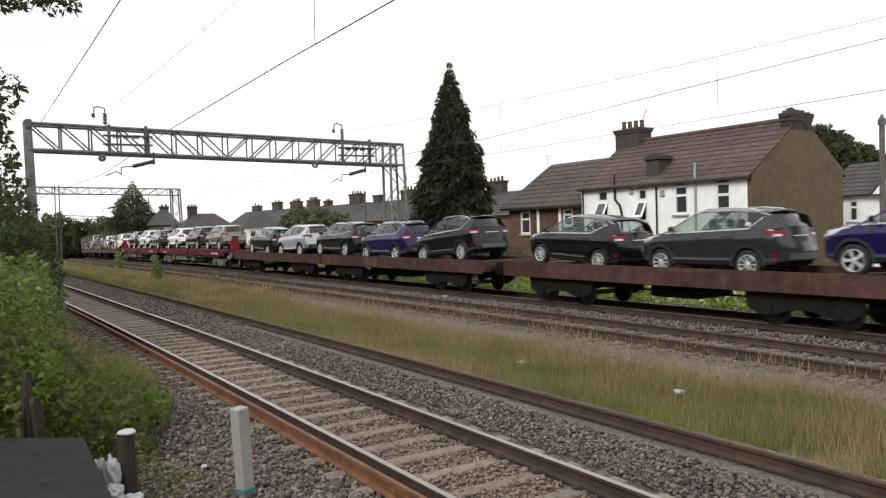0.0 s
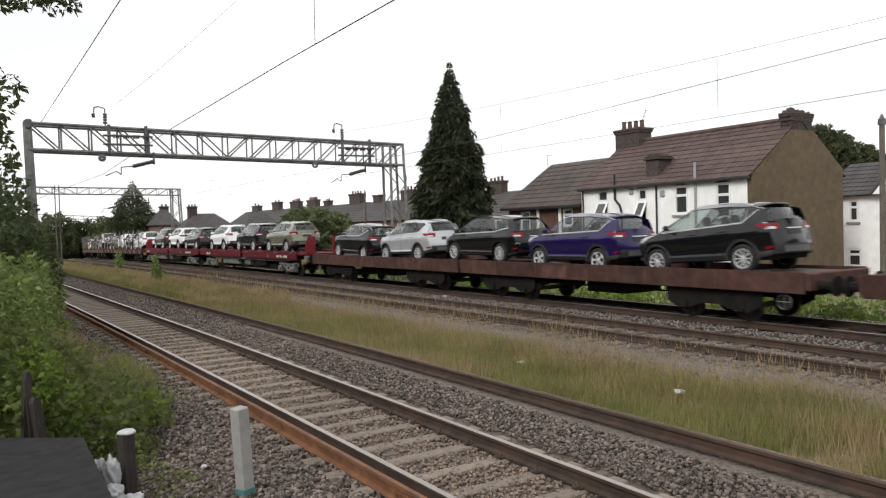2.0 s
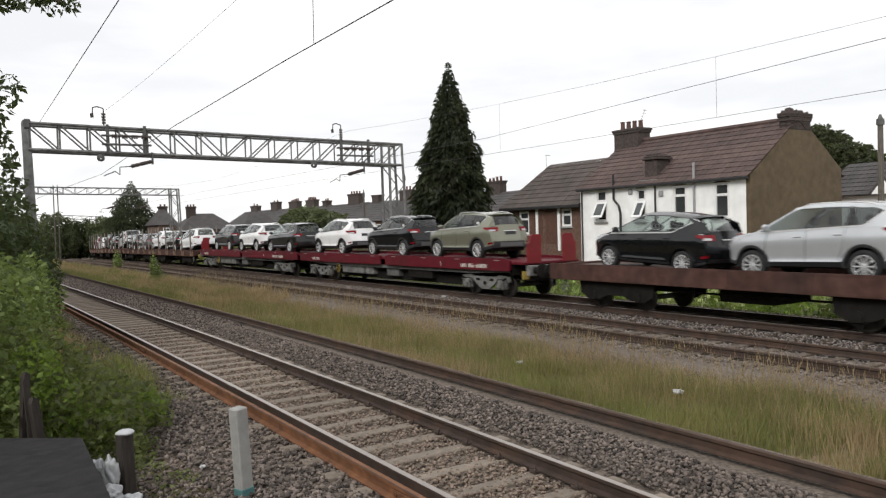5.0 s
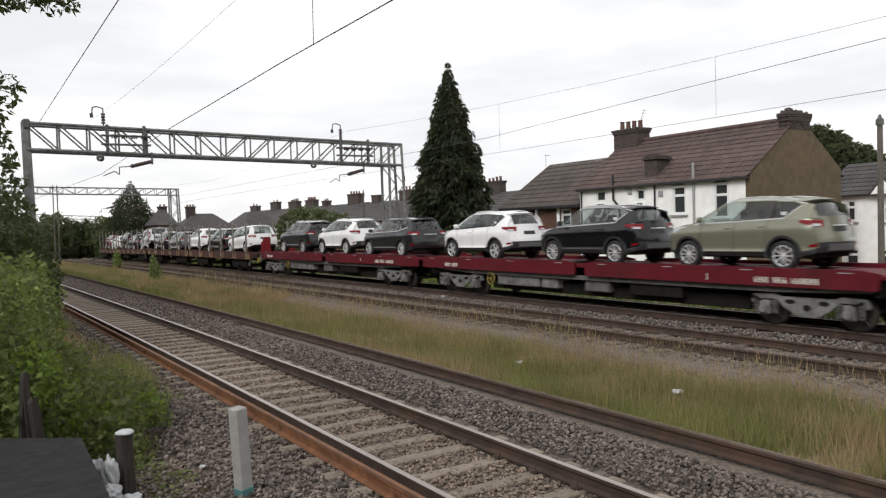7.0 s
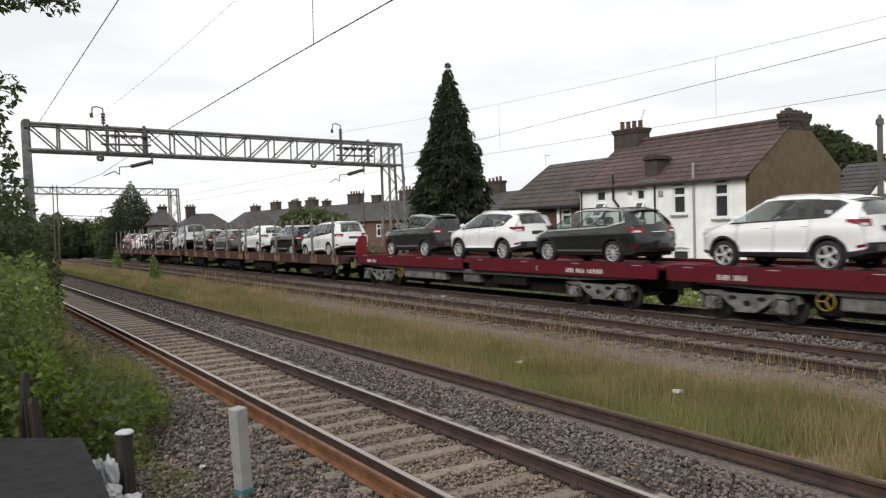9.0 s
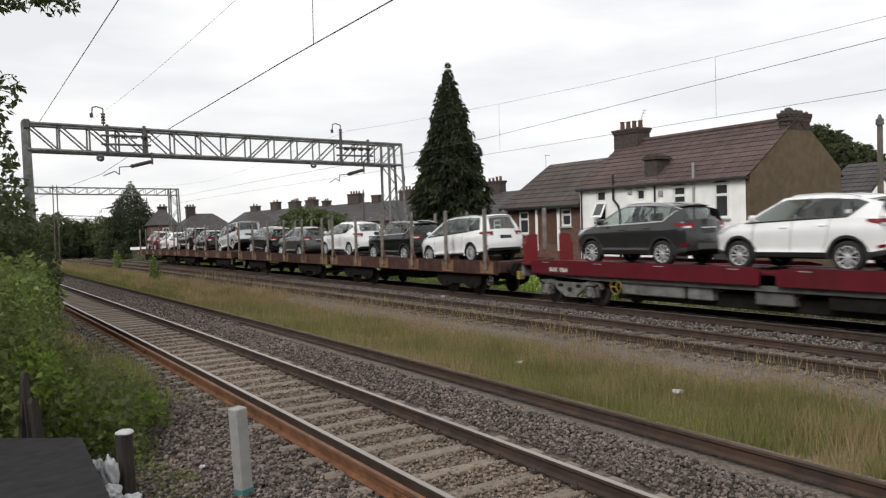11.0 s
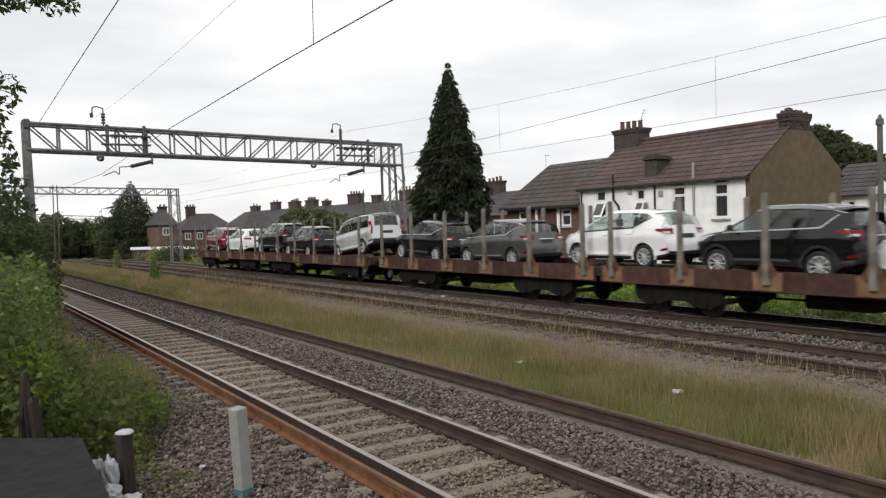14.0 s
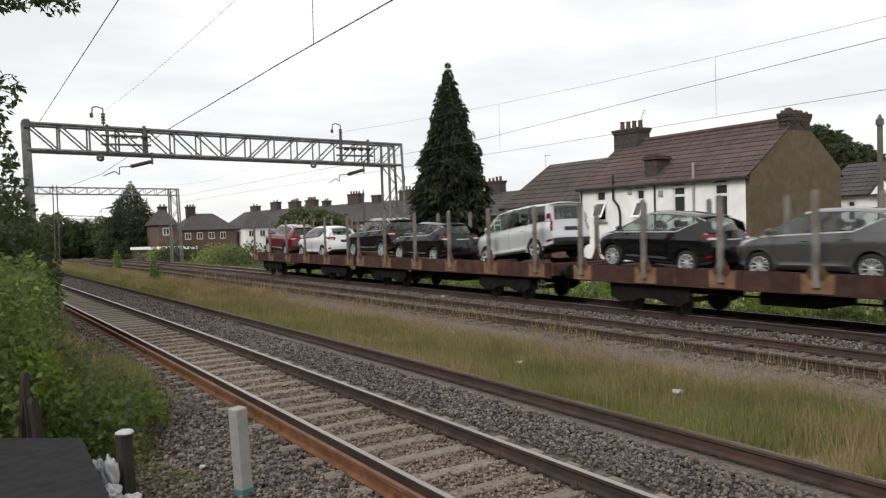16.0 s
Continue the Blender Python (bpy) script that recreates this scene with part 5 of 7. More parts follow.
def build_overhead():
    zt = gantry(36.0, 2.47, 19.75, 7.20, 6.84, 1.08, 15, -0.5, "galvanised lattice gantry spanning all the tracks")
    gantry(80.0, 2.0, 18.6, 7.2, 6.95, 0.62, 16, -1.1, "farther lattice gantry spanning the tracks", 0.62)
    gantry(150.0, 6.0, 21.3, 6.7, 5.9, 0.6, 10, -2.0, "distant lattice gantry over the tracks", 0.7)
    for x in (5.2, 12.8, 15.6):
        registration(x, 79.7, 6.1, 1.5, 0.9, "drop post with registration arm on the farther gantry")
    for x in (7.4, 7.75):
        pole(x, 80.0, 7.3, -1.3, 0.045, "slim grey mast of the farther gantry")
    # cross frames inside the beam
    for x in (6.2, 17.0):
        ob = empty("feeder_frame", "dark steel frame with insulators inside the gantry beam", "overhead line fitting", "feeder frames")
        z = zt(x)
        for dx in (-0.75, 0.75):
            bm = bmesh.new()
            box(bm, x + dx - 0.06, x + dx + 0.06, 35.4, 35.52, z - 1.15, z + 0.12, 0.01)
            part("upright", bm, "galv_dark", ob)
        for dz in (-0.35, -0.72):
            bm = bmesh.new()
            bar(bm, (x - 1.0, 35.42, z + dz), (x + 1.0, 35.42, z + dz), 0.05, 6)
            part("crossbar", bm, "galv_dark", ob)
        for k in range(4):
            bm = bmesh.new()
            a = x - 0.6 + 0.4 * k
            for j in range(3):
                bar(bm, (a + j * 0.09, 35.38, z - 0.38), (a + j * 0.09 + 0.05, 35.38, z - 0.38), 0.09, 8)
            part("insulator", bm, "insulator", ob)
    registration(7.24, 35.5, zt(7) - 1.0, 2.0, 0.52, "drop post with registration arm over the near track")
    registration(17.5, 35.5, zt(17) - 1.0, 1.9, 0.55, "drop post with registration arm over the train's track")
    top_bracket(5.4, 36.0, zt(5.4), "catenary bracket hooked over the gantry beam")
    top_bracket(16.5, 36.0, zt(16.5), "catenary bracket hooked over the gantry beam")
    for x, z in ((5.15, 5.82), (14.78, 5.68)):
        ob = empty("tension_pulley", "round dark pulley hung below the gantry", "pulley", "pulleys")
        bm = bmesh.new()
        lathe(bm, [(-0.05, 0.05), (-0.05, 0.15), (0.0, 0.12), (0.05, 0.15), (0.05, 0.05)], 16)
        part("sheave", bm, "galv_dark", ob, m=pose(x, 35.5, z, 0, 0, 60))
        bm = bmesh.new()
        bar(bm, (x, 35.5, z), (x + 0.3, 35.55, z + 0.25), 0.03, 5)
        part("hanger", bm, "galv_dark", ob)
    ys = [-6, 4, 12, 20, 28, 36]
    wire("earth_wire", [(2.95, y, 7.42 - 0.0035 * (y - 6)) for y in ys], 0.011, "dark earth wire running to the mast head")
    far = [36, 50, 65, 80, 110, 150, 200]
    near = TRAIN_X
    wire("contact_wire", [(4.6 + 0.04 * max(0, y - 20), y, 5.34 - 0.013 * max(0, y - 10) + 0.011 * max(0, y - 20)) for y in ys] + [(4.55 + bend(y) + 0.9, y, 5.05 + fall(y)) for y in far[1:]], 0.009, "contact wire over the near track")
    wire("contact_wire", [(13.4, y, z) for y, z in ((-6, 5.95), (0, 5.71), (7.17, 5.5), (13, 5.31), (18.9, 5.11), (24.6, 5.10), (36, 5.15))] + [(13.4 + bend(y) + 0.9, y, 5.15 + fall(y)) for y in far[1:]], 0.006, "contact wire over the middle track")
    wire("contact_wire", [(16.9, y, 5.16 + 0.00015 * (y - 18) ** 2) for y in ys] + [(17.0 + bend(y) + 0.5, y, 5.2 + fall(y)) for y in far[1:]], 0.006, "thin contact wire over the train")
    sag = lambda y: 6.72 + 0.00105 * (y - 9) ** 2
    cat = [-6, 0, 5, 10, 13.43, 18, 23, 28, 32, 36]
    wire("catenary_wire", [(16.9, y, sag(y)) for y in cat] + [(17 + bend(y) + 0.5, y, z + fall(y)) for y, z in ((50, 6.7), (58, 6.45), (68, 6.7), (80, 7.3))], 0.0045, "thin sagging catenary wire over the train")
    wire("catenary_wire", [(4.6 + 0.01 * max(0, y - 15), y, 6.93 + 0.0012 * (y - 16) ** 2) for y in cat], 0.0035, "thin sagging catenary wire over the near track")
    for y in (13.43, 23.0):
        wire("dropper", [(16.9, y, sag(y)), (16.9, y, 5.16)], 0.004, "dropper wire between catenary and contact wire")
    for y in (10.89,):
        wire("dropper", [(4.6, y, 5.33), (4.62, y, 6.93 + 0.0012 * (y - 16) ** 2)], 0.006, "dropper wire over the near track")


build_overhead()


# ---------------------------------------------------------------- houses
def roof_slope(parent, a, b, c, d, material, courses, tile_w=0.30):
    """Courses of tiles between the eaves a-b and the ridge d-c (four corners); each course overlaps the one below."""
    a, b, c, d = map(Vector, (a, b, c, d))
    up = ((b - a).cross(d - a)).normalized()
    if up.z < 0:
        up = -up
    for k in range(courses):
        t0, t1 = k / courses, (k + 1.12) / courses
        p0, p1 = a.lerp(d, t0), b.lerp(c, t0)
        q0, q1 = a.lerp(d, min(t1, 1)), b.lerp(c, min(t1, 1))
        n = max(2, int((p1 - p0).length / tile_w))
        verts, faces = [], []
        for i in range(n):
            s0, s1 = i / n, (i + 0.97) / n
            lift = 0.045 + 0.008 * ((i * 7 + k * 3) % 5) / 5
            lo0, lo1, hi0, hi1 = p0.lerp(p1, s0), p0.lerp(p1, s1), q0.lerp(q1, s0), q0.lerp(q1, s1)
            m0, m1 = lo0.lerp(lo1, 0.5), hi0.lerp(hi1, 0.5)
            o = len(verts)
            verts += [lo0 + up * lift, m0 + up * (lift - 0.022), lo1 + up * lift, hi1 + up * 0.012, m1 + up * 0.004, hi0 + up * 0.012, lo0, m0, lo1]
            faces += [(o, o + 1, o + 4, o + 5), (o + 1, o + 2, o + 3, o + 4), (o + 6, o + 7, o + 1, o), (o + 7, o + 8, o + 2, o + 1)]
        part("tile_course", raw("tile_course", [tuple(v) for v in verts], faces, material), None, parent)


def house_window(parent, x, y0, y1, z0, z1, open_light=False, arched=True, nx=-1):
    """A window in a wall that faces -x: reveal, frame, sill, panes."""
    w = bmesh.new()
    t = 0.11
    zc = z0 + (z1 - z0) * 0.66
    for a, b, c, d in ((y0, y1, z0, z0 + t), (y0, y1, z1 - t, z1), (y0, y0 + t, z0 + t, z1 - t), (y1 - t, y1, z0 + t, z1 - t), (y0 + t, y1 - t, zc - t / 2, zc + t / 2)):
        box(w, x + 0.02, x + 0.10, a, b, c, d)
    ob = part("window", w, "upvc", parent, "white framed window")
    zm = z0 + (z1 - z0) * 0.66
    for c, d in ((z0 + t, zm - t / 2), (zm + t / 2, z1 - t)):
        if open_light and c < zm - 0.1:
            bm = bmesh.new()
            box(bm, x + 0.075, x + 0.085, y0 + t + 0.002, y1 - t - 0.002, c + 0.002, d - 0.002)
            part("pane", bm, "car_glass", ob)
            bm = bmesh.new()
            # bottom-hung light pushed out
            dz = d - c
            for e0, e1, f0, f1 in ((y0, y1, -dz, -dz + t), (y0, y1, -t, 0), (y0, y0 + t, -dz + t, -t), (y1 - t, y1, -dz + t, -t)):
                box(bm, -0.02, 0.02, e0, e1, f0, f1, m=pose(x + 0.02, 0, d, 0, 28, 0))
            fr = part("open_light", bm, "upvc", ob)
            bm = bmesh.new()
            box(bm, -0.005, 0.005, y0 + t, y1 - t, -dz + t, -t, m=pose(x + 0.02, 0, d, 0, 28, 0))
            ob2 = part("pane_open", bm, "win_glass", ob)
            continue
        bm = bmesh.new()
        box(bm, x + 0.075, x + 0.085, y0 + t + 0.002, y1 - t - 0.002, c + 0.002, d - 0.002)
        part("pane", bm, "win_glass", ob)
    bm = bmesh.new()
    box(bm, x - 0.09, x + 0.05, y0 - 0.08, y1 + 0.08, z0 - 0.092, z0 - 0.003, 0.01)
    part("sill", bm, "sill_grey", ob)
    if arched:
        bm = bmesh.new()
        n = 6
        pts = [(y0 - 0.05 + (y1 - y0 + 0.10) * k / n, z1 + 0.02 + 0.06 * math.sin(math.pi * k / n)) for k in range(n + 1)]
        prism(bm, pts + [(y1 + 0.05, z1 + 0.004), (y0 - 0.05, z1 + 0.004)], x - 0.012, x + 0.04, axis=0)
        part("lintel", bm, "brick_dark" if y0 < 20.95 else "sill_grey", ob)


def wall_with_holes(bm, x0, x1, y0, y1, z0, z1, holes, mi=0):
    """A wall that faces -x with openings (ya, yb, za, zb), cut into columns."""
    cuts = sorted({y0, y1, *[h[0] for h in holes], *[h[1] for h in holes]})
    for a, b in zip(cuts, cuts[1:]):
        inside = sorted([h for h in holes if h[0] <= a + 1e-6 and h[1] >= b - 1e-6], key=lambda h: h[2])
        z = z0
        for h in inside:
            box(bm, x0, x1, a, b, z, h[2], mi=mi)
            z = h[3]
        box(bm, x0, x1, a, b, z, z1, mi=mi)
    bmesh.ops.remove_doubles(bm, verts=bm.verts[:], dist=0.0005)


def chimney(name, x, y, wx, wy, z0, z1, pots, label, parent=None, material="brick_dark", seed=0):
    rng = random.Random(seed)
    top = parent or empty(name, label, "chimney", "chimneys")
    bm = bmesh.new()
    box(bm, x - wx / 2, x + wx / 2, y - wy / 2, y + wy / 2, z0, z1 - 0.22, 0.01)
    box(bm, x - wx / 2 - 0.05, x + wx / 2 + 0.05, y - wy / 2 - 0.05, y + wy / 2 + 0.05, z1 - 0.24, z1 - 0.12, 0.01)
    box(bm, x - wx / 2 - 0.09, x + wx / 2 + 0.09, y - wy / 2 - 0.09, y + wy / 2 + 0.09, z1 - 0.12, z1, 0.01)
    stack = part("chimney", bm, material, top)
    for k in range(pots):
        t = (k + 0.5) / pots - 0.5
        bm = bmesh.new()
        px, py = (x + t * wx, y) if wx > wy else (x, y + t * wy)
        h = rng.uniform(0.22, 0.42)
        bar(bm, (px, py, z1), (px, py, z1 + h), 0.13, 10, 0.105)
        bar(bm, (px, py, z1 + h), (px, py, z1 + h + 0.05), 0.13, 10)
        part("chimney_pot", bm, "pot", stack)
    return top


def white_house():
    top = empty("white_house", "white painted terraced house with brown pebbledash gable and tiled roof", "house", "houses")
    X, Y0, Y1, E, G = 27.0, 19.86, 29.95, 4.22, -1.3
    wins = [(20.90, 21.68, 2.50, 4.0, False), (23.12, 23.90, 2.72, 4.0, False), (25.50, 26.10, 2.45, 4.0, True), (28.05, 28.80, 2.50, 4.05, True)]
    bm = bmesh.new()
    wall_with_holes(bm, X, X + 0.25, Y0 + 0.22, Y1, G, E, [(a, b, c, d) for a, b, c, d, _ in wins] + [(20.7, 21.9, -0.2, 1.2), (23.0, 24.0, -0.2, 1.2)])
    bmesh.ops.remove_doubles(bm, verts=bm.verts[:], dist=0.0005)
    part("wall", bm, "render_white", top, "white painted rendered wall")
    for a, b, c, d, o in wins:
        house_window(top, X, a, b, c, d, o, arched=True)
    house_window(top, X, 20.7, 21.9, -0.2, 1.2, False)
    house_window(top, X, 23.0, 24.0, -0.2, 1.2, False)
    # gable wall, rounded off at the top by the chimney's shoulders
    bm = bmesh.new()
    prism(bm, [(X - 0.02, G), (X - 0.02, E + 0.03), (29.35, 6.02), (29.58, 6.14), (31.15, 6.14), (31.35, 5.98), (33.3, 4.55), (33.3, G)], Y0, Y0 + 0.22, axis=1)
    part("gable_wall", bm, "pebbledash", top, "brown pebbledash gable wall")
    bm = bmesh.new()
    box(bm, X + 0.3, 33.2, Y1 - 0.1, Y1, G, E)
    box(bm, 33.0, 33.25, Y0 + 0.22, Y1, G, E)
    part("rear_wall", bm, "brick", top)
    ridge = 6.60
    bm = bmesh.new()
    prism(bm, [(X - 0.10, E - 0.02), (30.15, ridge - 0.09), (33.4, E - 0.02), (33.2, E - 0.1), (X + 0.1, E - 0.1)], Y0 + 0.2, Y1 + 0.05, axis=1)
    roof = part("roof", bm, "tile", top, "brown concrete tile roof")
    roof_slope(roof, (X - 0.22, Y0 - 0.03, E - 0.06), (X - 0.22, Y1 + 0.1, E - 0.06), (30.15, Y1 + 0.1, ridge), (30.15, Y0 - 0.03, ridge), "tile", 11)
    roof_slope(roof, (33.5, Y0, E - 0.06), (33.5, Y1 + 0.1, E - 0.06), (30.15, Y1 + 0.1, ridge), (30.15, Y0, ridge), "tile", 8, 0.6)
    bm = bmesh.new()
    for k in range(24):
        y = Y0 + 0.9 + k * 0.4
        bar(bm, (30.15, y, ridge + 0.03), (30.15, y + 0.38, ridge + 0.03), 0.12, 8)
    part("ridge_tile", bm, "tile", roof)
    bm = bmesh.new()
    box(bm, X - 0.26, X - 0.14, Y0, Y1 + 0.05, E - 0.16, E - 0.05, 0.02)
    part("gutter", bm, "blackpipe", top, "black gutter")
    # broad gable stack of eroded brick, course on course, with broken pots
    stack, rng = None, random.Random(4)
    for k in range(11):
        bm = bmesh.new()
        z = 5.9 + k * 0.088
        g = 0.05 if k in (7, 8) else (0.10 if k in (9, 10) else 0.0)
        e = [rng.uniform(-0.025, 0.02) for _ in range(4)]
        box(bm, 29.62 - g + e[0], 31.12 + g + e[1], Y0 + 0.02 - g * 0.4 + e[2] * 0.4, Y0 + 0.52 + g * 0.3 + e[3] * 0.4, z, z + 0.087, 0.012)
        course = part("brick_course" if stack else "chimney", bm, "brick_dark", stack or top, "" if stack else "eroded sooty brick chimney")
        stack = stack or course
    for k, (x, h, r) in enumerate(((29.68, 0.13, 0.15), (29.98, 0.20, 0.17), (30.34, 0.15, 0.14), (30.66, 0.16, 0.17), (31.02, 0.08, 0.17))):
        bm = bmesh.new()
        bar(bm, (x, Y0 + 0.27, 6.86), (x, Y0 + 0.27, 6.86 + h), r * 1.15, 9, r)
        for v in bm.verts:
            if v.co.z > 6.88:
                v.co.z += rng.uniform(-0.06, 0.04)
        part("broken_pot", bm, "brick_dark", stack)
    chimney("chimney", 30.15, 29.35, 0.9, 1.7, 5.4, 7.30, 4, "", top, "brick_dark", 5)
    # aerial
    bm = bmesh.new()
    bar(bm, (30.15, 28.9, 7.3), (30.15, 28.4, 8.2), 0.015, 4)
    for k in range(4):
        bar(bm, (30.0, 28.65 - k * 0.08, 7.75 + k * 0.14), (30.3, 28.65 - k * 0.08, 7.75 + k * 0.14), 0.008, 4)
    part("aerial", bm, "galv_dark", top)
    # square stack near the eaves with a wide cap and mortar skirt
    bm = bmesh.new()
    prism(bm, [(27.25, 4.25), (28.1, 4.7), (28.1, 5.30), (27.25, 5.30)], 25.0, 25.75, axis=1)
    stub = part("chimney", bm, "brick_dark", top, "square sooty chimney near the eaves")
    bm = bmesh.new()
    box(bm, 27.15, 28.2, 24.9, 25.85, 5.30, 5.40, 0.02)
    box(bm, 27.2, 28.14, 24.95, 25.8, 5.40, 5.49, 0.03)
    box(bm, 27.3, 28.0, 25.05, 25.7, 5.49, 5.55, 0.02)
    part("cap", bm, "brick_dark", stub)
    bm = bmesh.new()
    for y, w in ((24.86, 0.12), (25.90, 0.10)):
        prism(bm, [(27.0, 4.26), (28.4, 5.32), (28.45, 5.12), (27.05, 4.14)], y - w, y + w, axis=1)
    box(bm, 26.98, 27.24, 24.8, 25.98, 4.18, 4.38, 0.03)
    part("mortar_skirt", bm, "mortar", stub, "pale patchy mortar skirt")
    # pipes on the wall
    for name, mt, pts, r in (("soil_pipe", "blackpipe", [(26.9, 27.48, 4.75), (26.9, 27.48, 3.55), (26.9, 27.15, 3.25), (26.9, 27.05, 2.9), (26.9, 27.05, G)], 0.055),
                             ("rainwater_pipe", "blackpipe", [(26.92, 24.86, 4.15), (26.92, 24.86, G)], 0.042),
                             ("vent_pipe", "greypipe", [(26.88, 22.62, 4.95), (26.88, 22.62, 4.2), (26.94, 22.66, 4.0), (26.94, 22.66, G)], 0.055),
                             ("corner_pipe", "blackpipe", [(26.93, 29.78, 4.1), (26.93, 29.78, G)], 0.04)):
        bm = bmesh.new()
        for a, b in zip(pts, pts[1:]):
            bar(bm, a, b, r, 8)
        part(name, bm, mt, top)
    for y, z in ((26.45, 3.88), (24.55, 3.7)):
        bm = bmesh.new()
        box(bm, 26.93, 27.0, y - 0.13, y + 0.13, z - 0.13, z + 0.13, 0.02)
        part("flue_vent", bm, "greypipe", top)


def brick_house():
    top = empty("brick_house", "low brown brick house with hipped tile roof", "house", "houses")
    X, Y0, Y1, E, G = 27.3, 30.0, 36.6, 3.45, -1.4
    bm = bmesh.new()
    wins = [(34.6, 35.5, 1.9, 3.2), (31.0, 31.8, 2.3, 3.25)]
    wall_with_holes(bm, X, X + 0.25, Y0, Y1, G, E, wins)
    box(bm, X + 0.25, 33.0, Y1 - 0.25, Y1, G, E)
    part("wall", bm, "brick", top, "brown brick wall")
    for a, b, c, d in wins:
        house_window(top, X, a, b, c, d, False, arched=False)
    bm = bmesh.new()
    for y in (32.2, 33.4):
        box(bm, X - 0.02, X + 0.1, y, y + 0.95, 1.4, 3.3, 0.01)
    part("door", bm, "door_brown", top, "dark brown door")
    bm = bmesh.new()
    for y in (32.15, 34.0):
        box(bm, X - 0.06, X + 0.04, y - 0.25, y - 0.05, 1.0, 3.4, 0.01)
    part("pilaster", bm, "render_white", top)
    ridge, rx = 5.98, 30.15
    a, b, c, d = (X - 0.4, Y0, E - 0.05), (X - 0.4, Y1 + 0.3, E - 0.05), (rx, Y1 - 0.6, ridge), (rx, Y0, ridge)
    bm = bmesh.new()
    prism(bm, [(X - 0.3, E - 0.1), (rx, ridge - 0.12), (33.0, E - 0.1)], Y0 + 0.02, Y1 - 0.8, axis=1)
    roof = part("roof", bm, "tile_grey", top, "grey brown tile roof")
    roof_slope(roof, a, b, c, d, "tile_grey", 10)
    roof_slope(roof, (X - 0.4, Y1 + 0.3, E - 0.05), (33.2, Y1 + 0.3, E - 0.05), (rx + 0.01, Y1 - 0.6, ridge), (rx, Y1 - 0.6, ridge), "tile_grey", 9, 0.5)
    bm = bmesh.new()
    box(bm, X - 0.42, X - 0.30, Y0, Y1 + 0.3, E - 0.18, E - 0.04, 0.02)
    part("gutter", bm, "blackpipe", top)
    bm = bmesh.new()
    bar(bm, (30.15, 36.4, 5.9), (30.15, 36.4, 6.6), 0.015, 4)
    bar(bm, (30.15, 36.0, 6.55), (30.15, 36.5, 6.6), 0.012, 4)
    part("aerial", bm, "galv_dark", top)


def side_house():
    top = empty("rendered_house", "white rendered house with dark slate roof beyond the gable", "house", "houses")
    X, Y0, Y1, E, G = 36.0, 12.0, 22.6, 3.42, -1.5
    wins = [(20.72, 21.22, 2.15, 3.2), (19.0, 19.5, 2.1, 3.2), (20.6, 21.3, 0.0, 0.9), (18.9, 19.6, 0.0, 0.9)]
    bm = bmesh.new()
    wall_with_holes(bm, X, X + 0.25, Y0, Y1, G, E, wins)
    part("wall", bm, "render_white", top)
    for a, b, c, d in wins:
        house_window(top, X, a, b, c, d, False, arched=False)
    bm = bmesh.new()
    prism(bm, [(X - 0.2, E - 0.05), (38.6, 5.0), (41.2, E - 0.05)], Y0, Y1, axis=1)
    roof = part("roof", bm, "slate", top)
    roof_slope(roof, (X - 0.3, Y0, E - 0.03), (X - 0.3, Y1, E - 0.03), (38.6, Y1, 5.05), (38.6, Y0, 5.05), "slate", 8)
    bm = bmesh.new()
    prism(bm, [(18.6, E), (19.3, 4.25), (20.0, E)], X - 0.35, X + 1.2, axis=0)
    part("small_gable", bm, "slate", top)
    bm = bmesh.new()
    prism(bm, [(18.75, E - 0.02), (19.3, 4.08), (19.85, E - 0.02)], X - 0.37, X - 0.3, axis=0)
    part("gable_infill", bm, "render_white", top)


def terrace():
    """Row of houses whose backs face the line, far behind the cypress."""
    X = 44.0
    spots = [(57.5, 8.0), (70.0, 11.0), (82.0, 11.5), (94, 11.5), (106, 12.0), (118.5, 12.0), (131.5, 13.0)]
    for i, (yc, ln) in enumerate(spots):
        top = empty("terraced_house", "distant brick terraced house with dark slate roof", "house", "houses")
        z_r = 5.55 + 0.07 * i
        h = ln / 2 + 0.4
        bm = bmesh.new()
        wins = [(yc - h + 1.5, yc - h + 2.6, 1.5, 2.9), (yc + h - 3.2, yc + h - 2.1, 1.5, 2.9), (yc - 0.6, yc + 0.5, 1.5, 2.9)]
        wall_with_holes(bm, X - 4.0, X - 3.75, yc - h, yc + h, -2.0, 3.3, wins)
        part("wall", bm, "brick", top)
        for a, b, c, d in wins:
            house_window(top, X - 4.0, a, b, c, d, False, arched=False)
        bm = bmesh.new()
        prism(bm, [(X - 4.2, 3.3), (X, z_r), (X + 4.2, 3.3)], yc - h, yc + h, axis=1)
        roof = part("roof", bm, "slate", top, "dark slate roof")
        roof_slope(roof, (X - 4.35, yc - h, 3.25), (X - 4.35, yc + h, 3.25), (X, yc + h, z_r + 0.02), (X, yc - h, z_r + 0.02), "slate", 9, 0.7)
    for i, (a, b, zt, pots) in enumerate(((59.3, 62.3, 6.85, 4), (76.0, 79.8, 6.95, 4), (84.6, 86.8, 6.75, 0), (90.0, 94.0, 7.2, 4), (100.5, 102.3, 6.7, 2), (104.8, 108.8, 7.05, 5), (111.5, 115.8, 7.1, 5), (120.3, 124.0, 7.35, 2), (130.5, 134.5, 7.1, 2))):
        chimney("chimney_stack", X, (a + b) / 2, 0.8, (b - a) * 0.8, 4.2, zt - 0.2, pots, "sooty brick chimney stack with clay pots", None, "brick_dark", i)


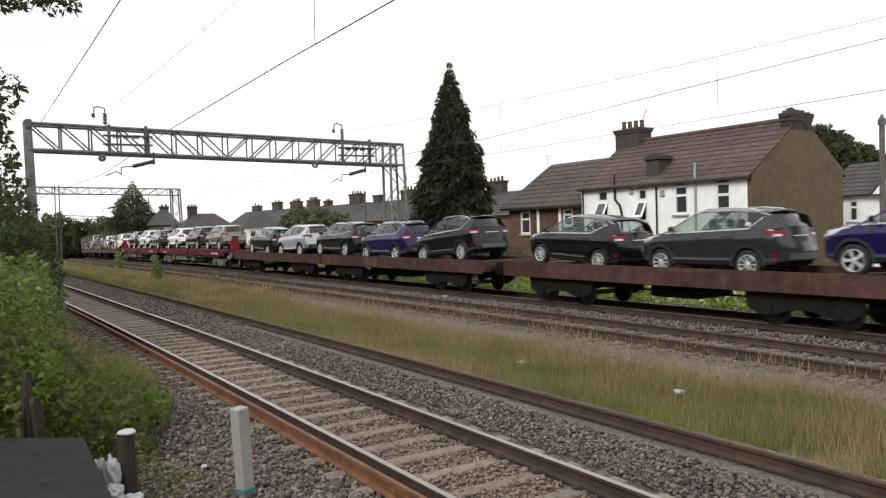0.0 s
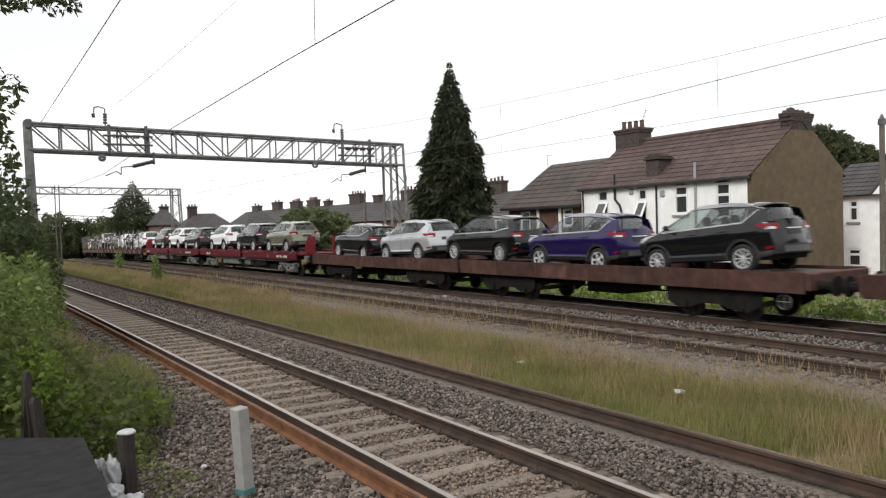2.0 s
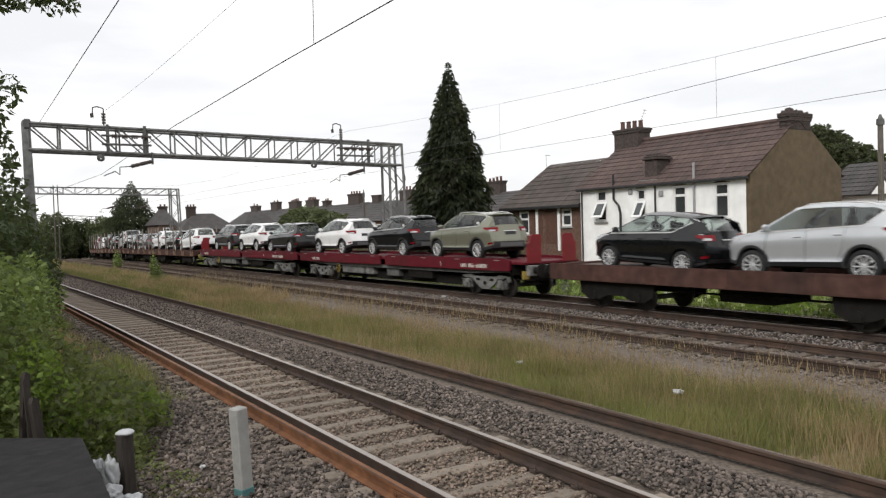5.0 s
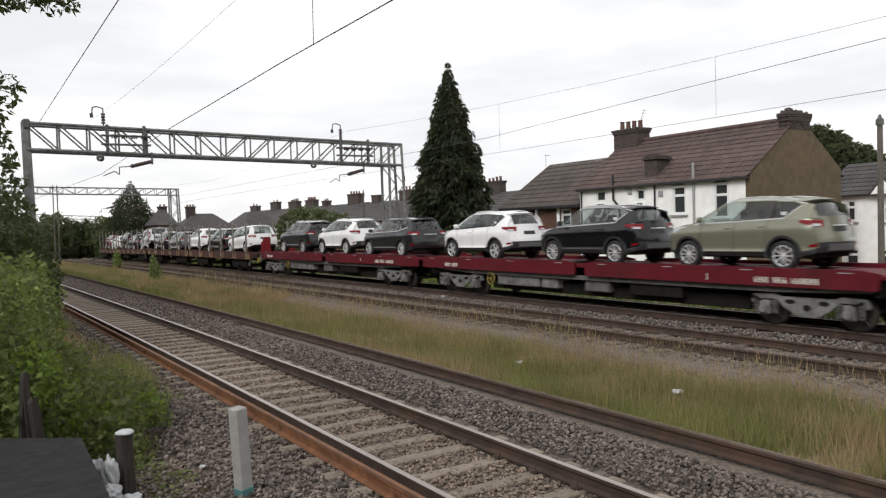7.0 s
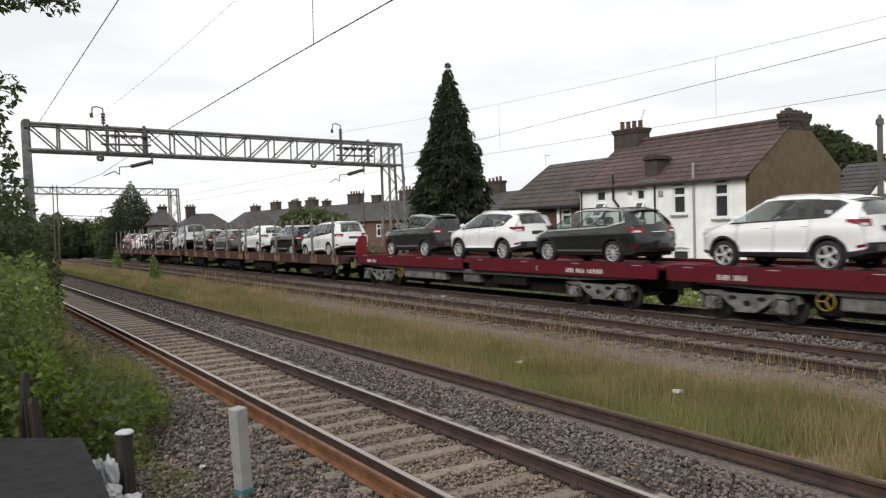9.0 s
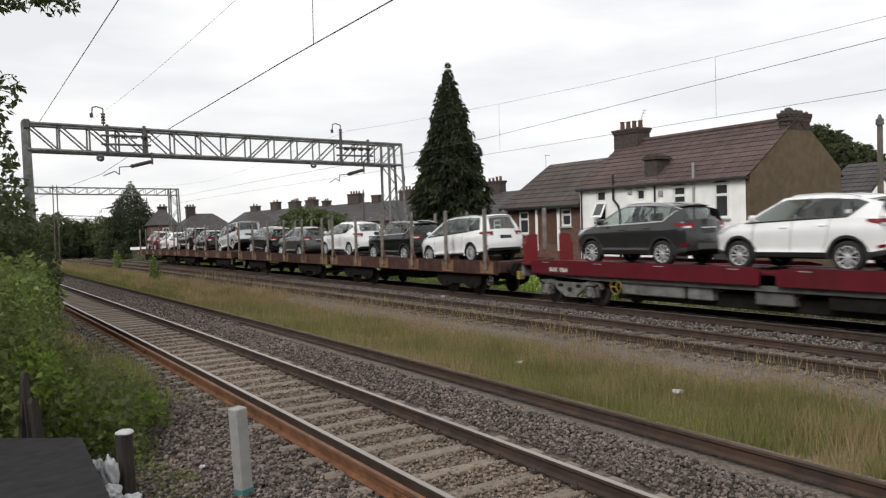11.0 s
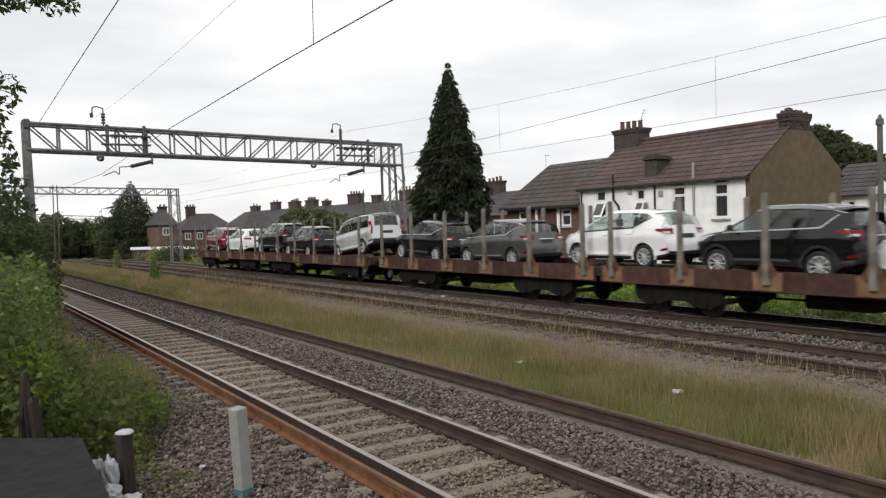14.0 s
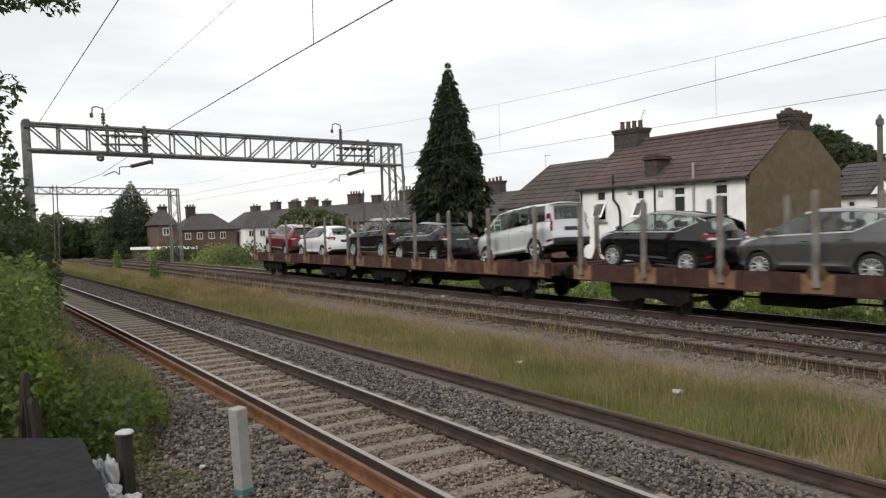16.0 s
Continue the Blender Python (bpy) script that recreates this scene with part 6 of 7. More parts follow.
def far_houses():
    """Brick houses with hipped roofs at the far bend."""
    for x0, x1, y, ze, zr, mt, label in ((20.7, 22.9, 99.5, 3.6, 5.6, "brick_far", "distant red brick house end"), (25.4, 33.0, 108, 2.9, 5.2, "brick_far", "distant low brick house with hipped slate roof"), (33.6, 38.6, 106, 3.0, 5.3, "render_white", "distant pale house with slate roof")):
        top = empty("distant_house", label, "house", "houses")
        bm = bmesh.new()
        box(bm, x0, x1, y, y + 7, -2, ze)
        part("wall", bm, mt, top)
        for k in range(max(1, int((x1 - x0) / 1.6))):
            a = x0 + 0.5 + k * 1.6
            bm = bmesh.new()
            box(bm, a, a + 0.8, y - 0.04, y + 0.02, ze - 1.3, ze - 0.35, 0.01)
            w = part("window", bm, "upvc", top)
            bm = bmesh.new()
            box(bm, a + 0.08, a + 0.36, y - 0.055, y - 0.045, ze - 1.2, ze - 0.45)
            box(bm, a + 0.44, a + 0.72, y - 0.055, y - 0.045, ze - 1.2, ze - 0.45)
            part("pane", bm, "win_glass", w)
        bm = bmesh.new()
        xm = (x1 - x0) * 0.32
        vs = [bm.verts.new(v) for v in ((x0 - 0.3, y - 0.3, ze), (x1 + 0.3, y - 0.3, ze), (x1 + 0.3, y + 7.3, ze), (x0 - 0.3, y + 7.3, ze), (x0 + xm, y + 3, zr), (x1 - xm, y + 3, zr))]
        for q in ((0, 1, 5, 4), (1, 2, 5), (2, 3, 4, 5), (3, 0, 4), (0, 3, 2, 1)):
            bm.faces.new([vs[i] for i in q])
        bmesh.ops.recalc_face_normals(bm, faces=bm.faces[:])
        part("roof", bm, "slate", top)
    chimney("chimney_stack", 22.0, 103, 1.0, 0.8, 4.2, 6.0, 2, "distant brick chimney stack", None, "brick_dark", 31)
    chimney("chimney_stack", 27.5, 111, 1.2, 0.8, 4.0, 6.2, 3, "distant brick chimney stack", None, "brick_dark", 32)
    # low white flat roof beyond the line
    top = empty("low_shed", "low shed with a pale flat roof behind the line", "shed")
    bm = bmesh.new()
    prism(bm, [(17.9, 101.5), (23.0, 93.2), (23.7, 93.6), (18.6, 102.0)], -2.2, 0.62, axis=2)
    part("wall", bm, "brick_dark", top)
    bm = bmesh.new()
    prism(bm, [(17.7, 101.5), (22.95, 92.9), (23.85, 93.6), (18.65, 102.2)], 0.62, 0.95, axis=2)
    part("roof", bm, "render_white", top)


white_house()
brick_house()
side_house()
terrace()
far_houses()
pole(30.0, 16.32, 6.25, -1.5, 0.10, "dark wooden telegraph pole beside the gable")
pole(24.0, 41.5, 2.55, -1.2, 0.06, "short pale post behind the line")
for sx, sy, zt in ((20.6, 36.9, 5.4), (18.9, 38.5, 4.6)):
    pole(sx, sy, zt, -0.6, 0.045, "slim grey lineside post beside the gantry")


# ---------------------------------------------------------------- plants
def card_cloud(pos, size, rng, droop=0.0, aspect=0.55, spread=1.0, out=None):
    """Folded leaves at the given places: two triangles each."""
    n = len(pos)
    a = rng.uniform(0, 2 * np.pi, n)
    el = rng.uniform(-1.0, 0.9, n) * spread - droop
    d = np.stack([np.cos(a) * np.cos(el), np.sin(a) * np.cos(el), np.sin(el)], 1)
    if out is not None:
        d = d * 0.6 + out
        d /= np.linalg.norm(d, axis=1, keepdims=True) + 1e-9
    s = np.cross(d, rng.normal(size=(n, 3)))
    s /= np.linalg.norm(s, axis=1, keepdims=True) + 1e-9
    L = (size * rng.uniform(0.6, 1.35, n))[:, None]
    w = L * aspect * 0.5
    up = np.cross(s, d)
    v = np.stack([pos, pos + d * L * 0.45 + s * w + up * L * 0.08, pos + d * L, pos + d * L * 0.45 - s * w + up * L * 0.08], 1).reshape(-1, 3)
    i = np.arange(n)[:, None] * 4
    f = np.concatenate([i + [[0, 1, 2]], i + [[0, 2, 3]]], 1).reshape(-1, 3)
    return v, f


def tri_mesh(name, V, F, material):
    me = bpy.data.meshes.new(name)
    me.vertices.add(len(V))
    me.vertices.foreach_set("co", np.asarray(V, np.float32).ravel())
    me.loops.add(F.size)
    me.loops.foreach_set("vertex_index", F.astype(np.int32).ravel())
    me.polygons.add(len(F))
    me.polygons.foreach_set("loop_start", np.arange(0, F.size, 3, dtype=np.int32))
    me.update()
    me.materials.append(M[material])
    return me


def clump_points(clumps, density, rng, gaps=0.35):
    """Points in the outer shells of uneven blobs."""
    out = []
    for c, r in clumps:
        n = int(density * (r[0] * r[1] + r[1] * r[2] + r[0] * r[2]))
        d = rng.normal(size=(n, 3))
        d /= np.linalg.norm(d, axis=1, keepdims=True)
        k = 0.62 + 0.42 * rng.random(n) ** 0.6
        bump = np.array([noise.noise((v[0] * 2.3 + c[0], v[1] * 2.3 + c[1], v[2] * 2.3 + c[2])) for v in d])
        keep = rng.random(n) > gaps * (bump < -0.12)
        p = np.array(c) + d * np.array(r) * (k * (1 + 0.38 * bump))[:, None]
        out.append(p[keep])
    return np.concatenate(out)


def bush(name, label, category, clumps, material, leaf, density, seed, stems=(), aspect=0.6, group="bushes", gaps=0.35):
    rng = np.random.default_rng(seed)
    top = empty(name, label, category, group)
    p = clump_points(clumps, density, rng, gaps)
    v, f = card_cloud(p, leaf, rng, droop=0.15, aspect=aspect)
    part("foliage", tri_mesh("foliage", v, f, material), None, top)
    if stems:
        bm = bmesh.new()
        for a, b, r in stems:
            bar(bm, a, b, r, 6, r * 0.55)
        part("stem", bm, "bark", top)
    return top


def tree(label, x, y, base, height, clumps, material, leaf, density, seed, trunk=0.2):
    rng = random.Random(seed)
    stems = [((x, y, base), (x, y, base + height * 0.55), trunk)]
    for c, r in clumps:
        stems.append(((x, y, base + height * rng.uniform(0.25, 0.5)), tuple(c), trunk * 0.45))
    nrng = np.random.default_rng(seed)
    top = empty("tree", label, "tree", "trees")
    bm = bmesh.new()
    bar(bm, *stems[0][:2], trunk, 8, trunk * 0.6)
    part("trunk", bm, "bark", top)
    bm = bmesh.new()
    for a, b, r in stems[1:]:
        bar(bm, a, b, r, 5, r * 0.4)
    part("limb", bm, "bark", top)
    v, f = card_cloud(clump_points(clumps, density, nrng), leaf, nrng, droop=0.2, aspect=0.6)
    part("crown", tri_mesh("crown", v, f, material), None, top)


def cypress(label, x, y, base, height, radius, sprays, seed, leaf=0.42):
    """Tall conifer: drooping sprays round a tapered trunk, with a ragged outline."""
    rng = np.random.default_rng(seed)
    top = empty("cypress_tree", label, "tree", "trees")
    bm = bmesh.new()
    bar(bm, (x, y, base), (x, y, base + height * 0.97), 0.28, 8, 0.03)
    part("trunk", bm, "bark", top)
    pos, out = [], []
    for _ in range(sprays):
        t = rng.random() * 0.99
        if rng.random() > (1 - t) * 1.1 + 0.02:
            continue
        a = rng.uniform(0, 2 * np.pi)
        env = radius * (min((1 - t) ** 0.72, (1 - t) * 1.45)) * 0.95
        if t < 0.12:
            env *= 0.86 + t * 1.2
        lobe = 1 + 0.38 * noise.noise((math.cos(a) * 1.7, math.sin(a) * 1.7, t * 11 + seed)) + 0.30 * noise.noise((math.cos(a) * 5, math.sin(a) * 5, t * 30))
        k = (0.2 + 0.8 * rng.random() ** 0.5) * lobe
        r = max(0.05, env * k)
        pos.append((x + r * math.cos(a), y + r * math.sin(a), base + 0.6 + t * (height - 0.6)))
        out.append((math.cos(a) * 0.55, math.sin(a) * 0.55, -0.75 if t < 0.97 else 0.4))
    tall = np.clip((np.array(pos)[:, 2] - base) / height, 0, 1)
    V, F = card_cloud(np.array(pos), leaf * (0.35 + 0.65 * (1 - tall) ** 0.6), rng, aspect=0.34, out=np.array(out))
    part("foliage", tri_mesh("foliage", V, F, "cypress"), None, top)


cypress("tall dark green cypress behind the railway", 25.2, 39.35, -1.0, 13.3, 2.9, 70000, 3, 0.48)
cypress("dark conifer beside the far gantry", 19.5, 110.0, -1.6, 11.3, 5.1, 46000, 9, 0.5)
tree("broad leafy tree behind the train", 24.0, 58.5, -1.2, 4.0, [((24, 56, 2.7), (1.6, 2.2, 1.2)), ((24, 59.5, 3.0), (1.8, 2.6, 1.3)), ((24.2, 62, 2.6), (1.6, 2.0, 1.1)), ((23.6, 58, 1.6), (1.8, 3.6, 1.3))], "leaf_far", 0.30, 420, 21)
tree("leafy trees behind the roofs", 46, 27, -1, 7, [((46, 28.9, 6.9), (1.5, 0.75, 1.2)), ((46, 27.9, 6.4), (1.5, 0.8, 1.25)), ((45.5, 27.0, 5.7), (1.5, 0.8, 1.1)), ((46.4, 26.2, 5.6), (1.5, 0.7, 0.95)), ((46, 25.4, 5.2), (1.4, 0.7, 0.85)), ((46, 27, 4.6), (1.8, 2.6, 1.3)), ((46.2, 24.6, 4.9), (1.4, 0.6, 0.6))], "leaf_far", 0.26, 560, 22)
for i, (cx, cy, h, r) in enumerate(((13.5, 148, 8.8, 3.2), (18.2, 150, 7.6, 3.0), (9.5, 140, 7.2, 3.0), (6.0, 150, 6.0, 3.5), (22.5, 148, 8.2, 3.6), (1.0, 150, 7.0, 4.0))):
    tree("distant leafy tree at the bend of the line", cx, cy, -2.3, h, [((cx, cy, h * 0.55 - 2), (r, r, h * 0.42)), ((cx + r * 0.5, cy, h * 0.35 - 2), (r * 0.8, r, h * 0.35)), ((cx - r * 0.5, cy + 1, h * 0.4 - 2), (r * 0.8, r, h * 0.36))], "leaf_far" if i in (0, 2, 4) else "leaf_dark", 0.36, 230, 40 + i)
# bank behind the train
rng_b = random.Random(8)
for i in range(16):
    y0 = 7 + i * 3.4
    clumps = []
    for _ in range(9):
        y, u = y0 + rng_b.uniform(-1.9, 1.9), rng_b.uniform(19.7, 23.5)
        hh = rng_b.uniform(0.3, 0.62) + (0.25 if u > 21.5 else 0)
        clumps.append(((u + bend(y), y, -0.75 - 0.06 * (u - 19.5) + hh * 0.7), (rng_b.uniform(0.6, 1.1), rng_b.uniform(0.7, 1.3), hh)))
    bush("bramble_bank", "bright green brambles and weeds along the back of the line", "bush", clumps, ("leaf_bright", "leaf_bush", "leaf_bright", "leaf_bramble")[i % 4], 0.2, 170, 60 + i, gaps=0.75)
for i in range(9):
    y0 = 62 + i * 8
    clumps = []
    for _ in range(8):
        y, u = y0 + rng_b.uniform(-4, 4), rng_b.uniform(20.2, 25)
        hh = rng_b.uniform(0.5, 1.0) + (0.5 if y < 92 else 0.0)
        clumps.append(((u + bend(y), y, -0.9 + fall(y) + hh * 0.7), (rng_b.uniform(0.9, 1.6), rng_b.uniform(1.2, 2.4), hh)))
    bush("weedy_bank", "green weeds and pale shrubs on the bank", "bush", clumps, "leaf_bramble" if i % 3 else "leaf_far", 0.28, 80, 90 + i, gaps=0.7)
for i, (y, u, hh) in enumerate(((42.5, 22.6, 1.5), (46.5, 23.0, 1.7), (51, 22.5, 1.3), (36.5, 24.6, 1.6), (33, 25.0, 1.3))):
    bush("garden_shrub", "rounded garden shrub behind the line", "bush", [((u, y, 0.0), (1.0, 1.5, hh)), ((u, y + 1.2, -0.2), (0.9, 1.3, hh * 0.8))], "leaf_far", 0.16, 330, 120 + i)

# hedge and brambles by the camera
bush("bramble_bush", "bright bramble and bindweed tangle beside the ballast", "bush", [((1.25, 11.3, 0.05), (0.75, 1.2, 0.75)), ((1.85, 12.4, -0.12), (0.65, 1.3, 0.55)), ((0.75, 12.2, 0.45), (0.75, 1.1, 0.85)), ((2.25, 13.2, -0.25), (0.5, 1.2, 0.34)), ((1.55, 10.4, -0.22), (0.45, 0.6, 0.32))], "leaf_bramble", 0.095, 1500, 201, gaps=0.9,
     stems=(((1.2, 11.2, -0.5), (1.15, 11.0, 0.7), 0.02), ((0.9, 12.0, -0.5), (0.8, 11.8, 1.2), 0.02), ((1.8, 12.3, -0.5), (2.0, 12.0, 0.3), 0.015)))
bush("hedge", "dense green hedge overgrown with creepers", "bush", [((0.25, 12.2, 0.75), (0.7, 1.3, 0.85)), ((0.2, 14.5, 1.1), (0.9, 1.6, 1.1)), ((0.75, 17.5, 1.0), (0.85, 2.0, 1.25)), ((-0.4, 12.5, 1.3), (0.8, 1.6, 1.2)), ((0.15, 10.6, 0.35), (0.5, 0.8, 0.6))], "leaf_bush", 0.105, 1150, 202, gaps=0.9,
     stems=(((0.2, 12, -0.5), (0.3, 12, 1.4), 0.03), ((0.6, 17, -0.5), (0.8, 17, 2.0), 0.04)))
bush("hedge", "tall dark leafy shrub by the mast", "bush", [((0.85, 21.5, 1.5), (1.1, 2.2, 1.65)), ((1.3, 25.5, 1.1), (0.95, 2.6, 1.5)), ((0.2, 20, 2.2), (1.0, 2.2, 1.7)), ((1.2, 29.5, 0.8), (1.0, 2.6, 1.3))], "leaf_dark", 0.15, 750, 203,
     stems=(((0.9, 21, -0.5), (0.9, 21.5, 2.4), 0.05), ((1.2, 25, -0.5), (1.3, 25.5, 2.0), 0.05)))
bush("weed_patch", "low green weeds growing through the ballast", "bush", [((2.0, 9.0, -0.34), (0.30, 0.35, 0.15)), ((1.75, 8.6, -0.38), (0.3, 0.3, 0.13)), ((1.65, 9.6, -0.32), (0.35, 0.5, 0.2))], "leaf_bramble", 0.055, 1800, 204, gaps=0.7)
bush("bindweed", "yellow-green bindweed draped over the hedge", "bush", [((0.95, 10.9, 0.35), (0.3, 0.5, 0.5)), ((0.72, 11.2, 0.85), (0.28, 0.5, 0.35)), ((1.35, 10.7, 0.1), (0.35, 0.4, 0.3)), ((1.9, 11.6, 0.1), (0.4, 0.6, 0.25))], "leaf_bright", 0.085, 1300, 205, gaps=0.85, stems=(((0.9, 10.8, -0.5), (0.95, 10.9, 0.6), 0.012), ((1.4, 10.7, -0.5), (1.35, 10.7, 0.3), 0.010)))
# branches that hang into the picture from a tree beside the camera
top_tree = empty("overhanging_tree", "leafy tree hanging in beside the camera", "tree", "trees")
trng = np.random.default_rng(77)
clumps = [((0.55, 9.0, 5.08), (0.42, 0.4, 0.16)), ((0.95, 9.1, 5.02), (0.22, 0.3, 0.07)), ((0.25, 9.0, 4.98), (0.3, 0.3, 0.14)), ((0.38, 9.0, 4.08), (0.20, 0.3, 0.20)), ((0.32, 9.2, 3.90), (0.16, 0.3, 0.16)), ((0.34, 9.6, 3.45), (0.24, 0.4, 0.26)), ((0.38, 9.8, 3.12), (0.28, 0.4, 0.28)), ((0.22, 9.8, 3.7), (0.24, 0.4, 0.22)), ((0.46, 10.2, 2.85), (0.27, 0.5, 0.24))]
v, f = card_cloud(clump_points(clumps, 900, trng, 0.6), 0.095, trng, droop=0.35, aspect=0.5)
part("foliage", tri_mesh("foliage", v, f, "leaf_dark"), None, top_tree)
bm = bmesh.new()
bar(bm, (-2.6, 9.5, -0.5), (-2.4, 9.5, 4.2), 0.16, 8, 0.11)
part("trunk", bm, "bark", top_tree)
for a, b in (((-2.4, 9.5, 4.0), (0.6, 9.0, 5.08)), ((-2.4, 9.5, 3.2), (0.32, 9.0, 4.0)), ((-2.4, 9.5, 2.6), (0.3, 9.8, 3.2)), ((0.6, 9.0, 5.08), (1.1, 9.1, 5.0))):
    bm = bmesh.new()
    bar(bm, a, b, 0.035, 6, 0.008)
    part("branch", bm, "bark", top_tree)
# saplings in the grass
for x, y, h in ((9.25, 46.0, 1.75), (11.0, 69.5, 1.7)):
    bush("sapling", "small green sapling standing in the grass", "bush", [((x, y, fall(y) - 0.4 + h * 0.5), (0.26, 0.26, h * 0.5)), ((x + 0.1, y, fall(y) - 0.3 + h * 0.3), (0.34, 0.3, h * 0.28))], "leaf_bush", 0.13, 900, int(x * 10), stems=(((x, y, fall(y) - 0.5), (x, y, fall(y) + h - 0.5), 0.02),))


# ---------------------------------------------------------------- grass
def blades(name, label, count, place, h0, h1, width, material, seed, heads=0.0, lean=0.25):
    rng = np.random.default_rng(seed)
    u, y = place(rng, count)
    x = u + np.array([bend(q) for q in y])
    z = np.array([fall(q) for q in y]) - 0.42
    patch = np.array([noise.noise((a * 0.8, b * 0.5, seed)) for a, b in zip(u, y)])
    h = rng.uniform(h0, h1, count) * np.clip(1 + 1.1 * patch, 0.25, 1.5) * np.where(patch < -0.28, 0.4, 1.0)
    a = rng.uniform(0, 2 * np.pi, count)
    tip = np.stack([rng.normal(0, lean, count) * h, rng.normal(0, lean, count) * h, h], 1)
    s = np.stack([np.cos(a), np.sin(a), np.zeros(count)], 1) * (width * rng.uniform(0.6, 1.3, count))[:, None]
    p = np.stack([x, y, z], 1)
    midp = p + tip * np.array([0.35, 0.35, 0.55])
    if heads:
        V = np.stack([p - s, p + s, midp - s * 0.7, midp + s * 0.7, p + tip, p + tip * 0.8 - s * heads, p + tip * 0.8 + s * heads, p + tip * 1.12], 1).reshape(-1, 3)
        i = np.arange(count)[:, None] * 8
        F = np.concatenate([i + [[0, 1, 3]], i + [[0, 3, 2]], i + [[2, 3, 4]], i + [[5, 6, 7]]], 1).reshape(-1, 3)
    else:
        V = np.stack([p - s, p + s, midp - s * 0.7, midp + s * 0.7, p + tip], 1).reshape(-1, 3)
        i = np.arange(count)[:, None] * 5
        F = np.concatenate([i + [[0, 1, 3]], i + [[0, 3, 2]], i + [[2, 3, 4]]], 1).reshape(-1, 3)
    tagged(new(name, tri_mesh(name, V, F, material)), label, "grass", kind="stuff")


def strip_place(u0, u1, y0, y1, power=1.0):
    return lambda rng, n: (rng.uniform(u0, u1, n), y0 + (y1 - y0) * rng.random(n) ** power)


blades("green_grass", "green grass between the tracks", 46000, strip_place(7.42, 11.0, 4.5, 34, 1.4), 0.11, 0.34, 0.006, "grass", 1)
blades("green_grass", "green and yellow grass between the tracks, farther off", 45000, strip_place(7.5, 11.7, 34, 130, 1.3), 0.22, 0.42, 0.022, "grass", 2)
blades("dry_grass", "dry yellow grass among the green", 22000, strip_place(7.6, 11.6, 4.5, 34, 1.3), 0.15, 0.40, 0.005, "grass_dry", 3)
blades("dry_grass", "dry yellow grass along the far strip", 30000, strip_place(8.6, 11.8, 30, 130, 1.3), 0.25, 0.5, 0.018, "grass_dry", 4)
blades("seeding_grass", "tall dry stalks with seed heads beside the rusty track", 7500, strip_place(9.4, 12.3, 5, 46, 1.1), 0.25, 0.66, 0.0022, "grass_dry", 5, heads=3.2, lean=0.24)
blades("verge_grass", "tufts of grass between hedge and ballast", 17000, strip_place(1.4, 3.1, 13, 34, 1.2), 0.15, 0.42, 0.009, "grass", 6)
blades("verge_grass", "dry grass beside the hedge", 3500, strip_place(1.7, 2.7, 18, 30, 1.0), 0.3, 0.62, 0.009, "grass_dry", 7)
blades("bank_grass", "green weeds along the far bank", 9000, strip_place(19.4, 25.5, 6, 90, 1.2), 0.2, 0.45, 0.02, "leaf_bush", 8)
blades("track_weeds", "straw grass growing in the rusty track", 900, strip_place(12.9, 14.0, 6, 60, 1.2), 0.2, 0.35, 0.006, "grass_dry", 9)


# ---------------------------------------------------------------- lineside clutter
def marker_post():
    top = empty("marker_post", "square grey concrete marker post with teal foot band", "post")
    bm = bmesh.new()
    box(bm, -0.075, 0.075, -0.07, 0.07, -0.5, 0.98, 0.012)
    part("shaft", bm, "post_concrete", top)
    bm = bmesh.new()
    box(bm, -0.082, 0.082, -0.077, 0.077, 0.04, 0.13, 0.012)
    part("band", bm, "teal", top, "teal painted band")
    top.matrix_basis = pose(2.43, 8.02, -0.27, 0.5, -3.2, 20)


def dark_stump():
    top = empty("timber_post", "dark weathered timber post with pale cap", "post")
    bm = bmesh.new()
    box(bm, -0.075, 0.075, -0.06, 0.06, -0.4, 0.66, 0.012)
    part("shaft", bm, "timber_dark", top)
    bm = bmesh.new()
    tmp = bmesh.new()
    bmesh.ops.create_icosphere(tmp, subdivisions=2, radius=0.1)
    for v in tmp.verts:
        v.co.z *= 0.35
        v.co *= 1 + 0.2 * noise.noise(v.co * 9)
    merge(bm, tmp, 0, pose(0.01, 0, 0.67))
    part("cap", bm, "bag", top)
    top.matrix_basis = pose(1.43, 8.96, -0.27, 0, -1.5, 25)


def fence_post(x, y, z0, z1, w, turn, tilt):
    bm = bmesh.new()
    prism(bm, [(-w, z0 - 0.4), (-w, z1 - 0.06), (-w * 0.3, z1), (w * 0.8, z1 - 0.03), (w, z0 - 0.4)], -0.03, 0.03, axis=1)
    ob = part("fence_post", bm, "timber_dark", m=pose(x, y, 0, 0, tilt, turn))
    tagged(ob, "broken grey weathered fence post in the hedge", "fence post", "fence posts")


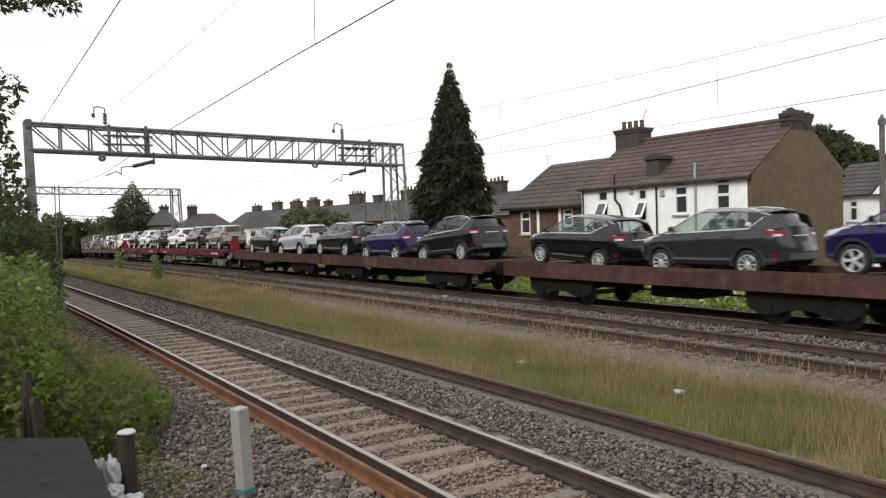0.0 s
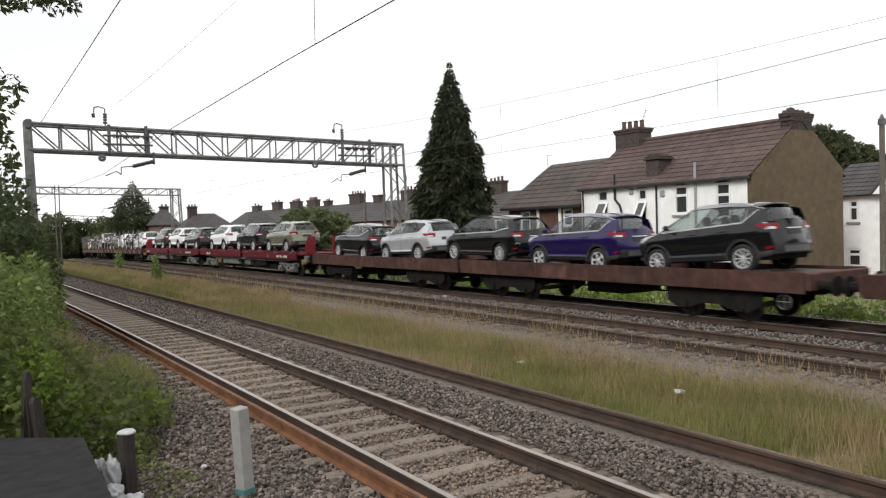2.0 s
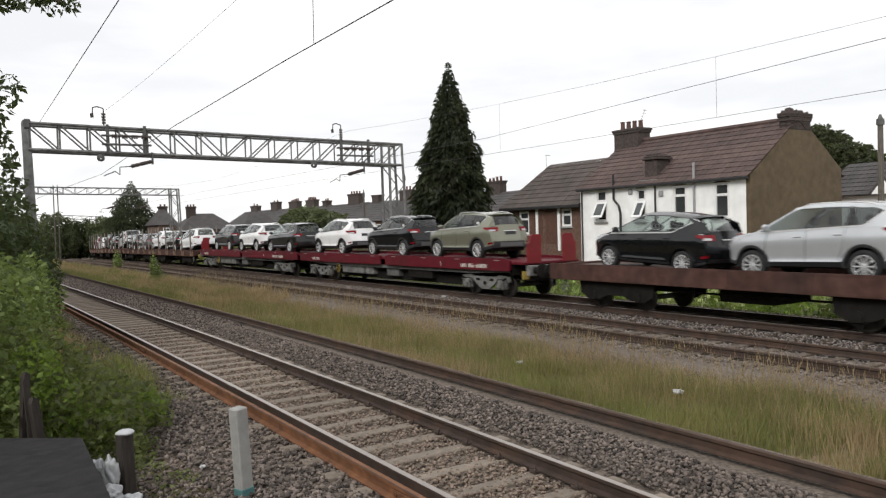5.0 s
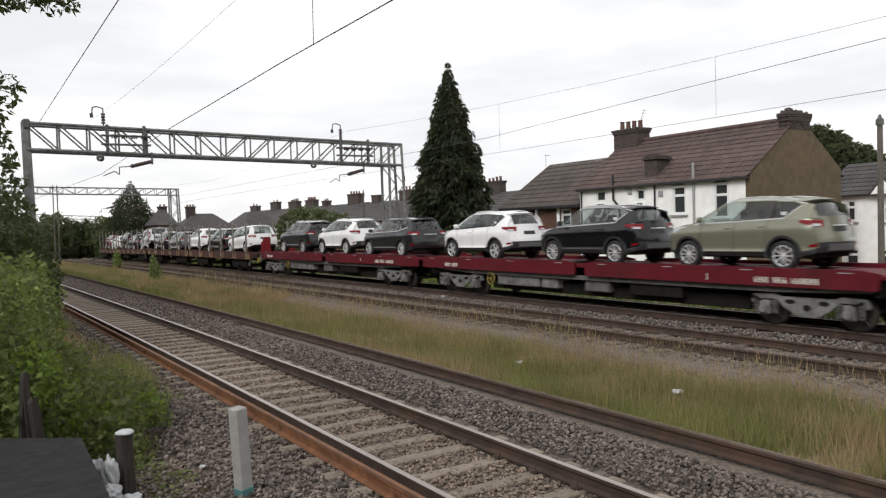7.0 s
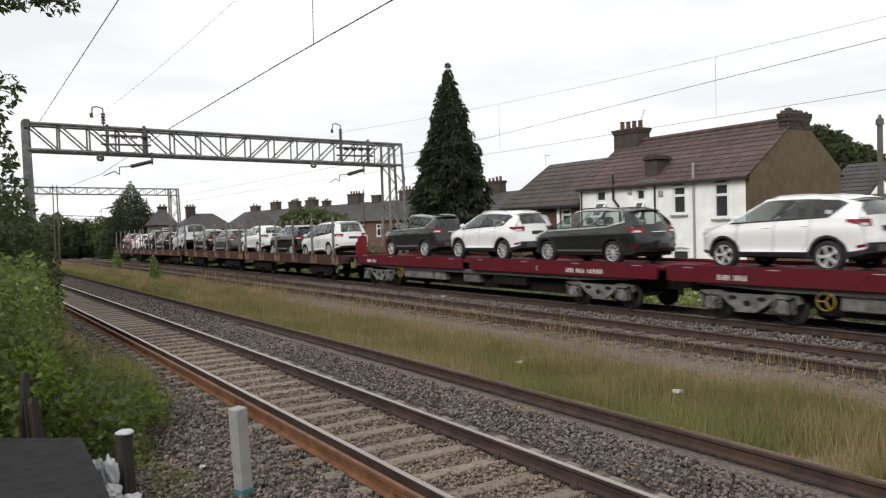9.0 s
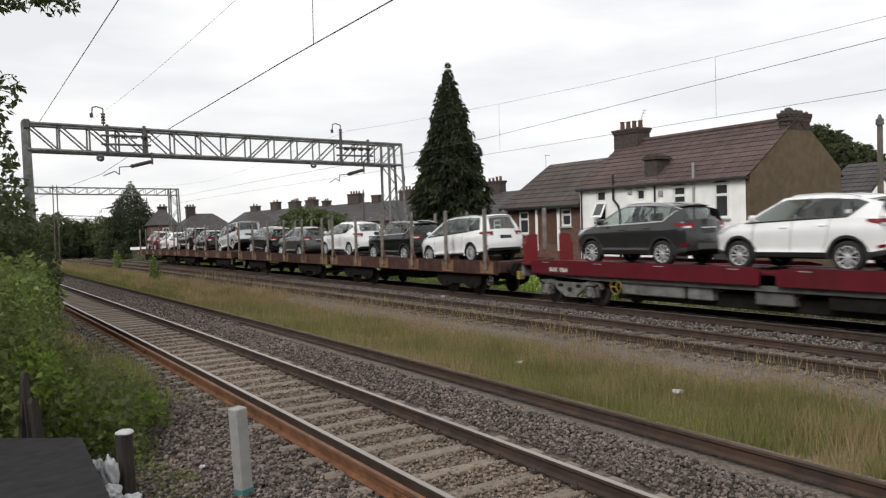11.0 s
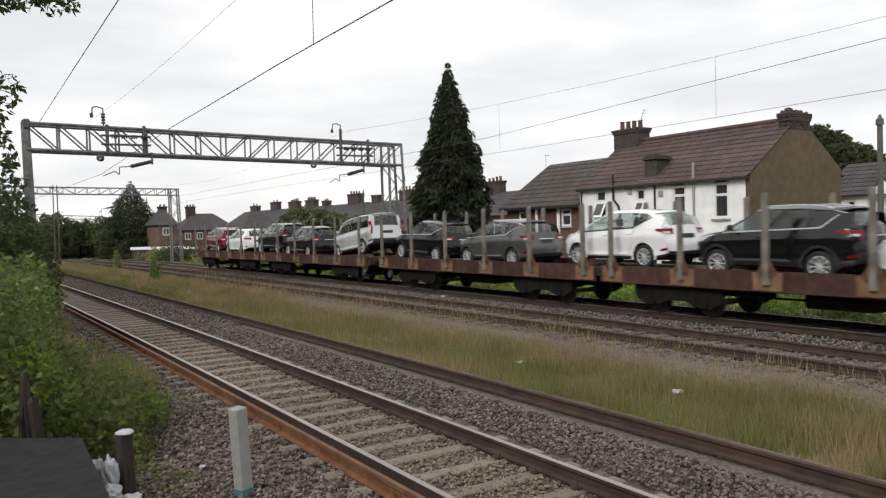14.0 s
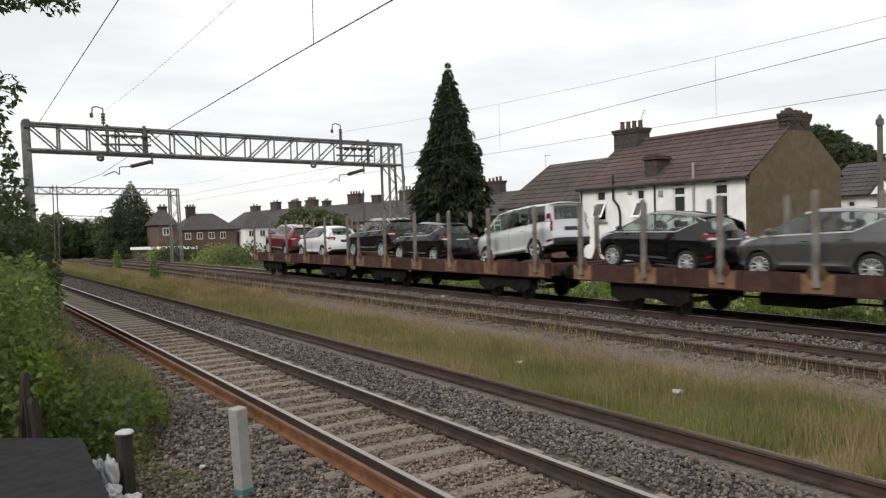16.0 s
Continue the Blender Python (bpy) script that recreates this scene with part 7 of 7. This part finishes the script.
def roofing_board():
    top = empty("shed_roof", "dark grey ribbed roofing sheet of a low shed", "shed roof")
    a, b, c, d = Vector((-1.6, 11.2, 0.3)), Vector((1.03, 9.23, 0.3)), Vector((0.97, 6.4, 0.3)), Vector((-1.6, 7.8, 0.3))
    n = 15
    for k in range(n):
        t0, t1 = k / n, (k + 0.97) / n
        p = [a.lerp(d, t0), b.lerp(c, t0), b.lerp(c, t1), a.lerp(d, t1)]
        bm = bmesh.new()
        hi = [bm.verts.new(v + Vector((0, 0, 0.05 if i < 2 else 0.0))) for i, v in enumerate(p)]
        lo = [bm.verts.new(v + Vector((0, 0, -0.03))) for v in p]
        bm.faces.new(hi)
        bm.faces.new(lo[::-1])
        for i in range(4):
            bm.faces.new((hi[i], lo[i], lo[(i + 1) % 4], hi[(i + 1) % 4]))
        bmesh.ops.recalc_face_normals(bm, faces=bm.faces[:])
        part("sheet_rib", bm, "board", top)
    bm = bmesh.new()
    q = [a.lerp(Vector((0, 8.6, 0)), 0.06), b.lerp(Vector((0, 8.6, 0)), 0.06), c.lerp(Vector((0, 8.6, 0)), 0.06), d.lerp(Vector((0, 8.6, 0)), 0.06)]
    prism(bm, [(v.x, v.y) for v in q], -0.6, 0.26, axis=2)
    part("shed_wall", bm, "wood_grey", top)
    for x, y in ((0.62, 8.05), (0.75, 7.35), (0.5, 8.75)):
        bm = bmesh.new()
        box(bm, x - 0.016, x + 0.016, y - 0.01, y + 0.01, 0.30, 0.322, 0.004)
        part("fixing", bm, "galv", top)


def plastic_bag(x, y, z, sx, sy, sz, seed, material="bag"):
    bm = bmesh.new()
    bmesh.ops.create_icosphere(bm, subdivisions=4, radius=1.0)
    for v in bm.verts:
        k = 1 + 0.45 * noise.noise(v.co * 1.9 + Vector((seed, 0, 0))) + 0.22 * abs(noise.noise(v.co * 5 + Vector((0, seed, 0))))
        v.co = Vector((v.co.x * sx * k, v.co.y * sy * k, v.co.z * sz * k))
    for f in bm.faces:
        f.smooth = True
    ob = part("plastic_bag", bm, material, m=pose(x, y, z, 0, 0, seed * 40))
    tagged(ob, "crumpled pale plastic bag dumped beside the shed roof", "plastic bag", "litter")


def litter(x, y, z, s, seed):
    bm = bmesh.new()
    bmesh.ops.create_icosphere(bm, subdivisions=2, radius=s)
    for v in bm.verts:
        v.co *= 1 + 0.5 * noise.noise(v.co / s * 1.5 + Vector((seed, 0, 0)))
        v.co.z *= 0.5
    ob = part("litter_scrap", bm, "bag", m=pose(x, y, z))
    tagged(ob, "scrap of white litter on the ground", "litter", "litter")


marker_post()
dark_stump()
fence_post(0.50, 10.0, 0.0, 1.02, 0.045, 30, 4)
fence_post(0.60, 9.95, 0.0, 0.98, 0.035, 10, -3)
fence_post(0.69, 9.9, 0.0, 0.76, 0.06, 40, -8)
fence_post(0.36, 12.0, 0.0, 1.5, 0.05, 40, -10)
roofing_board()
plastic_bag(1.24, 8.8, 0.0, 0.08, 0.08, 0.18, 1)
plastic_bag(1.12, 8.95, 0.02, 0.08, 0.08, 0.13, 5)
plastic_bag(1.32, 8.15, -0.16, 0.14, 0.12, 0.12, 2)
plastic_bag(1.20, 8.45, -0.12, 0.12, 0.10, 0.11, 3)
for i, (x, y, z, s) in enumerate(((9.6, 12.6, -0.30, 0.07), (9.75, 12.7, -0.32, 0.05), (9.75, 8.6, -0.25, 0.09), (9.9, 8.75, -0.30, 0.06), (15.2, 24.5, -0.10, 0.08), (2.3, 9.2, -0.2, 0.035))):
    litter(x, y, z, s, i)

# unseen trees added behind the camera and along the near side darken car reflections
for i in range(5):
    cy = -16 + i * 7.5
    tree("unseen leafy tree added behind the viewer to darken reflections", -13.5 - (i % 3), cy, -0.6, 9, [((-13.5, cy, 3.6), (2.0, 4.0, 4.2)), ((-14, cy + 2.5, 6.4), (2.2, 3.8, 3.2)), ((-12.8, cy - 2, 1.6), (1.6, 3.4, 2.2))], "leaf_dark", 0.6, 90, 300 + i)
for i in range(13):
    cy = 22 + i * 7.5
    tree("unseen tall leafy tree added along the near side to darken reflections", -7.5 - (i % 2), cy, -0.6, 12, [((-7.5, cy, 4.4), (2.4, 4.4, 5.0)), ((-8, cy + 2.5, 8.4), (2.6, 4.0, 3.6)), ((-6.6, cy - 2, 2.0), (1.8, 3.6, 2.6))], "leaf_dark", 0.6, 90, 320 + i)

# more unseen trees, added on the far side for the car tails to reflect
for i in range(6):
    cy = -44 + i * 8
    tree("unseen leafy tree added on the far side to darken reflections", 30 + (i % 2), cy, -1.0, 9, [((30, cy, 3.6), (2.2, 4.4, 4.4)), ((30.5, cy + 2.5, 6.2), (2.2, 4.0, 3.0)), ((29, cy - 2, 1.6), (1.8, 3.6, 2.2))], "leaf_dark", 0.6, 90, 340 + i)

# spare rusty rail laid beside the running rail
spare = new("spare_rail", sweep("spare_rail", RAIL_OUT, RAIL_1 - 0.205, ["rail_rust", "rail_side"], lambda k: 1 if k in (11, 13) else 0, [y for y in STEPS if y < 46]))
spare.location.z = -0.012
for jy in (6.5, 18.5, 30.5):
    bm = bmesh.new()
    box(bm, -0.035, -0.012, -0.3, 0.3, -0.12, -0.05, 0.006)
    for k in range(4):
        bar(bm, (-0.034, -0.22 + 0.147 * k, -0.085), (-0.05, -0.22 + 0.147 * k, -0.085), 0.018, 6)
    part("fishplate", bm, "rail_rust", spare, m=on_track(RAIL_1 - 0.205, jy, 0.0))
tagged(spare, "rust orange spare rail laid beside the running rail", "rail")


def motions():
    for thing, s, z, x, turn in MOVING:
        walk(thing, place_rows(s, z, x, turn))
    # wagon wheels roll with the train
    for ob, y, r in TURNING:
        rows = []
        for k in range(241):
            t = k / 15
            rows.append((t, pose(0, y, r, math.degrees(SPEED * t / r), 0, 0)))
        walk(ob, rows)


build_track("near_track", (RAIL_1 + RAIL_2) / 2, "near railway track on concrete sleepers, rusty on its outer side", -2.0, 150, 48, ((RAIL_1, "rail_side", "rail_top"), (RAIL_2,)))
build_track("overgrown_track", RAIL_3 + 0.7525, "disused rusty track sunk in grass", -2.0, -1.0, 4, ((RAIL_3, "rail_side", "rail_top_rust"),), "wood_sleeper", 0.72)
build_track("middle_track", (RAIL_4 + RAIL_5) / 2, "rusty railway track beside the grass", 0.0, 150, 24, ((RAIL_4, "rail_side", "rail_top_rust"), (RAIL_5, "rail_side", "rail_top_rust")), "wood_sleeper", 0.7)
build_track("train_track", TRAIN_X, "railway track under the goods train", 0.0, 190, 30, ((TRAIN_X - 0.7525,), (TRAIN_X + 0.7525,)), "wood_sleeper", 0.7)
ballast_stones()
motions()
